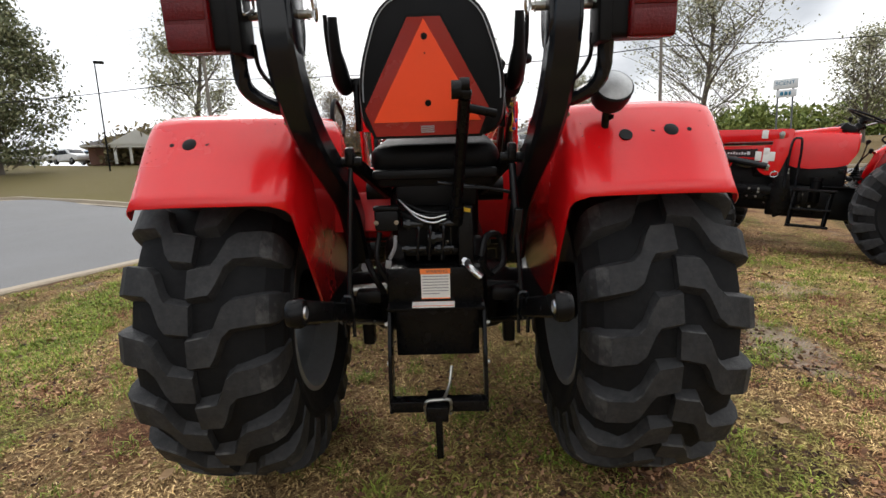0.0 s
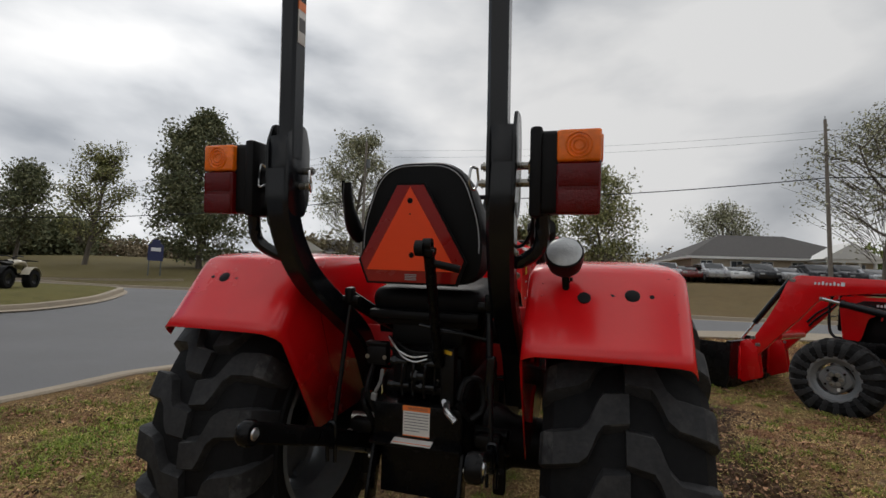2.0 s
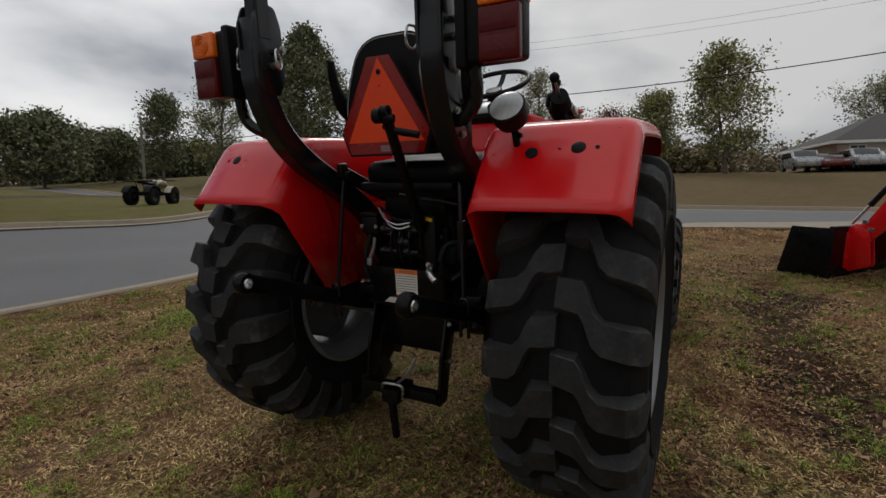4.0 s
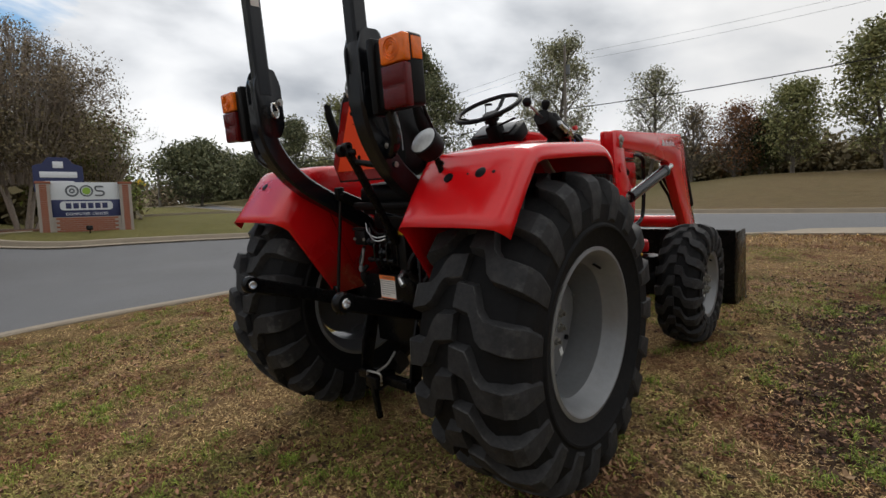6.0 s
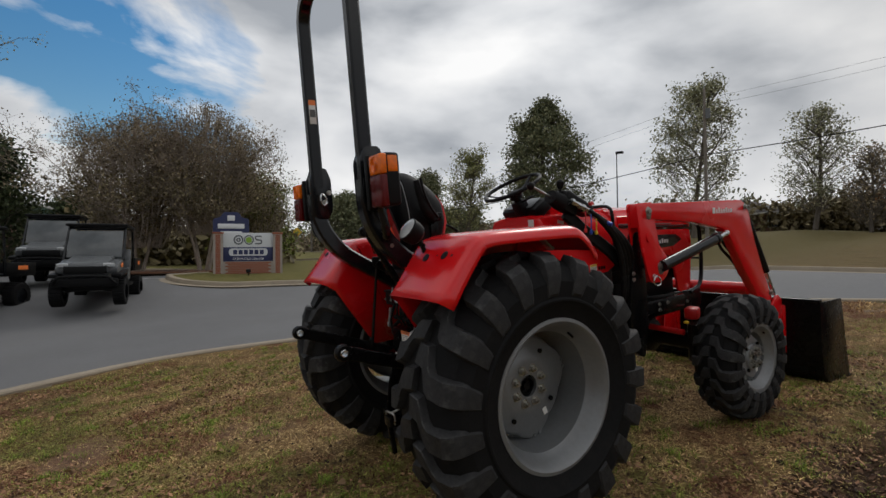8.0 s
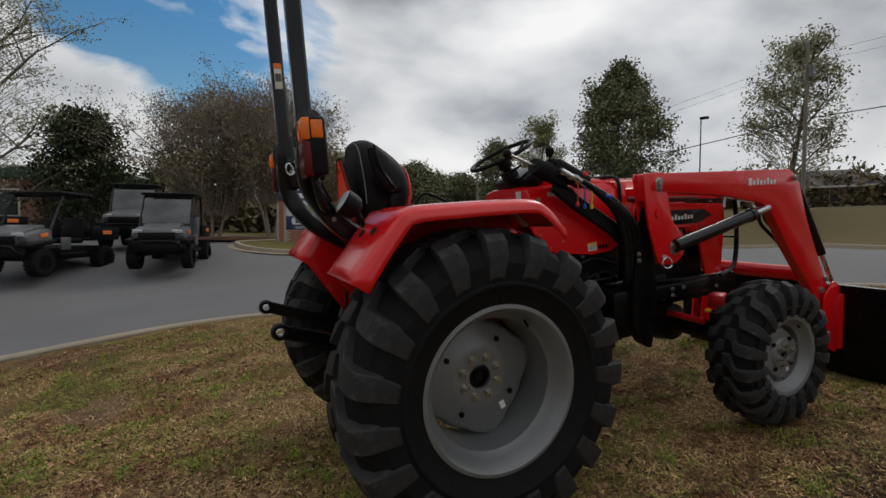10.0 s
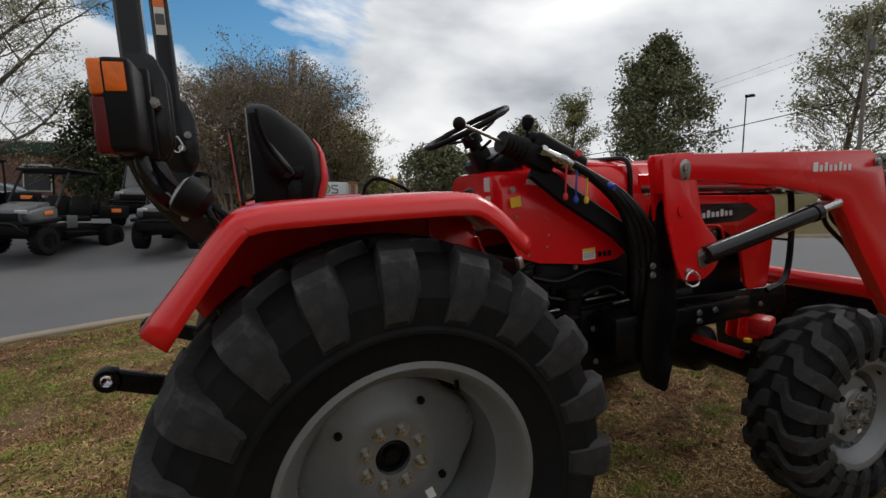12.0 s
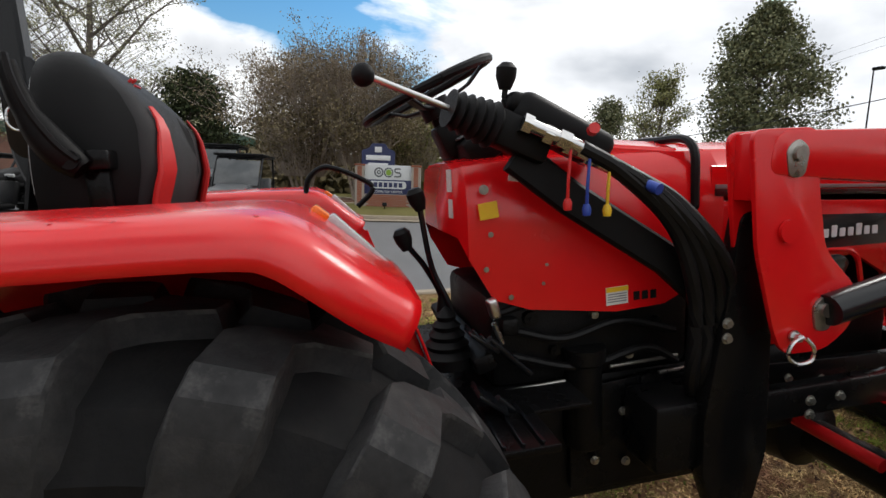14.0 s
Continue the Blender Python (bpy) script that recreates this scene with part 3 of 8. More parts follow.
# ---------------------------------------------------------------- tractor
def tyre_mesh(R, width, rim_r, lugs, lug_h, seed):
    """An industrial-tread tyre round the x axis: carcass and two rows of slanted bars that wrap the shoulder."""
    bm = bm_new()
    w = width / 2
    base = R - lug_h
    prof = [(rim_r - 0.015, -w * 0.80), (rim_r + 0.02, -w * 0.86), (rim_r + (base - rim_r) * 0.30, -w * 0.95), (rim_r + (base - rim_r) * 0.33, -w * 0.985), (rim_r + (base - rim_r) * 0.36, -w * 0.985), (rim_r + (base - rim_r) * 0.39, -w * 0.955), (rim_r + (base - rim_r) * 0.65, -w * 0.965),
            (base - 0.080, -w * 0.93), (base - 0.035, -w * 0.82), (base, -w * 0.55), (base + 0.006, 0)]
    prof = prof + [(r, -a) for r, a in prof[-2::-1]]
    lathe(bm, prof, 96)
    return bm


def tread_bar_mesh(R, width, lugs, lug_h, side_):
    """One slanted bar of the tread that wraps over the shoulder, at the top of the tyre."""
    bm = bm_new()
    w = width / 2
    base = R - lug_h
    step_ = 2 * math.pi / lugs
    half = step_ * 0.225
    # across, radius of the top, radius of the foot, lag, widening
    path = [(-0.02, R - 0.004, base - 0.01, 0.0, 0.95), (0.26, R, base - 0.01, 0.04, 1.0), (0.32, R, base - 0.02, 0.12, 1.0), (0.42, R - 0.002, base - 0.02, 0.34, 0.98),
            (0.52, R - 0.004, base - 0.03, 0.42, 0.95), (0.80, R - 0.020, base - 0.06, 0.46, 1.0), (0.92, R - 0.046, base - 0.09, 0.47, 1.05), (0.97, R - 0.080, base - 0.115, 0.48, 1.06),
            (0.985, base - 0.085, base - 0.14, 0.50, 1.0), (0.985, base - 0.15, base - 0.17, 0.56, 0.8)]
    rings = []
    for a, rt, rf, lag, wd in path:
        mid_ = lag * step_ * 1.3
        hw = half * wd
        ring = []
        for r_, s_ in ((rf, -1.45), (rt - 0.006, -0.98), (rt, -0.90), (rt, 0.90), (rt - 0.006, 0.98), (rf, 1.45)):
            ang = mid_ + s_ * hw
            x = side_ * a * w
            if r_ == rf and abs(a) > 0.9:
                x *= 0.93
            ring.append(bm.verts.new((x, r_ * math.cos(ang), r_ * math.sin(ang))))
        rings.append(ring)
    for k, (p, q) in enumerate(zip(rings, rings[1:])):
        for i in range(5):
            bm.faces.new([p[i], p[i + 1], q[i + 1], q[i]]).material_index = 1 if i in (1, 3) or (i == 2 and k in (5, 6)) else 0
    bm.faces.new(rings[0])
    bm.faces.new(rings[-1][::-1])
    return bm


BAR_MESHES = {}


def tread_bars(rim, R, width, lugs, lug_h, seed):
    """Two staggered rows of bars, one object each, sharing a mesh a row."""
    rnd = random.Random(seed)
    for side_ in (-1, 1):
        for k in range(lugs):
            key = (R, side_)
            if key not in BAR_MESHES:
                ob = part("tread_bar", tread_bar_mesh(R, width, lugs, lug_h, side_), [WORN_RUBBER, SCUFFED], rim, sharp=28)
                BAR_MESHES[key] = ob.data
            else:
                ob = new("tread_bar", BAR_MESHES[key])
                ob.parent = rim
            ob.matrix_local = pose(0, 0, 0, 360 / lugs * (k + (0.5 if side_ > 0 else 0)) + rnd.uniform(-0.35, 0.35), 0, 0)


def rim_mesh(rim_r, width, dish):
    """Rim barrel with a flanged edge, the dished centre set off by dish from the middle."""
    bm = bm_new()
    w = width / 2
    prof = [(rim_r - 0.002, -w * 0.80), (rim_r + 0.012, -w * 0.82), (rim_r + 0.012, -w * 0.86), (rim_r - 0.004, -w * 0.875), (rim_r - 0.018, -w * 0.83),
            (rim_r - 0.035, -w * 0.62), (rim_r - 0.060, -w * 0.50), (rim_r - 0.065, 0)]
    prof = prof + [(r, -a) for r, a in prof[-2::-1]]
    lathe(bm, prof, 72)
    return bm


def wheel_disc_mesh(r, x, scallop, hub_r):
    """The pressed centre of a wheel with a scalloped edge, a raised ring and a hub opening."""
    bm = bm_new()
    n = 64
    rows = []
    for q, dx in ((1.0, -0.035), (0.97, -0.012), (0.90, 0.0), (0.62, 0.004), (0.56, 0.016), (0.44, 0.020), (hub_r / r, 0.020), (hub_r / r, -0.03)):
        ring = []
        for i in range(n):
            a = 2 * math.pi * i / n
            rr = q * r
            if q > 0.85:
                rr *= 1 + scallop * (max(math.cos(4 * a), -0.35)) * (1 if q > 0.95 else 0.8)
            ring.append(bm.verts.new((x + dx, rr * math.cos(a), rr * math.sin(a))))
        rows.append(ring)
    for p, q in zip(rows, rows[1:]):
        for i in range(n):
            bm.faces.new([p[i], p[(i + 1) % n], q[(i + 1) % n], q[i]])
    return bm


def wheel(parent, name, at, side_, R, width, rim_r, lugs, lug_h, disc_x, disc_r, hub_r, nuts, nut_r, seed, spin):
    """side_ is +1 on the right of the machine. The rim is the part; tyre, disc, hub, nuts and brackets are its pieces."""
    rim = part(name, rim_mesh(rim_r, width, 0), RIM, parent, "silver painted steel rim")
    rim.matrix_local = pose(*at, spin, 0, 0 if side_ > 0 else 180)
    part("tyre", tyre_mesh(R, width, rim_r, lugs, lug_h, seed), RUBBER, rim, "black rubber tyre with deep worn-edged bars", sharp=28)
    tread_bars(rim, R, width, lugs, lug_h, seed)
    part("wheel_disc", wheel_disc_mesh(disc_r, disc_x, 0.10, hub_r), RIM, rim)
    bm = bm_new()
    lathe(bm, [(0, disc_x - 0.06), (hub_r * 1.05, disc_x - 0.06), (hub_r * 0.98, disc_x + 0.004), (hub_r * 0.72, disc_x + 0.010), (hub_r * 0.70, disc_x - 0.01),
               (hub_r * 0.42, disc_x - 0.012), (hub_r * 0.38, disc_x + 0.012), (0, disc_x + 0.012)], 24)
    part("hub", bm, CAST, rim, "greasy black hub end")
    for i in range(nuts):
        a = 2 * math.pi * i / nuts + 0.2
        bm = bm_new()
        p = (disc_x + 0.018, nut_r * math.cos(a), nut_r * math.sin(a))
        hexbolt(bm, p, (1, 0, 0), 0.022, 0.026)
        lathe(bm, [(0, 0.02), (0.008, 0.02), (0.008, 0.034), (0, 0.034)], 8, Matrix.Translation(p))
        part("wheel_nut", bm, ZINC, rim)
    for i in range(4):
        a = math.pi / 2 * i + math.pi / 4
        bm = bm_new()
        lathe(bm, [(0, disc_x + 0.0165), (0.012, disc_x + 0.0165), (0.012, disc_x + 0.006), (0, disc_x + 0.006)], 12,
              Matrix.Translation((0, disc_r * 0.70 * math.cos(a), disc_r * 0.70 * math.sin(a))))
        part("disc_hole", bm, BLACK, rim)
        a = math.pi / 2 * i
        bm = bm_new()
        r_in, r_out = disc_r * 0.98, rim_r - 0.062
        m = Matrix.Rotation(a, 4, "X")
        b2 = bm_new()
        plate(b2, rounded([(-0.045, 0), (0.045, 0), (0.035, r_out - r_in + 0.02), (-0.035, r_out - r_in + 0.02)], 0.012), 0.016, bevel=0.003)
        merge(bm, b2, m @ Matrix.Translation((disc_x - 0.02, 0, r_in - 0.01)) @ Matrix(((0, 0, 1, 0), (1, 0, 0, 0), (0, 1, 0, 0), (0, 0, 0, 1))))
        b2 = bm_new()
        hexbolt(b2, (disc_x - 0.012, 0.018, r_in + 0.012), (1, 0, 0), 0.010, 0.018)
        hexbolt(b2, (disc_x - 0.012, -0.018, r_in + 0.012), (1, 0, 0), 0.010, 0.018)
        merge(bm, b2, m)
        part("rim_bracket", bm, RIM, rim)
    bm = bm_new()
    rod(bm, (width * 0.28, rim_r * 0.62, rim_r * 0.62), (width * 0.36, rim_r * 0.58, rim_r * 0.58), 0.006)
    part("valve", bm, BLACK, rim)
    bm = bm_new()
    box(bm, 0.002, 0.026, 0.036, (disc_x + 0.0045, disc_r * 0.30, -disc_r * 0.68), (8, 0, 0))
    part("wheel_label", bm, STICKER, rim, "small white label")
    return rim


FENDER = [(-0.525, 1.118), (-0.435, 1.240), (-0.335, 1.358), (-0.285, 1.380), (-0.20, 1.388), (0.10, 1.388), (0.26, 1.384), (0.315, 1.370), (0.365, 1.335), (0.43, 1.278), (0.475, 1.246)]


def fender_mesh(s):
    """A rear mudguard: a crowned top with a turned-down outer lip and a flared rear edge, and the wall inside the wheel."""
    bm = bm_new()
    arch = [Vector((0, y, z)) for y, z in FENDER]
    fine = smooth_path(arch, 3)
    rings = []
    for i, p in enumerate(fine):
        d = (fine[min(i + 1, len(fine) - 1)] - fine[max(i - 1, 0)]).normalized()
        nrm = Vector((0, -d.z, d.y))
        t = i / (len(fine) - 1)
        flare = (0.012, 0.006, 0.002)[i] if i < 3 else 0.0
        taper = 0.035 * ramp(np.array(t), 0.80, 1.0)
        inner = 0.428
        outer = 0.905 - float(taper)
        sec = [(inner - 0.012, -0.06), (inner - 0.006, -0.022), (inner + 0.010, -0.005), (inner + 0.035, flare), (inner + 0.10, flare + 0.004), (outer - 0.16, flare + 0.006),
               (outer - 0.050, flare + 0.002), (outer - 0.022, flare - 0.007), (outer - 0.006, -0.022), (outer, -0.040), (outer + 0.004, -0.058)]
        rings.append([bm.verts.new((s * x, p.y + nrm.y * o, p.z + nrm.z * o)) for x, o in sec])
    for p, q in zip(rings, rings[1:]):
        for i in range(len(p) - 1):
            bm.faces.new([p[i], p[i + 1], q[i + 1], q[i]])
    # the wall between wheel and seat, down to the axle
    n = len(rings)
    foot = []
    for i in range(n):
        t = i / (n - 1)
        y = -0.24 + 0.83 * t
        z = 0.70 + 0.16 * max(0.0, 2 * t - 1) ** 2
        foot.append(bm.verts.new((s * 0.412, y, z)))
    for i in range(n - 1):
        bm.faces.new([rings[i][0], rings[i + 1][0], foot[i + 1], foot[i]])
    return bm


def build_tractor():
    T = thing("tractor", "red compact tractor with front loader parked on the lawn", "tractor")

    # wheels
    for s in (1, -1):
        wheel(T, "rear_wheel", (s * 0.725, 0.040, 0.615), s, 0.664, 0.50, 0.345, 19, 0.040, -0.005, 0.262, 0.054, 8, 0.088, 3 + s, 12 * s)
        wheel(T, "front_wheel", (s * 0.79, 2.035, 0.372), s, 0.428, 0.295, 0.230, 18, 0.026, 0.070, 0.150, 0.030, 6, 0.055, 7 + s, 5 * s)

    # mudguards
    for s in (1, -1):
        f = part("fender", fender_mesh(s), RED, T, "glossy red mudguard wet with rain", sharp=50)
        f.modifiers.new("sheet", "SOLIDIFY").thickness = 0.004
        bm = bm_new()
        m0 = Vector((s * 0.74, -0.388, 1.299))
        up = Vector((0, -0.757, 0.653))
        lathe(bm, [(0, 0), (0.022, 0), (0.022, 0.006), (0.016, 0.009), (0, 0.009)], 20, axis_to(m0, m0 + up))
        part("grommet", bm, PLASTIC, f)
        for dx in (-0.055, 0.055):
            bm = bm_new()
            lathe(bm, [(0, 0), (0.007, 0), (0.007, 0.005), (0, 0.005)], 10, axis_to(m0 + Vector((dx, 0, 0)), m0 + Vector((dx, 0, 0)) + up))
            part("rivet", bm, PLASTIC, f)
        # pressed ribs on the inner wall
        bm = bm_new()
        tube(bm, [(s * 0.428, -0.22, 1.04), (s * 0.425, -0.16, 1.10), (s * 0.422, -0.06, 1.10), (s * 0.420, 0.08, 0.96)], 0.007, 6)
        tube(bm, [(s * 0.420, -0.15, 0.80), (s * 0.421, -0.12, 0.88), (s * 0.420, -0.03, 0.90)], 0.007, 6)
        part("pressed_rib", bm, RED, f)
        bm = bm_new()
        side_plate(bm, [(0.30, 1.33), (0.42, 1.26), (0.475, 1.215), (0.575, 0.90), (0.545, 0.84), (0.40, 0.86), (0.30, 0.95)], s * 0.440, 0.005, 0.0015)
        sweep(bm, [(s * 0.452, 0.478, 1.215), (s * 0.452, 0.530, 1.06), (s * 0.452, 0.578, 0.90)], rect_section(0.030, 0.006, 0.002))
        part("front_wall", bm, RED, f, "red mudguard wall with folded edge")
        # rain beads
        drops = random.Random(31 + s)
        verts, faces = [], []
        for k in range(1100):
            x, t_ = drops.uniform(0.47, 0.87), drops.random()
            if drops.random() < 0.93:
                y, z, tip = -0.28 + 0.56 * t_, 1.3795 + 0.0075 * (1 - abs(2 * t_ - 1)), Vector((0, 0, 1))
            else:
                y, z, tip = -0.43 + 0.095 * t_, 1.2475 + 0.112 * t_, Vector((0, -0.76, 0.65))
            r = drops.uniform(0.0012, 0.0036)
            q = tip.to_track_quat("Z", "Y").to_matrix()
            n0 = len(verts)
            for rr, hh in ((1.0, 0.0), (0.75, 0.35)):
                for i in range(7):
                    p = Vector((s * x, y, z)) + q @ Vector((r * rr * math.cos(i * 0.8976), r * rr * math.sin(i * 0.8976), r * hh + 0.002))
                    verts.append(tuple(p))
            verts.append(tuple(Vector((s * x, y, z)) + tip * (r * 0.5 + 0.002)))
            for i in range(7):
                j = (i + 1) % 7
                faces += [(n0 + i, n0 + j, n0 + 7 + j, n0 + 7 + i), (n0 + 7 + i, n0 + 7 + j, n0 + 14)]
        me = bpy.data.meshes.new("rain")
        me.from_pydata(verts, [], faces)
        me.materials.append(WATER)
        me.shade_smooth()
        ob = new("rain", me)
        ob.parent = f
        ob["kind"] = "stuff"
        # front marker lens
        bm = bm_new()
        box(bm, 0.05, 0.14, 0.022, (s * 0.55, 0.405, 1.303), (-46, 0, 0), 0.006)
        lens = part("marker_lamp", bm, CLEAR, f, "clear marker lamp lens")
        bm = bm_new()
        box(bm, 0.05, 0.035, 0.023, (s * 0.55, 0.340, 1.358), (-40, 0, 0), 0.006)
        part("amber_end", bm, AMBER, lens)
    # hand rail on the left mudguard
    bm = bm_new()
    tube(bm, [(-0.44, 0.26, 1.36), (-0.44, 0.28, 1.43), (-0.44, 0.35, 1.465), (-0.44, 0.48, 1.41), (-0.44, 0.51, 1.37), (-0.44, 0.45, 1.31)], 0.010, 8)
    part("hand_rail", bm, PLASTIC, T, "bent black hand rail")

    # work lamp on the right mudguard
    bm = bm_new()
    lathe(bm, [(0, 0.048), (0.030, 0.048), (0.051, 0.030), (0.057, 0.0), (0.057, -0.030), (0.052, -0.034)], 28, axis_to((0.54, -0.430, 1.412), (0.54, -0.345, 1.350)))
    lamp = part("work_lamp", bm, PLASTIC, T, "round black work lamp with clear glass")
    bm = bm_new()
    lathe(bm, [(0.053, -0.033), (0.039, -0.042), (0, -0.048)], 28, axis_to((0.54, -0.430, 1.412), (0.54, -0.345, 1.350)))
    part("glass", bm, CLEAR, lamp)
    bm = bm_new()
    rod(bm, (0.54, -0.40, 1.39), (0.545, -0.368, 1.30), 0.012)
    box(bm, 0.05, 0.03, 0.012, (0.545, -0.368, 1.312), (50, 0, 0), 0.003)
    hexbolt(bm, (0.555, -0.385, 1.345), (1, 0, 0), 0.010, 0.012)
    part("lamp_bracket", bm, BLACK, lamp)
    bm = bm_new()
    lathe(bm, [(0, 0), (0.020, 0), (0.020, 0.008), (0, 0.008)], 16, axis_to((0.60, -0.398, 1.287), (0.60, -0.398 - 0.757, 1.287 + 0.653)))
    part("plug", bm, PLASTIC, T)

    # roll bar
    for s in (1, -1):
        bm = bm_new()
        leg = smooth_path([(s * 0.330, 0.12, 0.80), (s * 0.332, -0.02, 1.03), (s * 0.338, -0.20, 1.165), (s * 0.350, -0.40, 1.295), (s * 0.360, -0.505, 1.41), (s * 0.366, -0.560, 1.54), (s * 0.370, -0.560, 1.68)], 5)
        sweep(bm, leg, rect_section(0.082, 0.090, 0.012), side=(1, 0, 0))
        low = part("roll_bar_leg", bm, BLACK_SATIN, T, "curved black steel roll bar leg")
        for y, z in ((-0.355, 1.31), (-0.395, 1.38)):
            bm = bm_new()
            hexbolt(bm, (s * 0.402, y - 0.115, z + 0.045), (s, 0, 0), 0.010, 0.010)
            part("bolt", bm, ZINC, low)
        # hinge bracket
        bm = bm_new()
        out_ = [(-0.495, 1.565), (-0.465, 1.53), (-0.395, 1.525), (-0.365, 1.585), (-0.365, 1.765), (-0.39, 1.835), (-0.465, 1.835), (-0.495, 1.765)]
        for dx in (-0.037, 0.037):
            side_plate(bm, rounded(out_, 0.02), s * 0.366 + dx, 0.010, 0.002)
        box(bm, 0.066, 0.016, 0.18, (s * 0.366, -0.48, 1.70), (0, 0, 0), 0.004)
        brk = part("hinge_bracket", bm, BLACK_SATIN, T, "black hinge bracket with pin")
        for dz in (0.0, 0.055):
            bm = bm_new()
            rod(bm, (s * 0.30, -0.42 + dz * 0.5, 1.63 + dz), (s * 0.475, -0.42 + dz * 0.5, 1.63 + dz), 0.012)
            hexbolt(bm, (s * 0.475, -0.42 + dz * 0.5, 1.63 + dz), (s, 0, 0), 0.014, 0.014)
            hexbolt(bm, (s * 0.30, -0.42 + dz * 0.5, 1.63 + dz), (-s, 0, 0), 0.014, 0.014)
            part("hinge_pin", bm, ZINC, brk, "zinc plated pin")
        bm = bm_new()
        tube(bm, [(s * 0.44, -0.435, 1.685), (s * 0.455, -0.455, 1.70), (s * 0.455, -0.465, 1.63), (s * 0.44, -0.45, 1.635), (s * 0.44, -0.425, 1.65), (s * 0.44, -0.435, 1.685)], 0.004, 6)
        part("clip_ring", bm, STEEL, brk, "steel lynch pin ring")
        bm = bm_new()
        tube(bm, [(s * 0.285, -0.43, 1.675), (s * 0.272, -0.452, 1.672), (s * 0.268, -0.456, 1.63), (s * 0.275, -0.435, 1.61), (s * 0.285, -0.415, 1.635), (s * 0.285, -0.43, 1.675)], 0.004, 6)
        part("clip_ring", bm, STEEL, brk)
    bm = bm_new()
    hoop = [(-0.350, -0.415, 1.72), (-0.347, -0.415, 2.20), (-0.345, -0.415, 2.66)] + \
           [(-0.345 + 0.15 * (1 - math.cos(a)), -0.415, 2.66 + 0.15 * math.sin(a)) for a in (0.3, 0.6, 0.9, 1.2, 1.4)] + [(-0.195, -0.415, 2.812)]
    hoop = hoop + [(-x, y, z) for x, y, z in hoop[::-1]]
    sweep(bm, hoop, rect_section(0.060, 0.070, 0.010), up=Vector((0, 1, 0)))
    hp = part("roll_hoop", bm, BLACK_SATIN, T, "folding black steel upper roll hoop")
    bm = bm_new()
    box(bm, 0.003, 0.040, 0.140, (-0.3165, -0.415, 2.166), (0, 0, 0), 0.001)
    st = part("warning_label", bm, STICKER, hp, "white and orange warning label")
    bm = bm_new()
    box(bm, 0.004, 0.041, 0.030, (-0.3160, -0.415, 2.221))
    part("label_heading", bm, STICKER_ORANGE, st)
    bm = bm_new()
    box(bm, 0.004, 0.034, 0.044, (-0.3160, -0.415, 2.158))
    part("label_picture", bm, INK, st)

    # tail lamps
    for s in (1, -1):
        o = 0.012 if s > 0 else 0.020
        bm = bm_new()
        box(bm, 0.190, 0.075, 0.232, (s * (0.531 + o), -0.512, 1.652), (0, 0, 0), 0.016, 3)
        box(bm, 0.034, 0.100, 0.252, (s * (0.452 + o), -0.512, 1.652), (0, 0, 0), 0.010)
        tl = part("tail_lamp", bm, PLASTIC, T, "amber and red tail lamp in black housing")
        bm = bm_new()
        box(bm, 0.116, 0.034, 0.140, (s * (0.567 + o), -0.553, 1.603), (0, 0, 0), 0.008, 3)
        red = part("red_lens", bm, RED_LENS, tl)
        for dz in (-0.035, 0.035):
            bm = bm_new()
            box(bm, 0.104, 0.004, 0.060, (s * (0.567 + o), -0.5705, 1.603 + dz), (0, 0, 0), 0.0018)
            part("lens_field", bm, RED_LENS, red)
        bm = bm_new()
        box(bm, 0.116, 0.036, 0.088, (s * (0.567 + o), -0.552, 1.719), (0, 0, 0), 0.008, 3)
        lens = part("amber_lens", bm, AMBER, tl)
        bm = bm_new()
        box(bm, 0.006, 0.046, 0.070, (s * (0.627 + o), -0.512, 1.718), (0, 0, 0), 0.0025)
        part("side_lens", bm, AMBER, tl, "amber side lens")
        for r in (0.014, 0.024, 0.034):
            bm = bm_new()
            lathe(bm, [(r - 0.003, 0.0), (r, 0.004), (r + 0.003, 0.0)], 28, axis_to((s * (0.567 + o), -0.5695, 1.719), (s * (0.567 + o), -0.9, 1.719)))
            part("lens_ring", bm, AMBER, lens)
        bm = bm_new()
        tube(bm, [(s * 0.37, -0.44, 1.40), (s * 0.42, -0.46, 1.40), (s * (0.465 + o), -0.49, 1.45), (s * (0.470 + o), -0.51, 1.56)], 0.021, 10)
        part("lamp_arm", bm, BLACK_SATIN, tl)
        bm = bm_new()
        tube(bm, [(s * 0.38, -0.42, 1.44), (s * 0.42, -0.44, 1.45), (s * 0.45, -0.47, 1.50), (s * 0.45, -0.49, 1.56)], 0.006, 6)
        part("lamp_cable", bm, HOSE, tl)

    # seat
    tilt = Matrix.Translation((0.012, -0.185, 1.30))
    back = rounded([(-0.235, 0.0), (0.235, 0.0), (0.245, 0.20), (0.158, 0.452), (-0.158, 0.452), (-0.245, 0.20)], 0.11, 6)

    def bulge(h):
        return float(np.interp(h, (0.0, 0.09, 0.163, 0.267, 0.333, 0.412, 0.46), (0.165, 0.190, 0.212, 0.208, 0.168, 0.090, 0.040)))

    def seat_ring(mesh, d, k):
        """One outline of the backrest: behind by d metres, or in front by a share of the bulge."""
        ring = []
        for x, y in back:
            h = 0.22 + (y - 0.22) * k
            ring.append(mesh.verts.new(tilt @ Vector((x * k, d if d < 0 else -0.01 + d * bulge(h), h))))
        return ring

    def close_rings(mesh, rows):
        for p, q in zip(rows, rows[1:]):
            for i in range(len(p)):
                mesh.faces.new([p[i], p[(i + 1) % len(p)], q[(i + 1) % len(p)], q[i]])

    bm = bm_new()
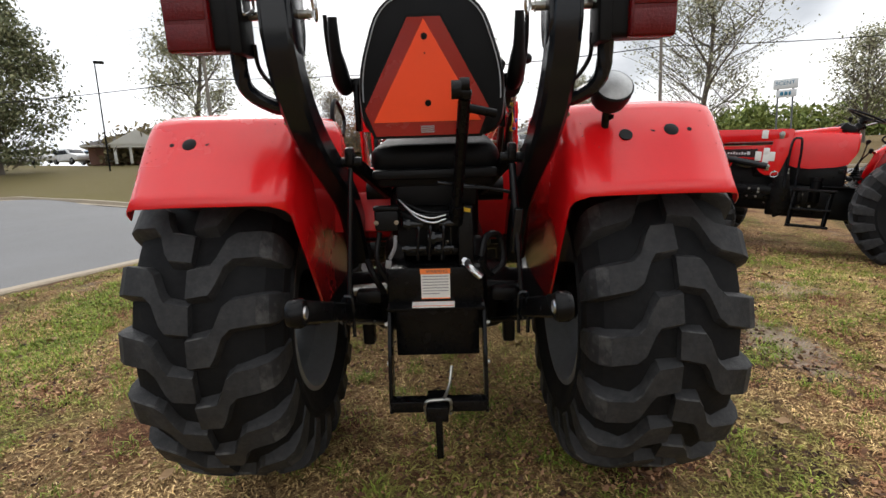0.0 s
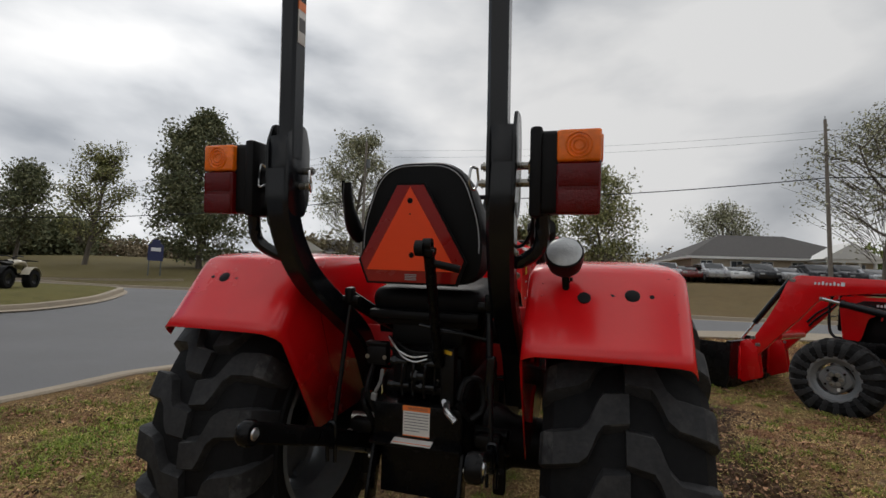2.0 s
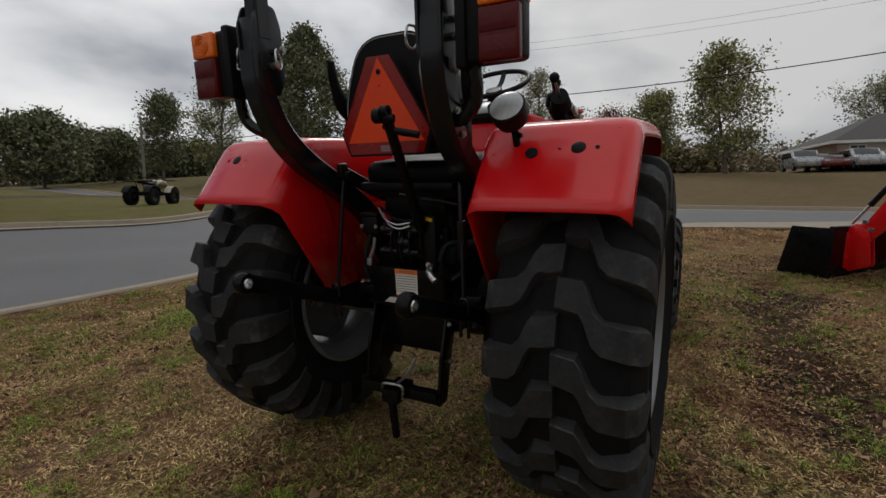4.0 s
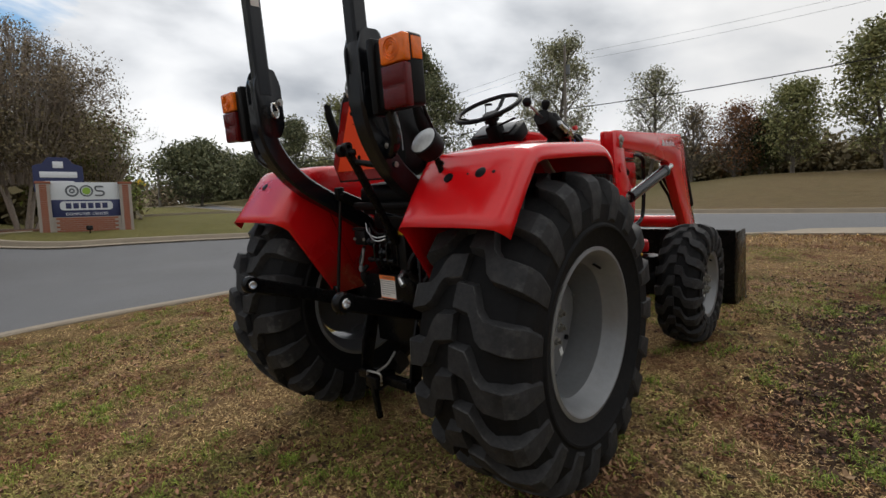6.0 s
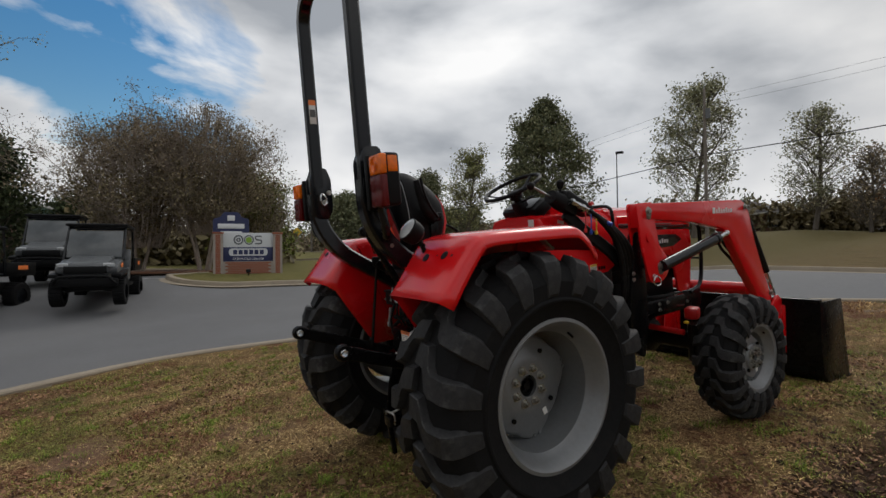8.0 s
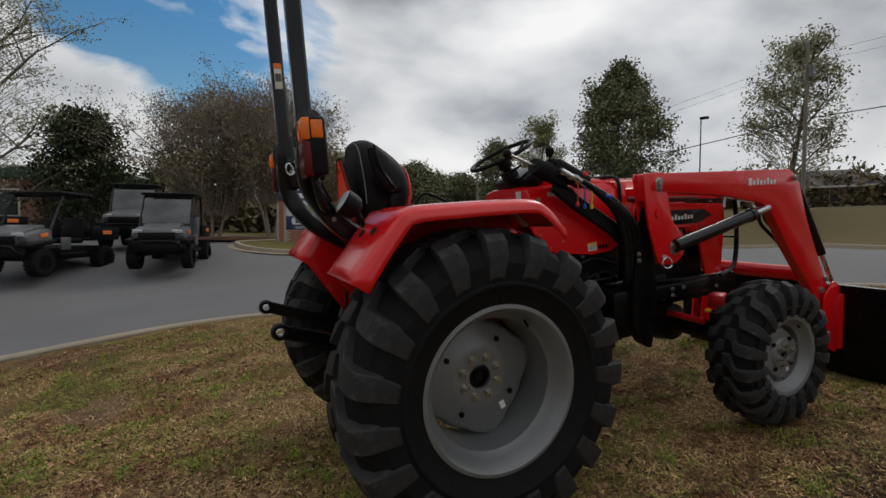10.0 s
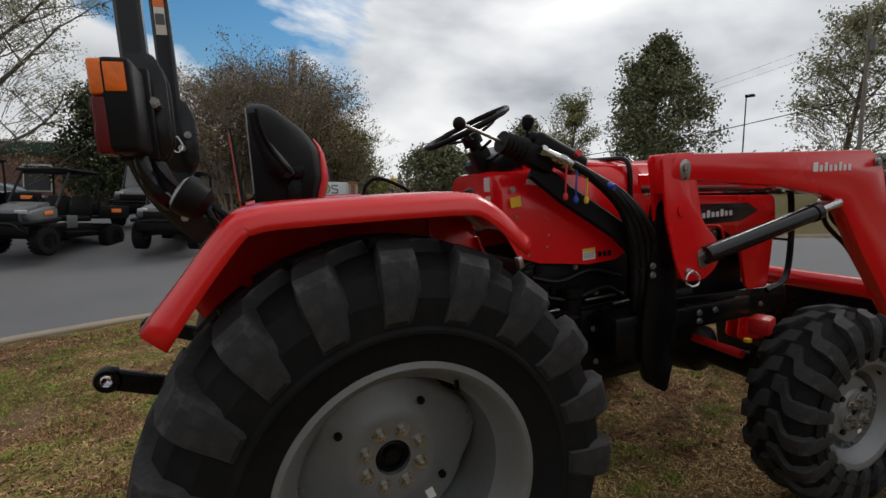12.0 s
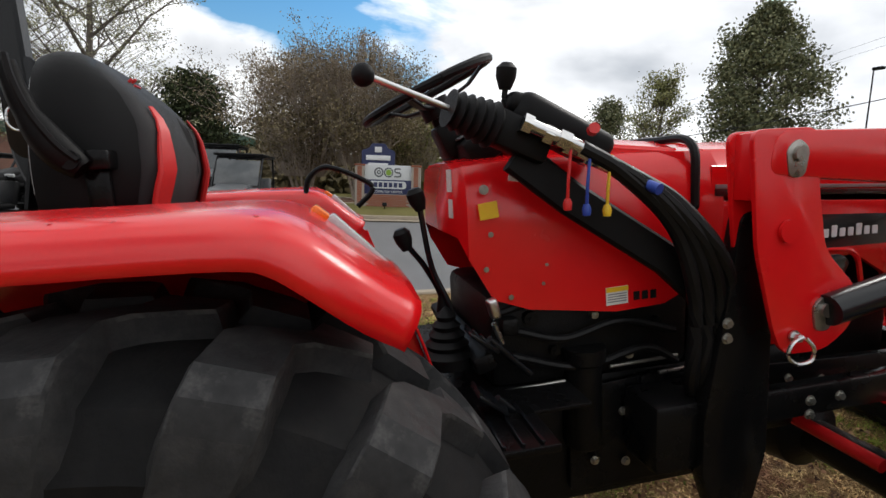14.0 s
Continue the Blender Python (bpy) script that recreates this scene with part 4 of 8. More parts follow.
    rows = [seat_ring(bm, d, k) for d, k in ((-0.050, 0.90), (-0.046, 0.97), (-0.02, 1.0), (0.22, 1.0), (0.50, 0.99), (0.70, 0.96), (0.82, 0.91), (0.78, 0.89))]
    close_rings(bm, rows)
    bm.faces.new(rows[0])
    bm.faces.new(rows[-1])
    seat = part("seat", bm, VINYL, T, "black vinyl seat with red flashes and folded armrests", sharp=60)
    # front facing: sky light on the vinyl is put into a lighter grey
    bm = bm_new()
    rows = [seat_ring(bm, d, k) for d, k in ((0.76, 0.905), (0.825, 0.90), (0.90, 0.86), (0.955, 0.78), (0.985, 0.64), (1.0, 0.45))]
    close_rings(bm, rows)
    bm.faces.new(rows[-1])
    part("seat_facing", bm, VINYL_SKYLIT, seat, "vinyl facing greyed for the sky light on it", sharp=60)
    bm = bm_new()
    ring = [tilt @ Vector((x * 0.93, -0.050, 0.22 + (y - 0.22) * 0.93)) for x, y in back]
    k0 = min(range(len(ring)), key=lambda i: (ring[i].z, ring[i].x))
    ordered = ring[k0:] + ring[:k0]
    sweep(bm, [p for p in ordered if p.z > 1.40], disc_section(0.0022, 6), up=Vector((0, 1, 0)))
    part("piping", bm, PIPING, seat, "pale grey seam piping")
    for s in (1, -1):
        bm = bm_new()
        strip = [tilt @ Vector((s * (0.172 - 0.035 * (q / 8) ** 2), -0.004 + 0.966 * bulge(0.07 + 0.24 * q / 8), 0.07 + 0.24 * q / 8)) for q in range(9)]
        sweep(bm, [p + Vector((s * 0.008, 0.004, 0)) for p in strip], rect_section(0.044, 0.014, 0.004), side=(1, -0.5 * s, -0.1), scale=[0.25 + 0.95 * math.sin(math.pi * (0.32 + 0.68 * q / 8)) for q in range(9)])
        part("red_insert", bm, RED_CAP, seat, "red seat flash")
    for dx, dz, w_, h_ in ((0.0, 0.0, 0.034, 0.009), (-0.014, 0.014, 0.009, 0.026), (0.012, 0.012, 0.008, 0.020)):
        bm = bm_new()
        h = 0.374 + dz
        box(bm, w_, 0.006, h_, tilt @ Vector((0.035 + dx, -0.010 + 0.99 * bulge(h), h)), (-48, 0, 0), 0.002)
        part("stitched_mark", bm, RED_CAP, seat, "small red stitched mark")
    bm = bm_new()
    box(bm, 0.46, 0.46, 0.11, (0.012, 0.08, 1.235), (4, 0, 0), 0.045, 4)
    part("cushion", bm, VINYL, seat)
    bm = bm_new()
    box(bm, 0.42, 0.36, 0.06, (0.012, 0.04, 1.155), (0, 0, 0), 0.015)
    box(bm, 0.30, 0.30, 0.10, (0.012, 0.02, 1.10), (0, 0, 0), 0.02)
    box(bm, 0.44, 0.05, 0.035, (0.012, -0.17, 1.175), (0, 0, 0), 0.012)
    part("suspension", bm, PLASTIC, seat)
    for s in (1, -1):
        bm = bm_new()
        paddle = smooth_path([(s * 0.290, -0.112, 1.465), (s * 0.297, -0.150, 1.505), (s * 0.300, -0.186, 1.568), (s * 0.300, -0.206, 1.630), (s * 0.298, -0.214, 1.682)], 5)
        girth = [0.82 + 0.30 * math.sin(math.pi * min(i / 11, 1.0)) - 0.28 * (i / (len(paddle) - 1)) ** 2 for i in range(len(paddle))]
        sweep(bm, paddle, rect_section(0.050, 0.060, 0.016), side=(1, 0, 0), scale=girth)
        rest = part("armrest", bm, VINYL, seat, "folded-up black armrest", sharp=50)
        bm = bm_new()
        sweep(bm, [p + Vector((s * 0.026, 0.012, 0.010)) for p in paddle[1:]], disc_section(0.007, 6), side=(1, 0, 0))
        part("moulded_rim", bm, PLASTIC, rest)
        bm = bm_new()
        rod(bm, (s * 0.305, -0.125, 1.485), (s * 0.318, -0.125, 1.485), 0.020, 16)
        part("pivot_cap", bm, PLASTIC, rest)
        bm = bm_new()
        box(bm, 0.060, 0.045, 0.045, (s * 0.262, -0.085, 1.485), (0, 0, 0), 0.008)
        box(bm, 0.020, 0.050, 0.16, (s * 0.255, -0.10, 1.405), (0, 0, 0), 0.006)
        part("armrest_hinge", bm, BLACK, seat)

    # slow vehicle triangle on the seat back
    smv = Matrix.Translation((-0.004, -0.312, 1.472)) @ pose(0, 0, 0, 4, 0, 0) @ BACK

    def tri_plate(outline, thick, lift):
        b = bm_new()
        plate(b, outline, thick, smv @ Matrix.Translation((0, 0, lift)))
        return b

    W = [(-0.050, 0.185), (0.050, 0.185), (0.197, -0.082), (0.166, -0.165), (-0.166, -0.165), (-0.197, -0.082)]
    base_ = part("slow_vehicle_sign", tri_plate([(x * 1.05, y * 1.05) for x, y in W], 0.008, 0.0), PLASTIC, T, "orange slow-moving-vehicle triangle with red border", smooth=False)
    part("red_border", tri_plate(W, 0.004, 0.006), SMV_RED, base_, smooth=False)
    part("orange_triangle", tri_plate([(0, 0.180), (0.172, -0.122), (-0.172, -0.122)], 0.004, 0.009), ORANGE, base_, smooth=False)
    for x, y, r in ((0.0, 0.130, 0.010), (0.005, -0.065, 0.010), (0.0, 0.082, 0.0025)):
        bm = bm_new()
        plate(bm, [(x + r * math.cos(a * math.pi / 8), y + r * math.sin(a * math.pi / 8)) for a in range(16)], 0.003, smv @ Matrix.Translation((0, 0, 0.0115)))
        part("bolt_hole", bm, BLACK, base_)
    bm = bm_new()
    for k in range(4):
        plate(bm, [(-0.022, -0.138 - 0.006 * k), (0.022, -0.138 - 0.006 * k), (0.022, -0.135 - 0.006 * k), (-0.022, -0.135 - 0.006 * k)], 0.002, smv @ Matrix.Translation((0, 0, 0.009)))
    part("small_print", bm, PIPING, base_)

    # gearbox, axle and rear hitch
    bm = bm_new()
    box(bm, 0.40, 0.62, 0.40, (0, 0.10, 0.76), (0, 0, 0), 0.05, 3)
    box(bm, 0.34, 0.40, 0.26, (0, 0.02, 1.02), (0, 0, 0), 0.04, 3)
    box(bm, 0.36, 1.50, 0.34, (0, 1.05, 0.68), (0, 0, 0), 0.05, 3)
    box(bm, 0.30, 0.30, 0.22, (0, -0.06, 0.93), (0, 0, 0), 0.03)
    for s in (1, -1):
        lathe(bm, [(0, 0.15), (0.16, 0.15), (0.15, 0.25), (0.11, 0.32), (0.10, 0.52), (0.13, 0.55), (0.13, 0.60), (0, 0.60)], 24,
              Matrix.Translation((0, 0.08, 0.632)) @ (Matrix.Identity(4) if s > 0 else Matrix.Rotation(math.pi, 4, "Z")))
    gb = part("gearbox", bm, CAST, T, "black cast gearbox and axle housing")
    rnd = random.Random(11)
    for k in range(26):
        bm = bm_new()
        s = rnd.choice((1, -1))
        hexbolt(bm, (rnd.uniform(-0.16, 0.16), -0.215, rnd.uniform(0.80, 1.02)) if k < 8 else (s * 0.181, rnd.uniform(0.4, 1.7), rnd.uniform(0.56, 0.80)),
                (0, -1, 0) if k < 8 else (s, 0, 0), 0.010, 0.012)
        part("bolt", bm, ZINC if k % 3 == 0 else CAST, gb)

    # power take-off shield with its labels
    bm = bm_new()
    box(bm, 0.345, 0.010, 0.135, (0, -0.305, 0.812), (0, 0, 0), 0.003)
    box(bm, 0.345, 0.130, 0.008, (0, -0.245, 0.885), (8, 0, 0), 0.003)
    for s in (1, -1):
        side_plate(bm, [(-0.305, 0.74), (-0.305, 0.88), (-0.12, 0.90), (-0.12, 0.80)], s * 0.172, 0.008, 0.002)
    box(bm, 0.36, 0.055, 0.012, (0, -0.32, 0.738), (12, 0, 0), 0.003)
    shield = part("pto_shield", bm, BLACK, T, "black shield with warning labels")
    bm = bm_new()
    box(bm, 0.106, 0.002, 0.096, (0.0, -0.3115, 0.812))
    lab = part("warning_label", bm, STICKER, shield, "white warning label with orange heading")
    bm = bm_new()
    box(bm, 0.110, 0.002, 0.020, (0.0, -0.3135, 0.868))
    part("label_heading", bm, STICKER_ORANGE, lab)
    bm = bm_new()
    box(bm, 0.106, 0.002, 0.003, (0.0, -0.3135, 0.765))
    part("label_border", bm, STICKER_ORANGE, lab)
    txt = bpy.data.curves.new("label_word", "FONT")
    txt.body, txt.size, txt.align_x, txt.align_y = "WARNING", 0.016, "CENTER", "CENTER"
    txt.materials.append(INK)
    tob = new("label_word", txt)
    tob.parent = lab
    tob.matrix_local = Matrix.Translation((0.006, -0.3155, 0.868)) @ pose(0, 0, 0, 90, 0, 0)
    bm = bm_new()
    for k in range(7):
        box(bm, 0.094 if k != 6 else 0.06, 0.001, 0.003, (0.0 if k != 6 else -0.017, -0.3130, 0.849 - 0.011 * k))
    part("label_lines", bm, GREY_DECAL, lab)
    bm = bm_new()
    box(bm, 0.155, 0.050, 0.003, (-0.01, -0.322, 0.747), (12, 0, 0))
    lab2 = part("warning_label", bm, STICKER, shield, "white label on the lower step")
    bm = bm_new()
    box(bm, 0.150, 0.004, 0.0036, (-0.01, -0.338, 0.7435), (12, 0, 0))
    box(bm, 0.150, 0.004, 0.0036, (-0.01, -0.308, 0.7500), (12, 0, 0))
    part("label_lines", bm, STICKER_ORANGE, lab2)

    # towing frame
    bm = bm_new()
    for s in (1, -1):
        side_plate(bm, rounded([(-0.40, 0.34), (-0.33, 0.34), (-0.30, 0.45), (-0.22, 0.70), (-0.30, 0.72), (-0.36, 0.55)], 0.012), s * 0.178, 0.014, 0.003)
    box(bm, 0.36, 0.05, 0.045, (0, -0.39, 0.378), (0, 0, 0), 0.006)
    box(bm, 0.32, 0.012, 0.20, (0, -0.26, 0.615), (0, 0, 0), 0.003)
    draw = part("tow_frame", bm, BLACK, T, "black steel towing frame")
    bm = bm_new()
    box(bm, 0.080, 0.13, 0.060, (-0.005, -0.41, 0.382), (0, 0, 0), 0.008)
    part("receiver", bm, BLACK, draw)
    bm = bm_new()
    box(bm, 0.026, 0.026, 0.19, (0.0, -0.455, 0.285), (6, 0, 0), 0.004)
    part("jack_pin", bm, BLACK, draw)
    bm = bm_new()
    tube(bm, [(-0.045, -0.45, 0.37), (-0.045, -0.46, 0.425), (0, -0.46, 0.435), (0.042, -0.45, 0.425), (0.042, -0.45, 0.37)], 0.006, 6)
    tube(bm, [(0.02, -0.46, 0.435), (0.04, -0.40, 0.46), (0.05, -0.35, 0.51)], 0.006, 6)
    part("hitch_pin", bm, ZINC, draw, "bright hitch pin")
    for s in (1, -1):
        for z in (0.66, 0.50):
            bm = bm_new()
            hexbolt(bm, (s * 0.186, -0.30, z), (s, 0, 0), 0.012, 0.014)
            part("bolt", bm, ZINC, draw)

    # lower links, lift rods and lift arms
    for s in (1, -1):
        bm = bm_new()
        end = Vector((s * 0.343, -0.813, 0.868))
        sweep(bm, smooth_path([(s * 0.245, 0.02, 0.52), (s * 0.29, -0.28, 0.66), end], 4), rect_section(0.026, 0.065, 0.006), side=(1, 0, 0))
        link = part("lower_link", bm, BLACK, T, "black lower lift link with ball end")
        bm = bm_new()
        lathe(bm, [(0.018, -0.022), (0.034, -0.022), (0.040, -0.012), (0.040, 0.012), (0.034, 0.022), (0.018, 0.022)], 22, Matrix.Translation(end + Vector((0, -0.02, 0.005))), closed=True)
        part("ball_end", bm, BLACK, link)
        bm = bm_new()
        lathe(bm, [(0.0155, -0.026), (0.027, -0.014), (0.027, 0.014), (0.0155, 0.026)], 18, Matrix.Translation(end + Vector((0, -0.02, 0.005))), closed=True)
        part("ball", bm, STEEL, link, "bright steel ball")
        bm = bm_new()
        top = Vector((s * 0.275, -0.335, 1.205))
        bot = Vector((s * 0.308, -0.40, 0.665))
        mid_ = top.lerp(bot, 0.55)
        rod(bm, top, mid_, 0.013 if s > 0 else 0.009)
        rod(bm, mid_, bot, 0.009)
        if s > 0:
            box(bm, 0.028, 0.028, 0.16, tuple(top.lerp(bot, 0.42)), (8, 4, 0), 0.004)
        tube(bm, [bot + Vector((-0.016, 0, -0.05)), bot + Vector((-0.016, 0, 0.08)), bot + Vector((0, 0, 0.10)), bot + Vector((0.016, 0, 0.08)), bot + Vector((0.016, 0, -0.05))], 0.007, 6)
        part("lift_rod", bm, BLACK_SATIN, T, "slim black lift rod")
        bm = bm_new()
        sweep(bm, [(s * 0.19, -0.06, 1.09), (s * 0.235, -0.22, 1.17), (s * 0.275, -0.335, 1.235)], rect_section(0.034, 0.055, 0.008), side=(1, 0, 0))
        rod(bm, (s * 0.235, -0.335, 1.225), (s * 0.325, -0.335, 1.225), 0.017)
        box(bm, 0.03, 0.05, 0.06, (s * 0.275, -0.335, 1.245), (0, 0, 0), 0.01)
        part("lift_arm", bm, CAST, T, "black lift arm")
        bm = bm_new()
        rod(bm, (s * 0.18, 0.02, 1.09), (s * 0.28, 0.02, 1.09), 0.05, 20)
        part("rocker_shaft", bm, CAST, T)
        bm = bm_new()
        rod(bm, (s * 0.22, -0.13, 0.60), (s * 0.34, -0.38, 0.71), 0.010)
        rod(bm, (s * 0.20, -0.16, 0.76), (s * 0.33, -0.18, 0.76), 0.022)
        hexbolt(bm, (s * 0.33, -0.20, 0.70), (0, -1, 0), 0.014, 0.02)
        part("stabiliser", bm, ZINC if s < 0 else CAST, T)

    # top link stowed upright, with its fork
    bm = bm_new()
    rod(bm, (0.085, -0.34, 1.10), (0.112, -0.545, 1.44), 0.019)
    rod(bm, (0.085, -0.34, 1.10), (0.080, -0.30, 1.03), 0.026)
    rod(bm, (0.110, -0.53, 1.415), (0.205, -0.50, 1.395), 0.013)
    box(bm, 0.05, 0.045, 0.030, (0.108, -0.548, 1.452), (10, 8, 0), 0.008)
    tl = part("top_link", bm, BLACK, T, "black top link folded up")
    bm = bm_new()
    lathe(bm, [(0.012, -0.014), (0.026, -0.014), (0.026, 0.014), (0.012, 0.014)], 16, Matrix.Translation((0.088, -0.565, 1.462)), closed=True)
    lathe(bm, [(0.010, -0.014), (0.020, -0.014), (0.020, 0.014), (0.010, 0.014)], 16, Matrix.Translation((0.112, -0.56, 1.475)), closed=True)
    part("ball_end", bm, CAST, tl)

    # control valves, cables and hoses at the back
    bm = bm_new()
    box(bm, 0.085, 0.05, 0.075, (-0.165, -0.30, 1.05), (0, 0, 0), 0.010)
    box(bm, 0.09, 0.04, 0.014, (-0.165, -0.31, 1.095), (0, 0, 0), 0.004)
    vb = part("trailer_socket", bm, PLASTIC, T, "black socket with hinged lid")
    for dx in (-0.036, 0.036):
        bm = bm_new()
        hexbolt(bm, (-0.165 + dx, -0.326, 1.045), (0, -1, 0), 0.008, 0.008)
        part("bolt", bm, ZINC, vb)
    bm = bm_new()
    box(bm, 0.24, 0.05, 0.05, (0.0, -0.24, 1.04), (0, 0, 0), 0.01)
    vbank = part("valve_bank", bm, CAST, T, "black hydraulic valve bank")
    bm = bm_new()
    box(bm, 0.22, 0.04, 0.03, (0.0, -0.25, 0.92), (0, 0, 0), 0.008)
    part("manifold", bm, CAST, vbank)
    for k in range(4):
        bm = bm_new()
        rod(bm, (-0.07 + 0.045 * k, -0.26, 1.03), (-0.07 + 0.045 * k, -0.30, 1.03), 0.016)
        part("spool_valve", bm, CAST, vbank)
        bm = bm_new()
        rod(bm, (-0.06 + 0.04 * k, -0.285, 1.02), (-0.06 + 0.04 * k, -0.285, 0.92), 0.007)
        part("feed_pipe", bm, BLACK_SATIN, vbank)
    for z, x0, x1, r in ((1.035, -0.105, -0.035, 0.017), (1.035, 0.02, 0.075, 0.014), (0.945, -0.115, -0.03, 0.012), (0.945, 0.0, 0.07, 0.012), (0.985, -0.02, 0.03, 0.020)):
        bm = bm_new()
        rod(bm, (x0, -0.315, z), (x1, -0.315, z), r, 14)
        rod(bm, (x0 + 0.012, -0.315, z), (x0 + 0.024, -0.315, z), r * 1.3, 6)
        part("pipe_union", bm, BLACK_SATIN, vbank)
    for x in (-0.058, -0.016, 0.03):
        bm = bm_new()
        tube(bm, [(x, -0.305, 1.06), (x + 0.006, -0.328, 1.02), (x, -0.325, 0.95), (x - 0.004, -0.300, 0.90)], 0.006, 8)
        part("bent_pipe", bm, BLACK_SATIN, vbank)
    bm = bm_new()
    tube(bm, [(-0.12, -0.31, 1.125), (-0.07, -0.345, 1.085), (-0.01, -0.35, 1.062), (0.045, -0.335, 1.068)], 0.0035, 8)
    tube(bm, [(-0.10, -0.31, 1.10), (-0.05, -0.345, 1.062), (0.0, -0.35, 1.045), (0.045, -0.335, 1.055)], 0.0035, 8)
    part("return_line", bm, STEEL, vbank, "pair of thin bright pipes")
    bm = bm_new()
    rod(bm, (0.02, -0.36, 1.185), (0.20, -0.33, 1.155), 0.007, 10)
    part("brace_rod", bm, BLACK_SATIN, vbank)
    bm = bm_new()
    tube(bm, [(-0.135, -0.33, 1.00), (-0.140, -0.335, 0.955), (-0.160, -0.335, 0.915)], 0.007, 8)
    box(bm, 0.022, 0.014, 0.030, (-0.165, -0.335, 0.895), (0, 8, 0), 0.003)
    part("cable_plug", bm, GREY_DECAL, vbank, "grey cable plug on a short lead")
    bm = bm_new()
    box(bm, 0.055, 0.05, 0.22, (0.115, -0.28, 0.99), (0, 0, 0), 0.008)
    bx = part("hydraulic_column", bm, CAST, T)
    bm = bm_new()
    box(bm, 0.030, 0.003, 0.014, (0.118, -0.307, 1.085), (0, 12, 0))
    part("tag", bm, STICKER_YELLOW, bx, "small yellow tag")
    bm = bm_new()
    tube(bm, [(0.115, -0.30, 0.90), (0.13, -0.345, 0.885), (0.165, -0.36, 0.855)], 0.013, 10)
    hexbolt(bm, (0.112, -0.30, 0.90), (-0.3, -1, 0.5), 0.016, 0.02)
    part("coupler", bm, STEEL, T, "bright hose coupler")
    for pts, r in (([(-0.13, -0.28, 1.12), (-0.02, -0.33, 1.08), (0.09, -0.30, 1.075)], 0.005),
                   ([(-0.14, -0.28, 1.09), (-0.03, -0.34, 1.045), (0.10, -0.30, 1.055)], 0.005),
                   ([(0.20, -0.28, 0.83), (0.17, -0.32, 0.90), (0.19, -0.30, 0.98), (0.24, -0.27, 0.97), (0.25, -0.28, 0.88), (0.21, -0.30, 0.84)], 0.013),
                   ([(0.10, -0.36, 1.165), (0.18, -0.35, 1.16), (0.28, -0.33, 1.14)], 0.006),
                   ([(-0.20, -0.27, 1.00), (-0.21, -0.30, 0.90), (-0.17, -0.28, 0.80)], 0.010),
                   ([(-0.26, -0.22, 0.88), (-0.23, -0.28, 0.84), (-0.20, -0.25, 0.76)], 0.012)):
        bm = bm_new()
        tube(bm, pts, r, 8)
        part("hose", bm, HOSE, T)
    for s in (1, -1):
        bm = bm_new()
        box(bm, 0.10, 0.06, 0.05, (s * 0.26, -0.22, 0.745), (0, 0, 0), 0.012)
        box(bm, 0.05, 0.05, 0.20, (s * 0.29, -0.12, 0.60), (0, 0, 0), 0.012)
        part("axle_bracket", bm, CAST, T)

    # floor and fuel tank under the seat
    bm = bm_new()
    box(bm, 0.80, 0.62, 0.012, (0, 0.60, 0.80), (0, 0, 0), 0.004)
    box(bm, 0.22, 0.26, 0.02, (0.45, 0.62, 0.80), (0, 0, 0), 0.006)
    fl = part("floor_plate", bm, BLACK, T, "black tread-plate floor")
    for k in range(5):
        bm = bm_new()
        box(bm, 0.20, 0.010, 0.008, (0.45, 0.53 + 0.045 * k, 0.815), (0, 0, 0), 0.003)
        part("tread_rib", bm, BLACK_SATIN, fl)
    bm = bm_new()
    box(bm, 0.80, 0.02, 0.36, (0, 0.30, 0.98), (0, 0, 0), 0.006)
    part("seat_platform", bm, RED_CAST, T, "red seat platform panel")
    bm = bm_new()
    box(bm, 0.30, 0.03, 0.16, (-0.28, -0.02, 1.00), (-15, 0, 0), 0.006)
    part("platform_plate", bm, RED_CAST, T)
    for x, y, z in ((0.40, 0.665, 0.875), (0.30, 0.68, 0.99)):
        bm = bm_new()
        box(bm, 0.075, 0.09, 0.012, (x, y, z), (-38, 0, 0), 0.004)
        for k in range(4):
            box(bm, 0.07, 0.008, 0.006, (x, y - 0.03 + 0.02 * k, z + 0.032 - 0.0155 * k), (-38, 0, 0))
        rod(bm, (x, y + 0.02, z), (x - 0.02, y + 0.14, z - 0.12), 0.010)
        part("pedal", bm, BLACK_SATIN, T, "ribbed black pedal")

    # gear levers
    for pts, knob, k in (([(0.20, 0.64, 0.88), (0.20, 0.66, 1.03), (0.19, 0.61, 1.17), (0.195, 0.585, 1.33)], (0.195, 0.58, 1.352), 1),
                         ([(0.17, 0.64, 0.88), (0.17, 0.64, 1.06), (0.17, 0.60, 1.16), (0.18, 0.555, 1.225)], (0.18, 0.54, 1.247), 0)):
        bm = bm_new()
        tube(bm, pts, 0.008, 8)
        lev = part("gear_lever", bm, BLACK_SATIN, T, "bent black gear lever")
        bm = bm_new()
        lathe(bm, [(0, -0.028), (0.014, -0.026), (0.023, 0.0), (0.024, 0.022), (0.015, 0.034), (0, 0.036)], 16, axis_to(knob, Vector(knob) + Vector((0, -0.3, 1))))
        part("knob", bm, PLASTIC, lev)
        bm = bm_new()
        y0 = pts[0][1]
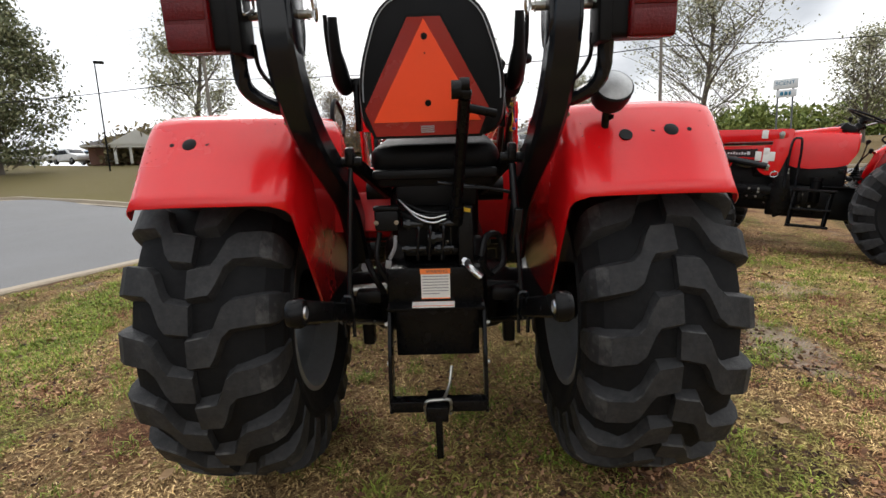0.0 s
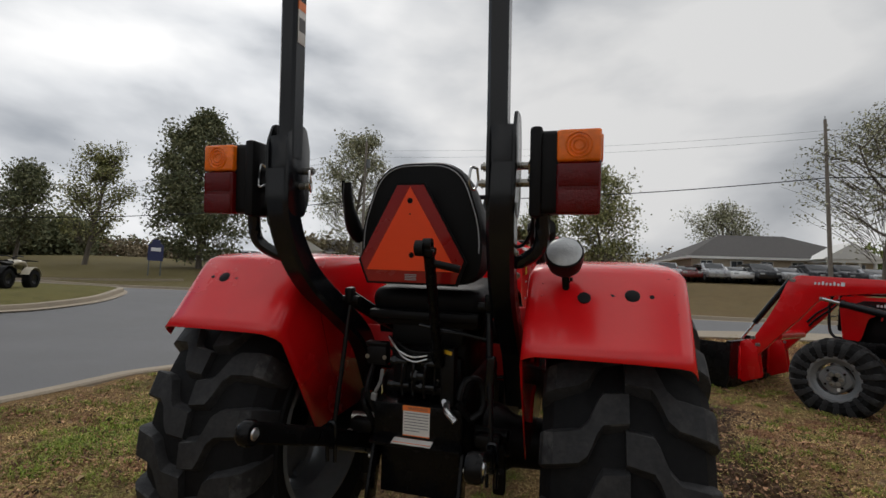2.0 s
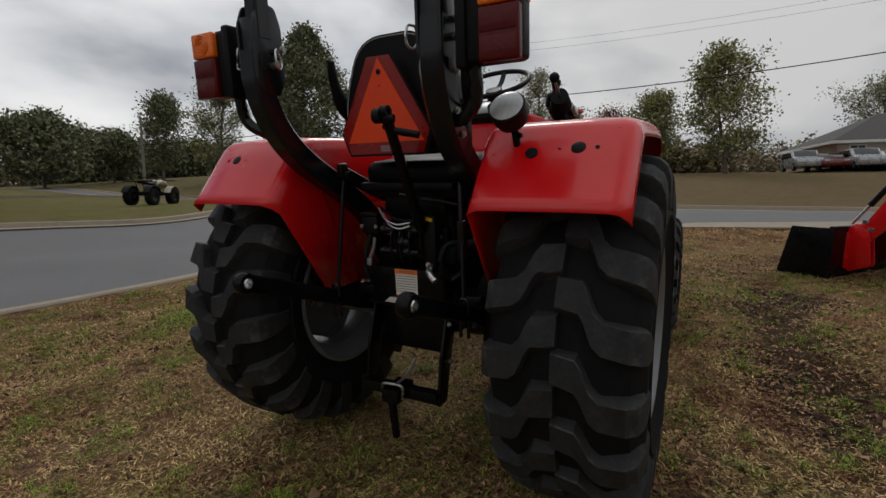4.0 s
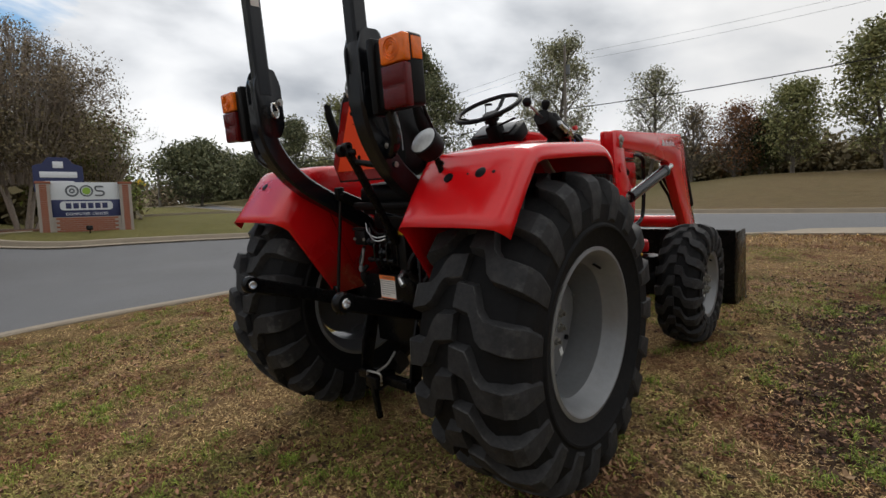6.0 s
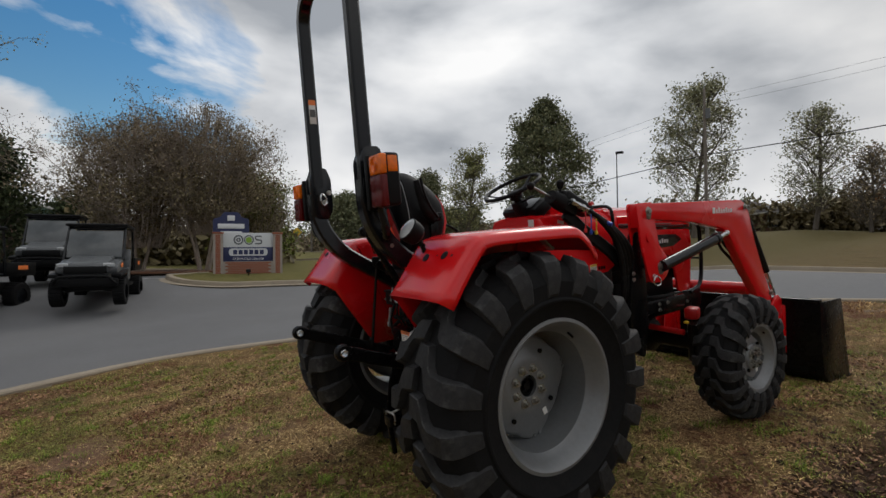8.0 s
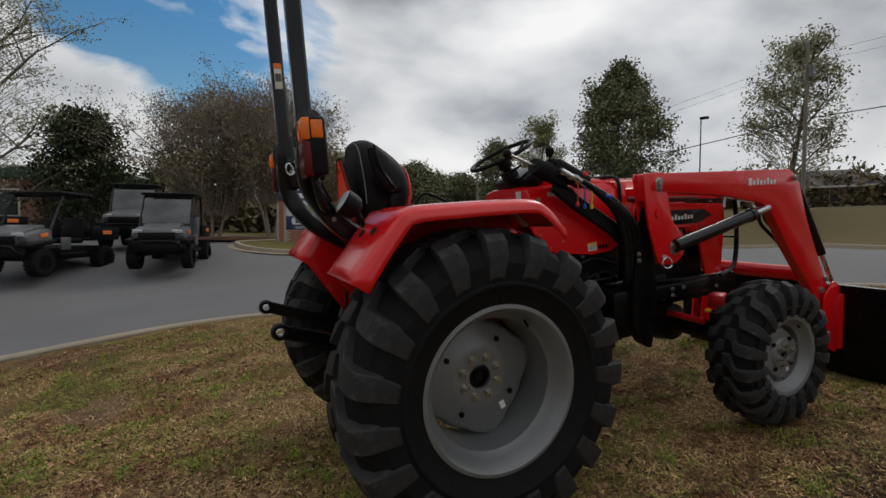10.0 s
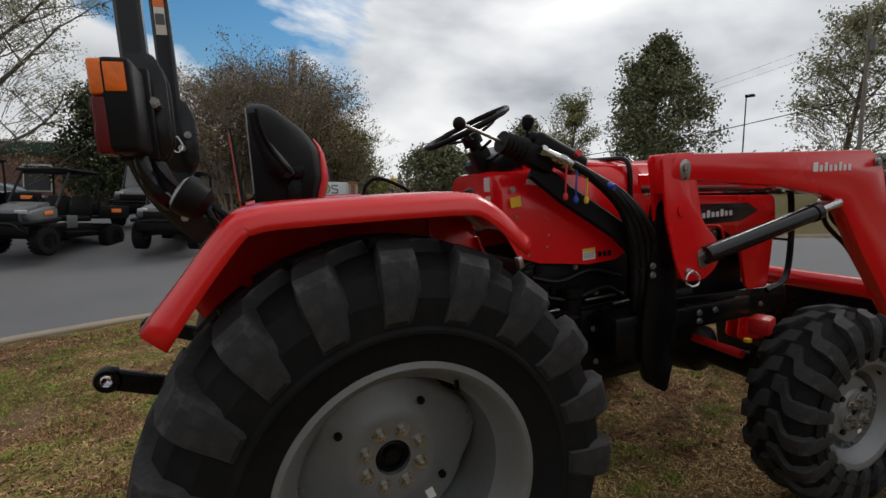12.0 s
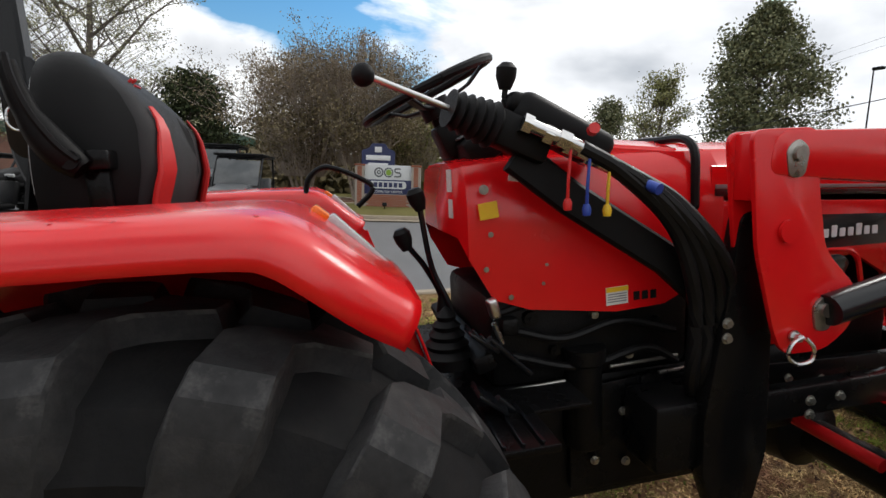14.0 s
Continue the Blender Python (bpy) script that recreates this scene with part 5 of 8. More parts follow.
        if k:
            lathe(bm, [(0, 0.0), (0.075, 0.0), (0.075, 0.03), (0.062, 0.04)] + [(0.060 - 0.0052 * i + (0.006 if i % 2 else -0.004), 0.045 + 0.013 * i) for i in range(9)] + [(0, 0.165)], 20, axis_to((pts[0][0], y0, 0.90), (pts[0][0], y0, 1.0)))
        else:
            lathe(bm, [(0, 0.0), (0.020, 0.0), (0.012, 0.05), (0, 0.05)], 14, axis_to((pts[0][0], y0, 1.04), (pts[0][0], y0, 1.2)))
        part("boot", bm, PLASTIC, lev, "ribbed rubber boot")

    # dash cowl, tank side panels and bonnet
    bm = bm_new()
    def section(y, half, top, bottom, crown, low_half=None):
        lh = half if low_half is None else low_half
        return [(-lh, y, bottom), (-half, y, bottom + 0.55 * (top - bottom)), (-half * 0.97, y, top - 0.06), (-half * 0.86, y, top - 0.015), (-half * 0.5, y, top + crown * 0.7), (0, y, top + crown),
                (half * 0.5, y, top + crown * 0.7), (half * 0.86, y, top - 0.015), (half * 0.97, y, top - 0.06), (half, y, bottom + 0.55 * (top - bottom)), (lh, y, bottom)]
    def loft(bm, secs):
        rings = [[bm.verts.new(p) for p in s_] for s_ in secs]
        for p, q in zip(rings, rings[1:]):
            for i in range(len(p) - 1):
                bm.faces.new([p[i], p[i + 1], q[i + 1], q[i]])
        bm.faces.new(rings[0])
        bm.faces.new(rings[-1][::-1])
    loft(bm, [section(0.675, 0.235, 1.445, 1.25, 0.004), section(0.695, 0.266, 1.45, 1.195, 0.006), section(0.755, 0.274, 1.456, 1.085, 0.008), section(0.85, 0.285, 1.46, 1.052, 0.01),
              section(1.10, 0.295, 1.464, 1.022, 0.012), section(1.25, 0.295, 1.466, 1.03, 0.012), section(1.44, 0.285, 1.464, 1.11, 0.012)])
    cowl = part("dash_cowl", bm, RED, T, "red dash cowl and side panel", sharp=40)
    for y, z in ((0.735, 1.375), (0.735, 1.17), (0.80, 1.09), (0.90, 1.17), (0.89, 1.12), (0.75, 1.26)):
        bm = bm_new()
        hexbolt(bm, (0.283 + 0.01 * (y - 0.7), y, z), (1, 0, 0), 0.007 if z < 1.3 else 0.012, 0.006)
        part("screw", bm, ZINC, cowl)
    bm = bm_new()
    box(bm, 0.002, 0.050, 0.042, (0.2865, 0.745, 1.322), (7, 0, 0))
    part("yellow_label", bm, STICKER_YELLOW, cowl, "square yellow label")
    bm = bm_new()
    box(bm, 0.002, 0.066, 0.050, (0.2975, 1.100, 1.068), (2, 0, 0))
    wl2 = part("white_label", bm, STICKER, cowl, "white and yellow notice label")
    bm = bm_new()
    box(bm, 0.003, 0.066, 0.013, (0.2980, 1.100, 1.086), (2, 0, 0))
    part("label_heading", bm, STICKER_YELLOW, wl2)
    bm = bm_new()
    for k in range(4):
        box(bm, 0.003, 0.056, 0.003, (0.2980, 1.100, 1.073 - 0.007 * k), (2, 0, 0))
    part("label_lines", bm, GREY_DECAL, wl2)
    bm = bm_new()
    for k in range(3):
        box(bm, 0.002, 0.018, 0.024, (0.2970, 1.160 + 0.026 * k, 1.062), (2, 0, 0))
    part("model_mark", bm, DECAL, cowl)
    bm = bm_new()
    box(bm, 0.002, 0.055, 0.020, (0.281, 0.83, 1.40), (-10, 0, 0))
    part("white_label", bm, STICKER, cowl)
    bm = bm_new()
    box(bm, 0.05, 0.003, 0.06, (0.17, 0.673, 1.40))
    box(bm, 0.04, 0.003, 0.05, (0.175, 0.673, 1.325))
    part("white_label", bm, STICKER, cowl, "white notice labels on the dash")
    bm = bm_new()
    box(bm, 0.34, 0.16, 0.09, (0, 0.80, 1.47), (32, 0, 0), 0.02)
    dash = part("instrument_panel", bm, PLASTIC, T, "black instrument panel with sloping glass")
    bm = bm_new()
    box(bm, 0.26, 0.12, 0.006, (0, 0.768, 1.513), (32, 0, 0), 0.002)
    part("display_glass", bm, GREY_PANEL, dash)
    bm = bm_new()
    loft(bm, [section(0.86, 0.16, 1.50, 1.43, 0.004), section(0.98, 0.19, 1.49, 1.42, 0.006), section(1.16, 0.235, 1.462, 1.40, 0.01), section(1.32, 0.27, 1.445, 1.38, 0.012)])
    part("cowl_top", bm, RED, T, sharp=40)

    bm = bm_new()
    loft(bm, [section(1.42, 0.284, 1.432, 1.29, 0.014), section(1.60, 0.285, 1.428, 1.285, 0.016), section(2.00, 0.283, 1.41, 1.27, 0.016), section(2.25, 0.277, 1.385, 1.255, 0.014),
              section(2.36, 0.265, 1.35, 1.245, 0.01), section(2.40, 0.245, 1.31, 1.24, 0.005)])
    hood = part("bonnet", bm, RED, T, "glossy red bonnet", sharp=40)
    bm = bm_new()
    tube(bm, [(0.288, 1.36, 1.02), (0.292, 1.36, 1.30), (0.27, 1.36, 1.435), (0.12, 1.36, 1.452), (-0.12, 1.36, 1.452), (-0.27, 1.36, 1.435), (-0.292, 1.36, 1.30), (-0.288, 1.36, 1.02)], 0.012, 8)
    part("rubber_seal", bm, HOSE, hood, "black rubber bonnet seal")
    for s in (1, -1):
        bm = bm_new()
        side_plate(bm, rounded([(1.42, 1.275), (2.37, 1.225), (2.38, 1.10), (2.33, 0.73), (2.17, 0.73), (2.11, 1.00), (1.98, 1.075), (1.42, 1.08)], 0.03), s * 0.272, 0.022, 0.006)
        sp = part("bonnet_side", bm, RED, T, "red bonnet side panel with black decal")
        bm = bm_new()
        side_plate(bm, [(1.46, 1.305), (2.34, 1.262), (2.34, 1.248), (1.46, 1.285)], s * 0.283, 0.012, 0.002)
        part("shadow_gap", bm, DECAL, sp, "black gap under the bonnet edge")
        bm = bm_new()
        side_plate(bm, [(1.46, 1.318), (2.10, 1.288), (2.10, 1.278), (1.46, 1.306)], s * 0.288, 0.006, 0.001)
        part("grey_stripe", bm, GREY_DECAL, sp)
        bm = bm_new()
        side_plate(bm, rounded([(1.72, 1.215), (2.16, 1.195), (2.24, 1.150), (2.12, 1.105), (1.72, 1.105)], 0.01), s * 0.284, 0.003, 0.0)
        dec = part("name_decal", bm, DECAL, sp, "black decal with white maker's mark")
        bm = bm_new()
        for k, hgt in enumerate((0.040, 0.026, 0.036, 0.026, 0.026, 0.036, 0.026, 0.026)):
            w_ = 0.034 if k == 0 else 0.020
            y = 1.80 + 0.031 * k + (0.012 if k else 0)
            side_plate(bm, rounded([(y, 1.138), (y + w_, 1.138), (y + w_, 1.138 + hgt), (y, 1.138 + hgt)], 0.004, 2), s * 0.286, 0.003, 0.0)
        part("maker_mark", bm, WHITE_INK, dec, "row of white blocks")
        bm = bm_new()
        side_plate(bm, rounded([(1.55, 1.06), (1.92, 1.085), (1.96, 1.055), (1.92, 0.99), (1.80, 0.97)], 0.03), s * 0.279, 0.010, 0.002)
        part("air_inlet", bm, DECAL, sp)
        bm = bm_new()
        tube(bm, [(s * 0.286, 1.62, 1.085), (s * 0.288, 1.88, 1.10), (s * 0.288, 1.97, 1.075), (s * 0.288, 2.00, 0.99)], 0.008, 6)
        part("pressed_rib", bm, RED, sp)
    bm = bm_new()
    box(bm, 0.50, 0.05, 0.42, (0, 2.37, 1.03), (0, 0, 0), 0.02)
    grille = part("grille", bm, PLASTIC, T, "black front grille")
    for k in range(6):
        bm = bm_new()
        box(bm, 0.46, 0.012, 0.012, (0, 2.40, 0.88 + 0.06 * k), (0, 0, 0), 0.003)
        part("grille_bar", bm, BLACK_SATIN, grille)
    for s in (1, -1):
        bm = bm_new()
        box(bm, 0.15, 0.03, 0.06, (s * 0.15, 2.395, 1.20), (0, 0, 0), 0.01)
        part("headlight", bm, CLEAR, grille, "clear headlight")
        bm = bm_new()
        tube(bm, [(s * 0.30, 2.30, 0.72), (s * 0.31, 2.44, 0.80), (s * 0.31, 2.46, 1.15), (s * 0.30, 2.40, 1.28), (s * 0.05, 2.42, 1.30)], 0.016, 8)
        tube(bm, [(s * 0.31, 2.46, 0.98), (s * 0.05, 2.46, 0.98)], 0.008, 6, 0)
        part("grille_guard", bm, BLACK_SATIN, T, "black tubular grille guard")

    # engine block and frame
    bm = bm_new()
    box(bm, 0.34, 0.80, 0.46, (0, 1.85, 0.85), (0, 0, 0), 0.04)
    box(bm, 0.40, 0.30, 0.20, (0, 1.55, 0.98), (0, 0, 0), 0.03)
    eng = part("engine", bm, CAST, T, "dark greasy engine block")
    bm = bm_new()
    box(bm, 0.46, 1.05, 0.40, (0, 0.98, 0.60), (0, 0, 0), 0.03)
    box(bm, 0.50, 0.30, 0.30, (0, 1.28, 0.58), (0, 0, 0), 0.03)
    part("clutch_housing", bm, CAST, eng)
    bm = bm_new()
    box(bm, 0.50, 0.62, 0.26, (0, 1.06, 0.93), (0, 0, 0), 0.03)
    under = part("under_cowl_tank", bm, CAST, eng)
    for name_, size, at, turn in (("air_box", (0.42, 0.50, 0.16), (0, 1.50, 1.06), 0), ("cowl_brace", (0.56, 0.05, 0.05), (0, 0.80, 0.985), 0), ("floor_brace", (0.60, 0.06, 0.05), (0, 0.72, 0.90), 20)):
        bm = bm_new()
        box(bm, *size, at, (turn, 0, 0), 0.012)
        part(name_, bm, CAST, eng)
    for x, y, z, ax in ((0.26, 0.86, 1.0, 0.020), (0.258, 0.93, 0.90, 0.014), (0.258, 1.16, 0.86, 0.012), (0.258, 1.25, 0.95, 0.013), (0.258, 1.05, 0.99, 0.011)):
        bm = bm_new()
        rod(bm, (x - 0.02, y, z), (x + 0.012, y, z), ax, 14)
        hexbolt(bm, (x + 0.012, y, z), (1, 0, 0), ax * 0.6, 0.008)
        part("fitting", bm, ZINC if ax < 0.0125 else CAST, under)
    for pts in ([(0.27, 0.82, 0.97), (0.285, 0.95, 0.94), (0.28, 1.12, 0.97), (0.27, 1.30, 0.92)], [(0.26, 0.80, 0.90), (0.28, 1.00, 0.85), (0.275, 1.20, 0.88), (0.26, 1.32, 0.82)], [(0.25, 0.78, 1.02), (0.27, 0.88, 1.045), (0.275, 1.05, 1.01)]):
        bm = bm_new()
        tube(bm, pts, 0.011, 8)
        part("hose", bm, HOSE, under)
    bm = bm_new()
    box(bm, 0.03, 0.028, 0.055, (0.30, 0.745, 1.05), (14, 0, 0), 0.008, 3)
    rod(bm, (0.30, 0.745, 1.01), (0.29, 0.77, 0.95), 0.008)
    part("bright_fitting", bm, STEEL, under, "bright threaded fitting")
    for s in (1, -1):
        bm = bm_new()
        lathe(bm, [(0, 0), (0.050, 0), (0.055, 0.01), (0.055, 0.25), (0.065, 0.26), (0.065, 0.30), (0, 0.30)], 20, axis_to((s * 0.25, 1.02, 0.60), (s * 0.25, 1.02, 0.90)))
        part("oil_filter", bm, CAST, eng)
    bm = bm_new()
    rod(bm, (0.24, 1.20, 0.74), (0.24, 1.60, 0.76), 0.03)
    part("starter", bm, CAST, eng)
    for y, z, ln in ((1.10, 0.83, 0.22), (1.26, 0.79, 0.16), (0.78, 0.80, 0.18)):
        bm = bm_new()
        rod(bm, (0.262, y, z), (0.262, y + ln, z + 0.006), 0.006)
        part("pipe", bm, ZINC, eng, "bright metal pipe")
    for s in (1, -1):
        bm = bm_new()
        side_plate(bm, rounded([(1.20, 0.60), (2.46, 0.60), (2.46, 0.74), (1.95, 0.76), (1.20, 0.80)], 0.02), s * 0.25, 0.03, 0.004)
        side_plate(bm, rounded([(0.98, 0.46), (1.30, 0.46), (1.30, 0.80), (0.98, 0.78)], 0.02), s * 0.24, 0.025, 0.004)
        fr = part("frame_rail", bm, BLACK, T, "black frame rail with zinc bolts")
        for y, z in ((1.62, 0.72), (1.72, 0.72), (1.62, 0.64), (1.72, 0.64), (1.85, 0.70), (1.05, 0.74), (1.05, 0.66), (1.14, 0.70), (1.05, 0.56), (1.15, 0.54), (2.25, 0.66), (1.25, 0.71)):
            bm = bm_new()
            hexbolt(bm, (s * 0.266, y, z), (s, 0, 0), 0.013, 0.014)
            part("bolt", bm, ZINC, fr)
    bm = bm_new()
    box(bm, 0.50, 0.06, 0.16, (0, 2.43, 0.66), (0, 0, 0), 0.01)
    part("front_bolster", bm, BLACK, T)

    # front axle
    bm = bm_new()
    rod(bm, (-0.52, 1.955, 0.42), (0.52, 1.955, 0.42), 0.065, 18)
    lathe(bm, [(0.05, -0.16), (0.13, -0.12), (0.15, 0.0), (0.13, 0.12), (0.05, 0.16)], 20, Matrix.Translation((0, 1.955, 0.42)))
    axle = part("front_axle", bm, CAST, T, "black front drive axle")
    for s in (1, -1):
        bm = bm_new()
        rod(bm, (s * 0.50, 1.955, 0.28), (s * 0.50, 1.955, 0.56), 0.075, 18)
        part("kingpin_housing", bm, CAST, axle)
        bm = bm_new()
        rod(bm, (s * 0.50, 1.955, 0.375), (s * 0.74, 1.955, 0.375), 0.09, 18)
        part("axle_hub", bm, CAST, axle)
    for s in (1, -1):
        bm = bm_new()
        rod(bm, (s * 0.10, 1.84, 0.52), (s * 0.44, 1.86, 0.50), 0.022)
        box(bm, 0.10, 0.12, 0.09, (s * 0.42, 2.02, 0.62), (0, 0, 20 * s), 0.02)
        part("steering_ram", bm, RED_CAST, T, "red steering cylinder and bracket")
        bm = bm_new()
        rod(bm, (s * 0.46, 1.87, 0.57), (s * 0.46, 1.87, 0.585), 0.018)
        part("yellow_plug", bm, STICKER_YELLOW, T)

    # steering wheel
    col = Matrix.Translation((0.04, 0.655, 1.625)) @ pose(0, 0, 0, 25, 0, 0)
    bm = bm_new()
    ring = [col @ Vector((0.195 * math.cos(a * math.pi / 20), 0.195 * math.sin(a * math.pi / 20), 0)) for a in range(41)]
    sweep(bm, ring, disc_section(0.013, 8), up=Vector((0, 0.4, 0.9)), cap=False)
    wh = part("steering_wheel", bm, PLASTIC, T, "black three-spoke steering wheel")
    bm = bm_new()
    for a in (90, 210, 330):
        a = radians(a)
        sweep(bm, [col @ Vector((0.03 * math.cos(a), 0.03 * math.sin(a), -0.05)), col @ Vector((0.12 * math.cos(a), 0.12 * math.sin(a), -0.035)),
                   col @ Vector((0.19 * math.cos(a), 0.19 * math.sin(a), 0))], rect_section(0.028, 0.010, 0.003))
    part("spoke", bm, PLASTIC, wh)
    bm = bm_new()
    rod(bm, col @ Vector((0, 0, -0.22)), col @ Vector((0, 0, -0.08)), 0.028)
    rod(bm, col @ Vector((0, 0, -0.08)), col @ Vector((0, 0, -0.03)), 0.045, 20)
    box(bm, 0.09, 0.08, 0.10, tuple(col @ Vector((0, 0, -0.15))), (25, 0, 0), 0.015)
    tube(bm, [col @ Vector((0.0, 0, -0.12)), col @ Vector((0.12, 0.0, -0.09)), col @ Vector((0.16, 0.0, -0.08))], 0.007, 6)
    part("column", bm, PLASTIC, wh)

    # loader control lever with its hoses
    bm = bm_new()
    box(bm, 0.075, 0.17, 0.085, (0.365, 0.80, 1.475), (-24, 0, 0), 0.015)
    box(bm, 0.115, 0.27, 0.085, (0.335, 0.925, 1.485), (-27, 0, 0), 0.030, 4)
    box(bm, 0.085, 0.10, 0.05, (0.335, 0.835, 1.545), (-12, 0, 0), 0.020, 3)
    sweep(bm, [(0.36, 0.80, 1.43), (0.365, 0.94, 1.32), (0.375, 1.20, 1.15), (0.38, 1.34, 1.02)], rect_section(0.03, 0.085, 0.008), side=(1, 0, 0))
    js = part("loader_valve", bm, PLASTIC, T, "black loader control valve on a bracket")
    bm = bm_new()
    b0, b1 = Vector((0.385, 0.745, 1.495)), Vector((0.405, 0.635, 1.535))
    n_ = 11
    lathe(bm, [(0, 0)] + [(0.050 - 0.0012 * i + (0.006 if i % 2 else -0.004), (b1 - b0).length * i / n_) for i in range(n_ + 1)] + [(0, (b1 - b0).length)], 18, axis_to(b0, b1))
    part("rubber_boot", bm, PLASTIC, js, "ribbed rubber boot")
    bm = bm_new()
    rod(bm, b1, (0.425, 0.475, 1.595), 0.007)
    part("lever_rod", bm, STEEL, js, "bright lever rod")
    bm = bm_new()
    bmesh.ops.create_uvsphere(bm, u_segments=16, v_segments=10, radius=0.024, matrix=Matrix.Translation((0.43, 0.455, 1.60)))
    part("ball_knob", bm, PLASTIC, js)
    bm = bm_new()
    tube(bm, [(0.35, 0.80, 1.52), (0.345, 0.785, 1.56), (0.345, 0.79, 1.59)], 0.007, 8)
    lathe(bm, [(0, -0.03), (0.014, -0.028), (0.024, 0.0), (0.024, 0.02), (0.012, 0.032), (0, 0.034)], 16, axis_to((0.345, 0.79, 1.61), (0.355, 0.80, 1.72)))
    part("lever_knob", bm, PLASTIC, js)
    for k in range(4):
        a = Vector((0.415, 0.80 + 0.05 * k, 1.500 - 0.026 * k))
        b = a + Vector((0.012, 0.135, -0.062))
        bm = bm_new()
        rod(bm, a, b, 0.017, 14)
        lathe(bm, [(0, 0), (0.023, 0), (0.023, 0.022), (0, 0.022)], 6, axis_to(a, b))
        lathe(bm, [(0, 0), (0.022, 0), (0.022, 0.03), (0, 0.03)], 6, axis_to(a.lerp(b, 0.6), b))
        part("hose_coupler", bm, STEEL, js, "bright quick coupler")
        bm = bm_new()
        e = b + Vector((0, 0.02, -0.01))
        tube(bm, [b, b + Vector((0.004, 0.10, -0.06)), (0.43 + 0.008 * k, 1.18 + 0.035 * k, 1.24 - 0.02 * k), (0.425, 1.25 + 0.035 * k, 1.05), (0.41, 1.26 + 0.03 * k, 0.84), (0.34, 1.32, 0.72)], 0.019, 10)
        part("hydraulic_hose", bm, HOSE, js, "thick black hydraulic hose")
    for (x, y, z), mat_ in (((0.43, 0.90, 1.31), RED_CAP), ((0.435, 0.945, 1.295), BLUE_CAP), ((0.43, 1.00, 1.29), YELLOW_CAP)):
        bm = bm_new()
        tube(bm, [(x, y + 0.01, z + 0.13), (x + 0.006, y, z + 0.06), (x, y, z)], 0.004, 6)
        lathe(bm, [(0, -0.014), (0.009, -0.012), (0.011, 0.002), (0.007, 0.014), (0, 0.016)], 12, axis_to((x, y, z), (x, y, z + 1)))
        part("dust_cap", bm, mat_, js, "coloured dust cap on a strap")
    bm = bm_new()
    rod(bm, (0.44, 1.10, 1.345), (0.47, 1.11, 1.335), 0.014)
    part("blue_cap", bm, BLUE_CAP, js)
    bm = bm_new()
    rod(bm, (0.425, 0.965, 1.475), (0.445, 0.96, 1.48), 0.013)
    part("red_cap", bm, RED_CAP, js)

    # loader
    for s in (1, -1):
        bm = bm_new()
        side_plate(bm, rounded([(1.37, 0.44), (1.47, 0.38), (1.53, 0.60), (1.52, 1.26), (1.42, 1.26), (1.38, 1.00), (1.33, 0.72), (1.33, 0.56)], 0.03), s * 0.425, 0.05, 0.006)
        box(bm, 0.16, 0.30, 0.20, (s * 0.34, 1.36, 0.66), (0, 0, 0), 0.02)
        box(bm, 0.05, 0.66, 0.09, (s * 0.40, 1.70, 0.71), (0, 0, 0), 0.01)
        mast = part("loader_mast", bm, BLACK, T, "black loader mounting post")
        for y, z in ((1.385, 0.98), (1.385, 0.94), (1.66, 0.73), (1.76, 0.73), (1.66, 0.69)):
            bm = bm_new()
            hexbolt(bm, (s * 0.451, y, z), (s, 0, 0), 0.014, 0.014)
            part("bolt", bm, ZINC, mast)
        bm = bm_new()
        for dx in (-0.035, 0.035):
            side_plate(bm, rounded([(1.305, 1.485), (1.49, 1.487), (1.505, 1.34), (1.535, 1.19), (1.640, 1.085), (1.632, 0.985), (1.55, 0.930), (1.425, 0.932), (1.392, 1.00), (1.335, 1.20)], 0.035, 5), s * (0.470 + dx), 0.014, 0.003)
        box(bm, 0.07, 0.02, 0.16, (s * 0.47, 1.335, 1.40), (0, 0, 0), 0.005)
        knee = part("loader_upright", bm, RED, T, "red loader upright plates")
        for (y, z), r in (((1.428, 1.426), 0.024), ((1.535, 1.040), 0.024)):
            bm = bm_new()
            side_plate(bm, rounded([(y - 0.022, z - 0.055), (y + 0.022, z - 0.055), (y + 0.034, z + 0.012), (y, z + 0.038), (y - 0.034, z + 0.012)], 0.018), s * 0.515, 0.008, 0.002)
            rod(bm, (s * 0.43, y, z), (s * 0.530, y, z), r * 0.75, 18)
            part("pivot_pin", bm, ZINC, knee, "zinc pivot pin with keeper")
        bm = bm_new()
        rod(bm, (s * 0.515, 1.415, 1.245), (s * 0.524, 1.415, 1.245), 0.028, 20)
        part("boss", bm, RED, knee)
        bm = bm_new()
        tube(bm, [(s * 0.535, 1.455, 0.985), (s * 0.54, 1.42, 0.972), (s * 0.54, 1.41, 0.94), (s * 0.54, 1.44, 0.918), (s * 0.54, 1.48, 0.923), (s * 0.54, 1.485, 0.953), (s * 0.535, 1.465, 0.98)], 0.005, 6)
        hexbolt(bm, (s * 0.515, 1.45, 0.98), (s, 0, 0), 0.015, 0.025)
        part("lock_pin", bm, STEEL, knee, "steel lock pin with ring")
        # arm
        bm = bm_new()
        arm_out = [(1.35, 1.38), (1.37, 1.482), (2.70, 1.464), (2.80, 1.375), (2.88, 1.12), (2.99, 0.88), (3.24, 0.40), (3.11, 0.36), (2.86, 0.68), (2.65, 0.94), (2.50, 1.16), (2.39, 1.245), (2.0, 1.318), (1.50, 1.366)]
        arm_in = rounded(arm_out, 0.04, 4)
        side_plate(bm, arm_in, s * 0.480, 0.072, 0.008)
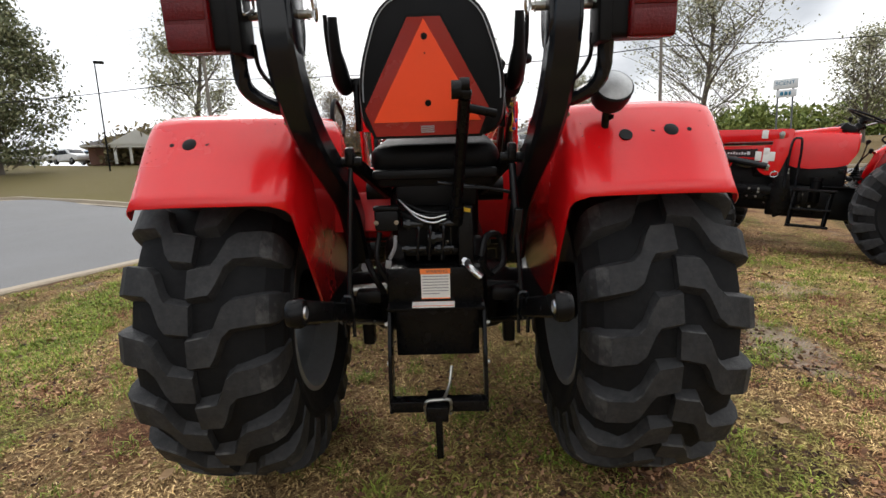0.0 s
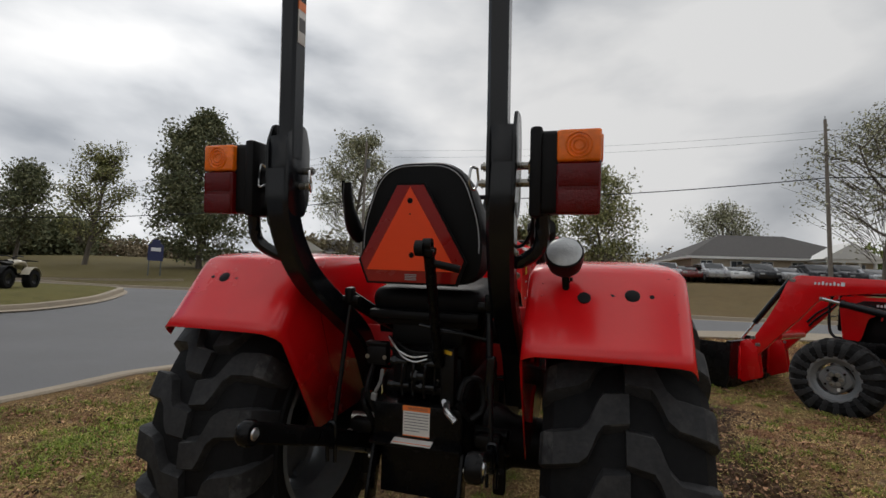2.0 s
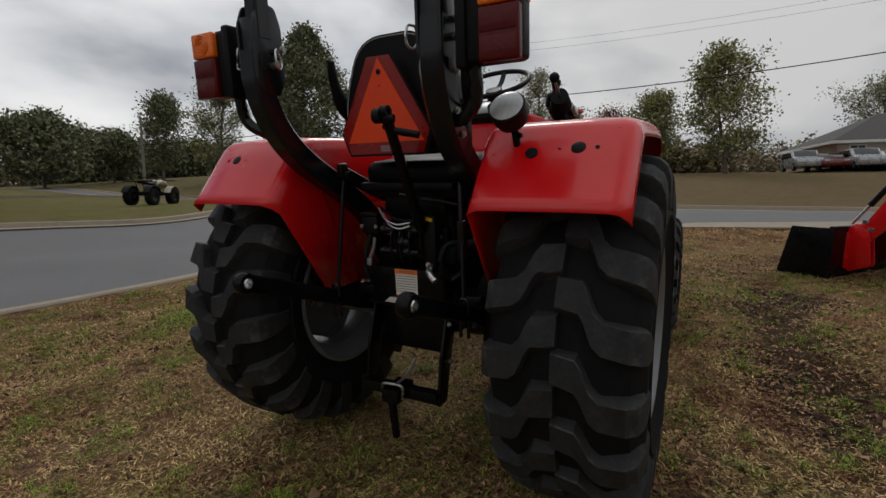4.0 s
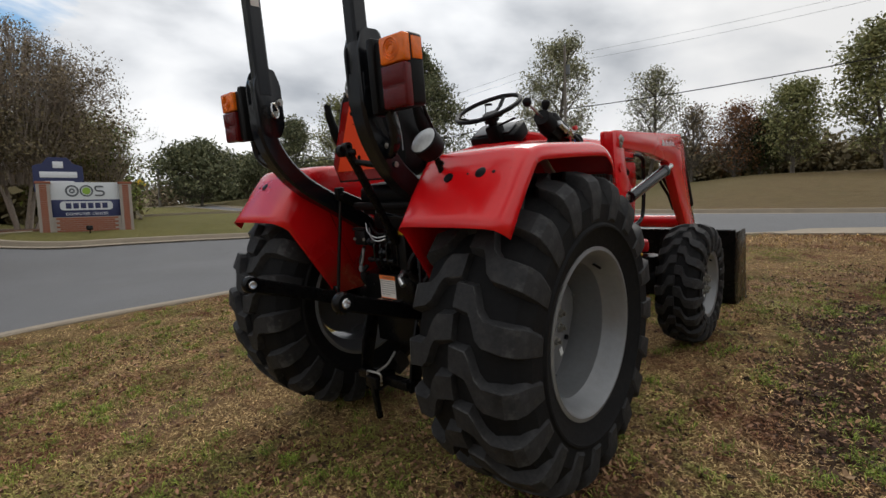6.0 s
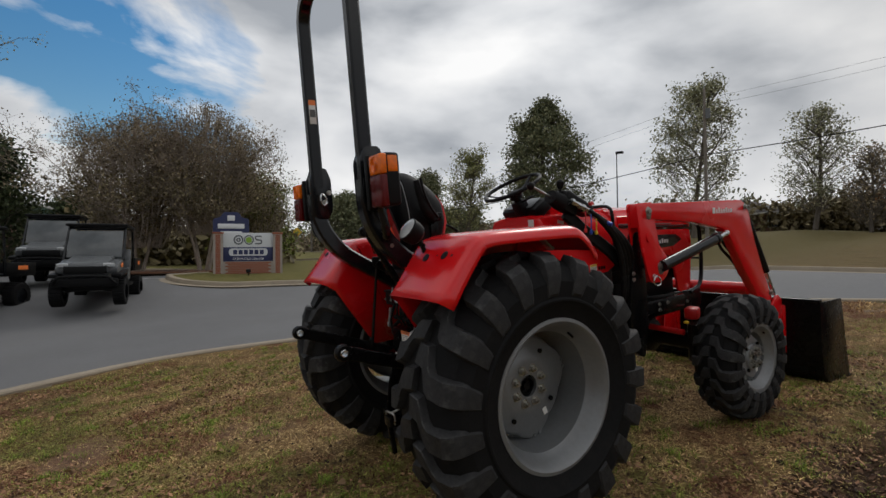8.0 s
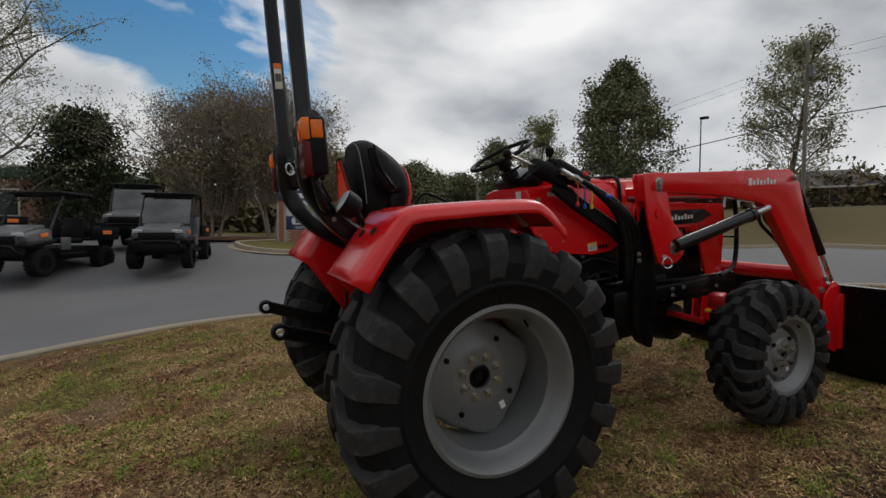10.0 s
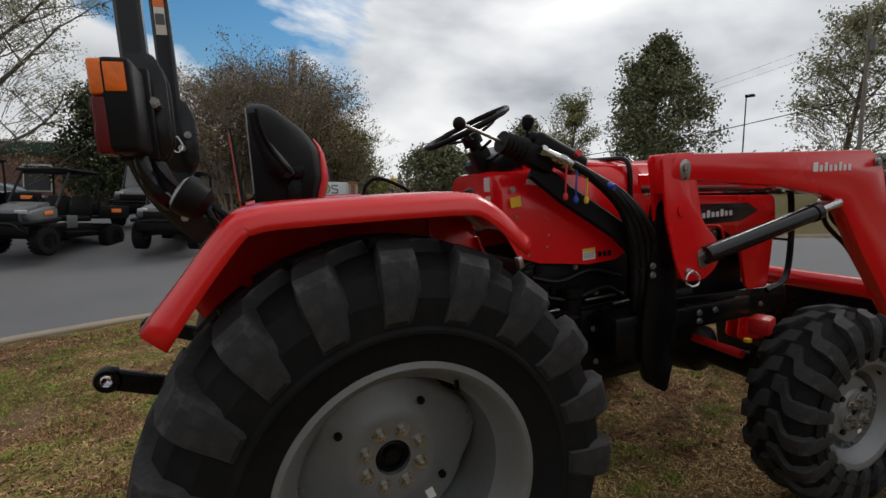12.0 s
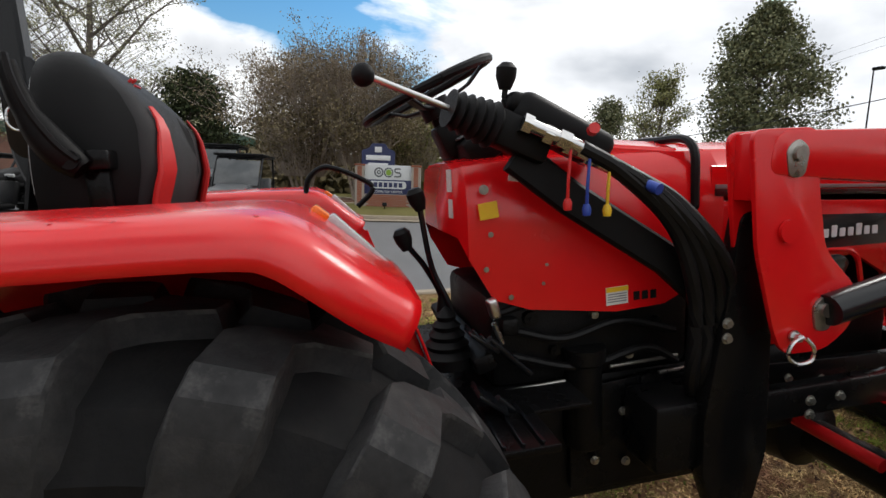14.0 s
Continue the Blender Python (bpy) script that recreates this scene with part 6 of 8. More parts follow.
        arm = part("loader_arm", bm, RED, T, "red bent loader arm with white maker's mark", sharp=30)
        bm = bm_new()
        for k, hgt in enumerate((0.044, 0.030, 0.042, 0.030, 0.030, 0.042, 0.030, 0.030)):
            w_ = 0.036 if k == 0 else 0.021
            y = 2.24 + 0.036 * k + (0.012 if k else 0)
            z = 1.372 - 0.015 * (y - 2.24)
            side_plate(bm, rounded([(y, z), (y + w_, z - 0.0015), (y + w_, z + hgt), (y, z + hgt)], 0.004, 2), s * 0.5175, 0.002, 0.0)
        part("maker_mark", bm, WHITE_INK, arm, "row of white blocks")
        for y, z in ((2.435, 1.21), (2.74, 1.40), (3.06, 0.56), (3.12, 0.64)):
            bm = bm_new()
            rod(bm, (s * 0.43, y, z), (s * 0.530, y, z), 0.019, 16)
            side_plate(bm, rounded([(y - 0.03, z - 0.02), (y + 0.03, z - 0.02), (y + 0.03, z + 0.02), (y - 0.03, z + 0.02)], 0.015), s * 0.520, 0.006, 0.001)
            part("pivot_pin", bm, ZINC, arm)
        # lift cylinder
        bm = bm_new()
        a, b = Vector((s * 0.480, 1.535, 1.040)), Vector((s * 0.480, 2.435, 1.21))
        off = Vector((s * 0.045, 0, 0))
        rod(bm, a + off, a.lerp(b, 0.80) + off, 0.040, 20)
        rod(bm, a.lerp(b, 0.77) + off, a.lerp(b, 0.81) + off, 0.045, 20)
        cyl = part("lift_cylinder", bm, BLACK_SATIN, T, "black hydraulic lift cylinder")
        bm = bm_new()
        rod(bm, a.lerp(b, 0.80) + off, b + off * 0.9, 0.020, 16)
        part("piston_rod", bm, STEEL, cyl, "chromed piston rod")
        # tilt cylinder on the outside of the bend
        bm = bm_new()
        a, b = Vector((s * 0.48, 2.775, 1.40)), Vector((s * 0.48, 3.26, 0.60))
        rod(bm, a, a.lerp(b, 0.72), 0.032, 18)
        cyl = part("tilt_cylinder", bm, BLACK_SATIN, T, "black hydraulic tilt cylinder")
        bm = bm_new()
        rod(bm, a.lerp(b, 0.72), b, 0.016, 14)
        part("piston_rod", bm, STEEL, cyl, "chromed piston rod")
        # quick hitch at the foot of the arm
        bm = bm_new()
        side_plate(bm, rounded([(3.07, 0.16), (3.28, 0.06), (3.335, 0.56), (3.25, 0.62), (3.13, 0.52)], 0.03), s * 0.44, 0.018, 0.003)
        side_plate(bm, rounded([(3.07, 0.16), (3.28, 0.06), (3.335, 0.56), (3.25, 0.62), (3.13, 0.52)], 0.03), s * 0.535, 0.018, 0.003)
        box(bm, 0.16, 0.03, 0.42, (s * 0.49, 3.315, 0.30), (-4, 0, 0), 0.006)
        part("quick_hitch", bm, RED, T, "red bucket quick hitch")
    bm = bm_new()
    rod(bm, (-0.45, 2.88, 0.70), (0.45, 2.88, 0.70), 0.055, 20)
    part("cross_tube", bm, RED, T, "red loader cross tube")
    bm = bm_new()
    tube(bm, [(0.45, 2.50, 1.22), (0.41, 2.58, 1.12), (0.42, 2.72, 1.00), (0.43, 2.82, 0.87)], 0.012, 8)
    tube(bm, [(0.45, 2.46, 1.23), (0.40, 2.54, 1.10), (0.42, 2.70, 0.95), (0.43, 2.80, 0.82)], 0.012, 8)
    part("hydraulic_hose", bm, HOSE, T)
    bm = bm_new()
    prof = [(3.345, 0.555), (3.335, 0.15), (3.37, -0.07), (3.47, -0.165), (3.90, -0.195)]
    inner = [(3.90, -0.180), (3.480, -0.148), (3.387, -0.06), (3.353, 0.15), (3.362, 0.555)]
    side_plate(bm, prof + inner, 0.0, 1.64, 0.0)
    for s in (1, -1):
        side_plate(bm, rounded([(3.345, 0.555), (3.335, 0.15), (3.37, -0.075), (3.47, -0.17), (3.915, -0.20), (3.79, 0.53)], 0.015), s * 0.823, 0.012, 0.002)
    box(bm, 1.65, 0.06, 0.03, (0, 3.372, 0.56), (0, 0, 0), 0.006)
    box(bm, 1.66, 0.10, 0.016, (0, 3.91, -0.192), (-4, 0, 0), 0.003)
    part("bucket", bm, BLACK, T, "black steel loader bucket resting on the grass", sharp=30)
    # settle the assemblies along the machine
    rear = {"gearbox": -0.03, "pto_shield": -0.045, "tow_frame": -0.045, "lower_link": 0.0, "lift_rod": 0.0, "lift_arm": 0.0, "rocker_shaft": -0.01, "stabiliser": -0.045,
            "top_link": -0.03, "trailer_socket": -0.035, "valve_bank": -0.035, "hydraulic_column": -0.04, "coupler": -0.045, "hose": -0.035, "axle_bracket": -0.04,
            "seat_platform": 0.0, "platform_plate": 0.0}
    shift = {"roll_hoop": (-0.14, 0.0), "hinge_bracket": (-0.11, 0.0), "tail_lamp": (-0.045, 0.0), "loader_mast": (-0.07, 0.03), "front_wheel": (-0.045, 0.0), "front_axle": (0.030, 0.0), "steering_ram": (0.030, 0.0),
             "yellow_plug": (0.030, 0.0), "grille": (-0.05, 0.03), "grille_guard": (-0.05, 0.03), "bonnet": (-0.02, 0.035), "bonnet_side": (-0.05, 0.035), "cowl_top": (0.0, 0.03),
             "instrument_panel": (0.0, 0.03), "steering_wheel": (-0.005, 0.03), "loader_valve": (-0.01, 0.025), "engine": (0.0, 0.02), "frame_rail": (0.0, 0.01), "front_bolster": (0.0, 0.0),
             "floor_plate": (0.06, 0.02), "pedal": (0.03, 0.0), "bucket": (-0.09, 0.0), "quick_hitch": (-0.075, 0.0), "seat": (-0.03, 0.0)}
    for o in T.children:
        kind_ = o.name.split(".")[0]
        if kind_ in rear:
            o.location.y += 0.09
            o.location.z += rear[kind_]
        elif kind_ in shift:
            o.location.y += shift[kind_][0]
            o.location.z += shift[kind_][1]
    return T


tractor = build_tractor()
tractor.matrix_world = pose(0, 0, 0, 5.08, 0.9, 0)   # nose uphill


# ---------------------------------------------------------------- second tractor
other = copy_thing(tractor, pose(5.44, 3.66, -0.108, 5.0, 0.0, 54.5))
tagged(other, "second red tractor with loader parked on muddy grass", "tractor")
for o in other.children:      # a longer wheelbase than the first
    if o.name.split(".")[0] in ("front_wheel", "front_axle", "steering_ram"):
        o.location.y += 0.20
bm = bm_new()
box(bm, 0.14, 0.42, 0.03, (-0.56, 1.03, 0.78), (0, 0, 0), 0.006)
step_ladder = part("step_ladder", bm, BLACK, other, "black two-rung mounting step")
for dy in (0.0, 0.34):
    bm = bm_new()
    sweep(bm, [(-0.56, 0.86 + dy, 0.78), (-0.60, 0.90 + dy, 0.34)], rect_section(0.03, 0.05, 0.005))
    part("side_bar", bm, BLACK, step_ladder)
for zz in (0.36, 0.56):
    bm = bm_new()
    box(bm, 0.13, 0.40, 0.025, (-0.60, 1.05, zz), (0, 0, 0), 0.006)
    part("rung", bm, BLACK, step_ladder)
bm = bm_new()
tube(bm, [(-0.50, 1.22, 0.80), (-0.51, 1.22, 1.30), (-0.51, 1.26, 1.38), (-0.51, 1.32, 1.30), (-0.50, 1.33, 0.80)], 0.014, 8)
part("grab_rail", bm, BLACK_SATIN, other, "black grab rail")
for yy, zz, hh in ((1.74, 1.36, 0.10), (1.70, 1.16, 0.08), (1.70, 1.07, 0.10), (1.78, 1.10, 0.11), (1.64, 1.10, 0.11)):
    bm = bm_new()
    box(bm, 0.003, 0.065, hh, (-0.5195, yy - 0.14, zz + 0.06), (0, 0, 0), 0.001)
    part("warning_label", bm, STICKER, other, "white warning label")


# ---------------------------------------------------------------- trees
def leaf_cloud(name, centres, spread, count, size, material, parent, seed, squash=0.8, label=""):
    """Many small leaf quads scattered round the given twig ends."""
    rng = np.random.default_rng(seed)
    c = np.array([tuple(p) for p in centres])
    pick = rng.integers(0, len(c), count)
    pos = c[pick] + rng.normal(0, 1, (count, 3)) * spread * np.array([1, 1, squash])
    u = rng.normal(0, 1, (count, 3))
    u /= np.linalg.norm(u, axis=1, keepdims=True)
    v = rng.normal(0, 1, (count, 3))
    v -= (v * u).sum(1, keepdims=True) * u
    v /= np.linalg.norm(v, axis=1, keepdims=True)
    s = size * rng.uniform(0.5, 1.3, (count, 1))
    a, b = u * s, v * s * 0.6
    verts = np.stack([pos - a, pos + b * 0.9, pos + a, pos - b], 1).reshape(-1, 3)
    me = bpy.data.meshes.new(name)
    me.from_pydata(verts.tolist(), [], np.arange(count * 4).reshape(-1, 4).tolist())
    me.materials.append(material)
    ob = new(name, me)
    ob.parent = parent
    ob["kind"] = "stuff"
    if label:
        ob["label"] = label
    return ob


def tree(at, tall, crown_w, crown_low, leaf, label, seed, leaves=5000, leaf_size=0.16, bark=BARK, stems=1, category="tree", spread=0.45, group="", vase=0.0, sparse=1.0, twig=0.016, fill=260, skirt=None):
    """Trunk and forking limbs as one tapered mesh, leaves gathered round the twigs."""
    rnd = random.Random(seed)
    x, y = at
    z = float(height(np.array(float(x)), np.array(float(y))))
    T = thing("tree", label, category, (x, y, z - 0.1), 0, group)
    bm = bm_new()
    ends = []

    def limb(p, d, length, r, depth):
        pts, rad = [p], [r]
        n = 4
        q, dd = p.copy(), d.copy()
        for i in range(n):
            dd = (dd + Vector((rnd.uniform(-1, 1), rnd.uniform(-1, 1), rnd.uniform(-0.3, 0.7))) * 0.16).normalized()
            q = q + dd * (length / n)
            pts.append(q.copy())
            rad.append(r * (1 - 0.62 * (i + 1) / n))
        seg = 7 if depth == 0 else (5 if depth == 1 else 3)
        sweep(bm, pts, disc_section(1.0, seg), up=Vector((0.3, 1, 0.1)), cap=False, scale=rad)
        if depth >= 4:
            ends.append(pts[-1])
            ends.append(pts[-2])
            return
        kids = {0: 9, 1: 5, 2: 3, 3: 3}[depth]
        for k in range(kids):
            t = 0.35 + 0.65 * (k + rnd.random()) / kids if depth else 0.0 + (k + rnd.random()) / kids
            if depth == 0:
                t = crown_low / tall + (1 - crown_low / tall) * t * 0.92
            i = min(int(t * n), n - 1)
            base_ = pts[i].lerp(pts[i + 1], t * n - i)
            a = rnd.uniform(0, 2 * math.pi) if depth else 2.4 * k + rnd.uniform(-0.4, 0.4)
            out_ = Vector((math.cos(a), math.sin(a), 0))
            lift = rnd.uniform(0.05, 0.45) + 0.6 * t if depth == 0 else rnd.uniform(-0.1, 0.7)
            nd = (dd * 0.35 + out_ + Vector((0, 0, lift))).normalized()
            if depth == 0:
                f = (t * tall - crown_low) / max(tall - crown_low, 0.1)
                ln = crown_w * 0.5 * (0.62 + 0.5 * math.sin(math.pi * min(max(f, 0.0), 1.0) ** 0.6) - 0.25 * max(f, 0.0)) * rnd.uniform(0.75, 1.1)
            else:
                ln = length * rnd.uniform(0.45, 0.68)
            limb(base_, nd, ln, max(r * (0.42 if depth == 0 else 0.5), twig), depth + 1)
        if depth == 0 or depth == 1:
            ends.append(pts[-1])

    if stems == 1:
        limb(Vector((0, 0, 0)), Vector((0, 0, 1)), tall * 0.93, 0.016 * tall + 0.05, 0)
    else:
        for k in range(stems):
            a = 2 * math.pi * k / stems + rnd.uniform(-0.3, 0.3)
            d = Vector((math.cos(a) * vase, math.sin(a) * vase, 1)).normalized()
            limb(Vector((0.25 * math.cos(a), 0.25 * math.sin(a), 0)), d, tall * rnd.uniform(0.8, 0.95), 0.075, 0)
    # bring the crown to its true spread and height
    reach = sorted(math.hypot(p.x, p.y) for p in ends)[int(len(ends) * 0.93)] + spread
    wide, high = crown_w * 0.5 / reach, (tall - spread * 0.8) / max(p.z for p in ends)
    for v in bm.verts:
        f = min(max(v.co.z / (0.3 * tall), 0.0), 1.0)
        v.co = Vector((v.co.x * (1 + (wide - 1) * f), v.co.y * (1 + (wide - 1) * f), v.co.z * high))
    ends = [Vector((p.x * wide, p.y * wide, p.z * high)) for p in ends]
    # side twigs all through the crown, with lobes in its outline
    top, low = tall - spread * 0.8, crown_low
    lobes = [(rnd.uniform(0, 6.28), rnd.uniform(0.05, 0.16), rnd.uniform(0.6, 1.0)) for _ in range(5)]
    for _ in range(fill):
        f, q = rnd.random(), rnd.uniform(0, 6.28)
        swell = 1 + sum(k * math.cos(2.0 * (q - p) + 5 * f * m) for p, k, m in lobes)
        if stems > 1:
            prof = math.sqrt(max(math.sin(math.pi * min(0.12 + 0.9 * f, 1.0)), 0.0)) * (0.45 + 0.75 * f)
        else:
            prof = math.sin(math.pi * (0.10 + 0.88 * f) ** 0.82) ** 0.75
        rad = crown_w * 0.5 * prof * min(swell, 1.2) * math.sqrt(rnd.uniform(0.25, 1.0))
        p = Vector((rad * math.cos(q), rad * math.sin(q), low + (top - low) * (0.02 + 0.98 * f)))
        foot = Vector((p.x * 0.35, p.y * 0.35, max(p.z - 0.35 * p.xy.length - 0.4, low * 0.7)))
        if stems > 1:
            foot = Vector((p.x * 0.66, p.y * 0.66, max(p.z - 1.7, low * 0.7)))
        mid_ = foot.lerp(p, 0.55) + Vector((rnd.uniform(-0.2, 0.2), rnd.uniform(-0.2, 0.2), 0.12))
        sweep(bm, [foot, mid_, p], disc_section(1.0, 3), up=Vector((0.3, 1, 0.1)), cap=False, scale=[twig * 1.6, twig * 1.1, twig * 0.6])
        ends.append(p)
        ends.append(mid_.lerp(p, 0.5))
    part("trunk", bm, bark, T)
    leaf_cloud("crown", ends, spread, int(leaves * sparse), leaf_size, leaf, T, seed + 1)
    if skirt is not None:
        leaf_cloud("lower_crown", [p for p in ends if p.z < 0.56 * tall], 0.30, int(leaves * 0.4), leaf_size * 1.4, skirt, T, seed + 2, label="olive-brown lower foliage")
    return T


EYE0 = (1.8, -1.6)


def polar(az, d):
    """A place d metres from the middle of the walk, az degrees to the left of straight ahead."""
    return (EYE0[0] - d * math.sin(radians(az)), EYE0[1] + d * math.cos(radians(az)))


def tall_tree(az, d, top, crown_w, crown_low, leaf, label, seed, leaves, leaf_size, **kw):
    """A tree whose top reaches the level given, whatever the ground it stands on."""
    at = polar(az, d)
    return tree(at, top - float(height(np.array(at[0]), np.array(at[1]))) + 0.1, crown_w, crown_low, leaf, label, seed, leaves, leaf_size, **kw)


tall_tree(44.2, 55, 18.8, 10.3, 0.9, LEAF_OAK, "tall dark green oak across the road", 21, 30000, 0.17, spread=0.42, fill=480)
tall_tree(28.9, 50, 16.9, 8.6, 2.6, LEAF_PALE, "thin-leaved pale tree behind the pole", 22, 9500, 0.13, spread=0.35)
tall_tree(18.8, 55, 14.9, 6, 2.2, LEAF_PALE, "sparse pale tree beyond the road", 23, 5200, 0.12, spread=0.3)
tall_tree(53.8, 58, 14.6, 6.3, 2.5, LEAF_SPRING, "slim tree with pale spring leaves", 24, 7500, 0.13, spread=0.35)
tall_tree(58.6, 66, 13.4, 4.9, 2.0, LEAF_OAK, "narrow dark green tree beyond the road", 25, 8000, 0.16)
tall_tree(62.6, 72, 9.6, 7, 1.2, LEAF_OAK, "rounded dark green tree beyond the road", 26, 8000, 0.19)
tall_tree(68, 62, 9.7, 10, 1.2, LEAF_OAK, "broad green tree beyond the road", 27, 12000, 0.2)
tall_tree(-0.6, 48, 13.4, 7, 1.8, LEAF_SPRING, "yellow-green spreading tree across the road", 28, 10000, 0.14)
tall_tree(-12.9, 64, 12.8, 8.4, 3.0, LEAF_PALE, "bare-topped tree behind the house roof", 29, 5000, 0.13)
tall_tree(-24.8, 45, 15.5, 10.5, 3.0, LEAF_PALE, "large nearly bare spreading tree", 30, 7000, 0.11, spread=0.35)
tall_tree(-38.2, 50, 10.7, 5.6, 2.0, LEAF_PALE, "sparse pale tree beside the sign", 31, 4200, 0.12)
tall_tree(-47, 34, 10, 5.9, 2.0, LEAF_RUST, "rust-brown autumn tree beyond the road", 32, 7000, 0.13)
tall_tree(6.2, 52, 11.2, 5, 1.6, LEAF_SPRING, "pale green tree across the road", 33, 8500, 0.13)
tall_tree(8.8, 56, 8.8, 5, 1.0, LEAF_DARK, "dense evergreen tree across the road", 34, 9000, 0.16)
tall_tree(11, 54, 10.4, 5.2, 0.8, LEAF_RUST, "small rust-coloured tree near the house", 35, 4600, 0.11)
tall_tree(14.8, 54, 10.6, 5, 0.9, LEAF_BROWN, "small brown bare tree near the house", 36, 3200, 0.11)
# crape myrtles by the sign and the trees behind the parked vehicles
for k, (az, d, tp, w) in enumerate(((82.8, 23.8, 8.5, 6.8), (89.2, 25.0, 8.0, 7.2), (78.3, 28, 6.3, 4.8))):
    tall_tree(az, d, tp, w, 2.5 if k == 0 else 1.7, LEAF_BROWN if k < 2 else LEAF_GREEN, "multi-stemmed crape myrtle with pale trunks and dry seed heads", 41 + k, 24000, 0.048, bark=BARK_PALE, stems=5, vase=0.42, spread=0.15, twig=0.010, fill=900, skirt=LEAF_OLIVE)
tall_tree(77.5, 34, 5.4, 5.3, 0.8, LEAF_GREEN, "leafy green tree behind the sign", 45, 9000, 0.10)
tall_tree(100.5, 31, 7.4, 4.2, 0.6, LEAF_DARK, "dense dark holly tree behind the lot", 46, 16000, 0.11)
tall_tree(109.5, 29, 13.5, 10.8, 2.0, LEAF_PALE, "large thin-leaved tree above the car park", 47, 20000, 0.06, spread=0.2, twig=0.009)
tall_tree(120, 33, 12, 9.6, 2.2, LEAF_SPRING, "large thin-leaved tree above the car park", 48, 16000, 0.065, spread=0.2, twig=0.009)
tall_tree(94.3, 44, 6.3, 6.4, 0.8, LEAF_DARK, "dark evergreen behind the parked vehicles", 49, 9000, 0.15)


def woods(name, az0, az1, d, tall, material, seed, label, count=9000, deep=14):
    """A far belt of undergrowth and trees."""
    rng = random.Random(seed)
    pts = []
    for _ in range(620):
        az = rng.uniform(az0, az1)
        dd = d + rng.uniform(0, deep)
        x, y = polar(az, dd)
        g = float(height(np.array(x), np.array(y)))
        top = (tall - 1.0 - g) * (0.62 + 0.38 * noise.noise(Vector((az * 0.35, seed, 0)))) * rng.uniform(0.6, 1.05)
        for k in range(3):
            pts.append((x, y, g + top * rng.uniform(0.05, 1.0)))
    root = thing(name, label, "woods", (0, 0, 0), kind="stuff")
    leaf_cloud("foliage", pts, 0.75, int(count * 1.7), 0.33, material, root, seed)
    return root


woods("far_woods", 45.2, 81.3, 88, 10, LEAF_BROWN, 61, "far belt of brown and green undergrowth")
woods("far_woods", 40.9, 84.5, 100, 12, LEAF_OAK, 62, "far belt of dark green trees", 10000)
woods("far_woods", -49.4, -15.8, 70, 11.5, LEAF_GREEN, 63, "belt of yellow-green trees beyond the road", 12000)
woods("far_woods", -9.4, 34.4, 78, 12, LEAF_BROWN, 64, "far belt of bare brown trees", 10000)
woods("far_woods", -0.8, 36.0, 62, 9.5, LEAF_OLIVE, 69, "low belt of olive-brown undergrowth behind the small trees", 16000, 6)
woods("far_woods", 52.5, 68.5, 84, 15, LEAF_OAK, 72, "belt of dark green trees beyond the island", 14000)
woods("far_woods", -11.5, 34.4, 90, 13.5, LEAF_OAK, 65, "far belt of green trees", 9000)
woods("far_woods", 80.3, 119.7, 52, 6, LEAF_DARK, 66, "dark hedge behind the car park", 24000, 8)
woods("undergrowth", 75.8, 97.5, 36, 5.4, LEAF_OLIVE, 70, "olive-brown thicket behind the crape myrtles", 15000, 6)
woods("far_woods", 119.7, 257.7, 70, 10, LEAF_OAK, 67, "trees behind the lot", 9000)
woods("far_woods", -114.4, -49.4, 60, 11, LEAF_SPRING, 68, "trees along the road", 9000)


# ---------------------------------------------------------------- poles and cables
def ground_at(x, y):
    return float(height(np.array(float(x)), np.array(float(y))))


def utility_pole(at, tall, label, box_=True):
    x, y = at
    T = thing("utility_pole", label, "utility pole", (x, y, ground_at(x, y)), 0, "poles along the road")
    bm = bm_new()
    rod(bm, (0, 0, -0.5), (0, 0, tall), 0.15, 12, 0.10)
    part("pole", bm, WOOD_POLE, T)
    if box_:
        bm = bm_new()
        rod(bm, (0.28, 0, tall * 0.80), (0.28, 0, tall * 0.80 + 0.8), 0.18, 14)
        part("transformer", bm, GREY_PANEL, T, "grey transformer can")
    bm = bm_new()
    rod(bm, (0, 0, tall), (0, 0, tall + 0.25), 0.035)
    part("insulator", bm, PIPING, T)
    return T


POLES = [(polar(60.3, 55), 8.8), (polar(27.6, 44), 14.6), (polar(-20.9, 42), 14.3), (polar(-56, 60), 14.5)]   # place, level of the top
for k, (p, h_) in enumerate(POLES):
    utility_pole(p, h_ - ground_at(*p), "tall weathered wooden utility pole beside the road", k == 1)


def cable(points, sag, r=0.03):
    bm = bm_new()
    pts = []
    for a, b in zip(points, points[1:]):
        a, b = Vector(a), Vector(b)
        for i in range(12):
            t = i / 12
            p = a.lerp(b, t)
            p.z -= sag * 4 * t * (1 - t)
            pts.append(p)
    pts.append(Vector(points[-1]))
    sweep(bm, pts, disc_section(r, 6))
    return tagged(finish("cable", bm, WIRE), "black overhead cable strung between the poles", "cable", "overhead cables")


for levels, sag, r in (((6.2, 9.3, 10.1, 10.0), 0.55, 0.035), ((7.9, 13.2, 13.0, 13.0), 0.5, 0.008), ((8.3, 13.8, 13.5, 13.4), 0.5, 0.008)):
    cable([(p[0], p[1], min(z, h_)) for (p, h_), z in zip(POLES, levels)], sag, r)


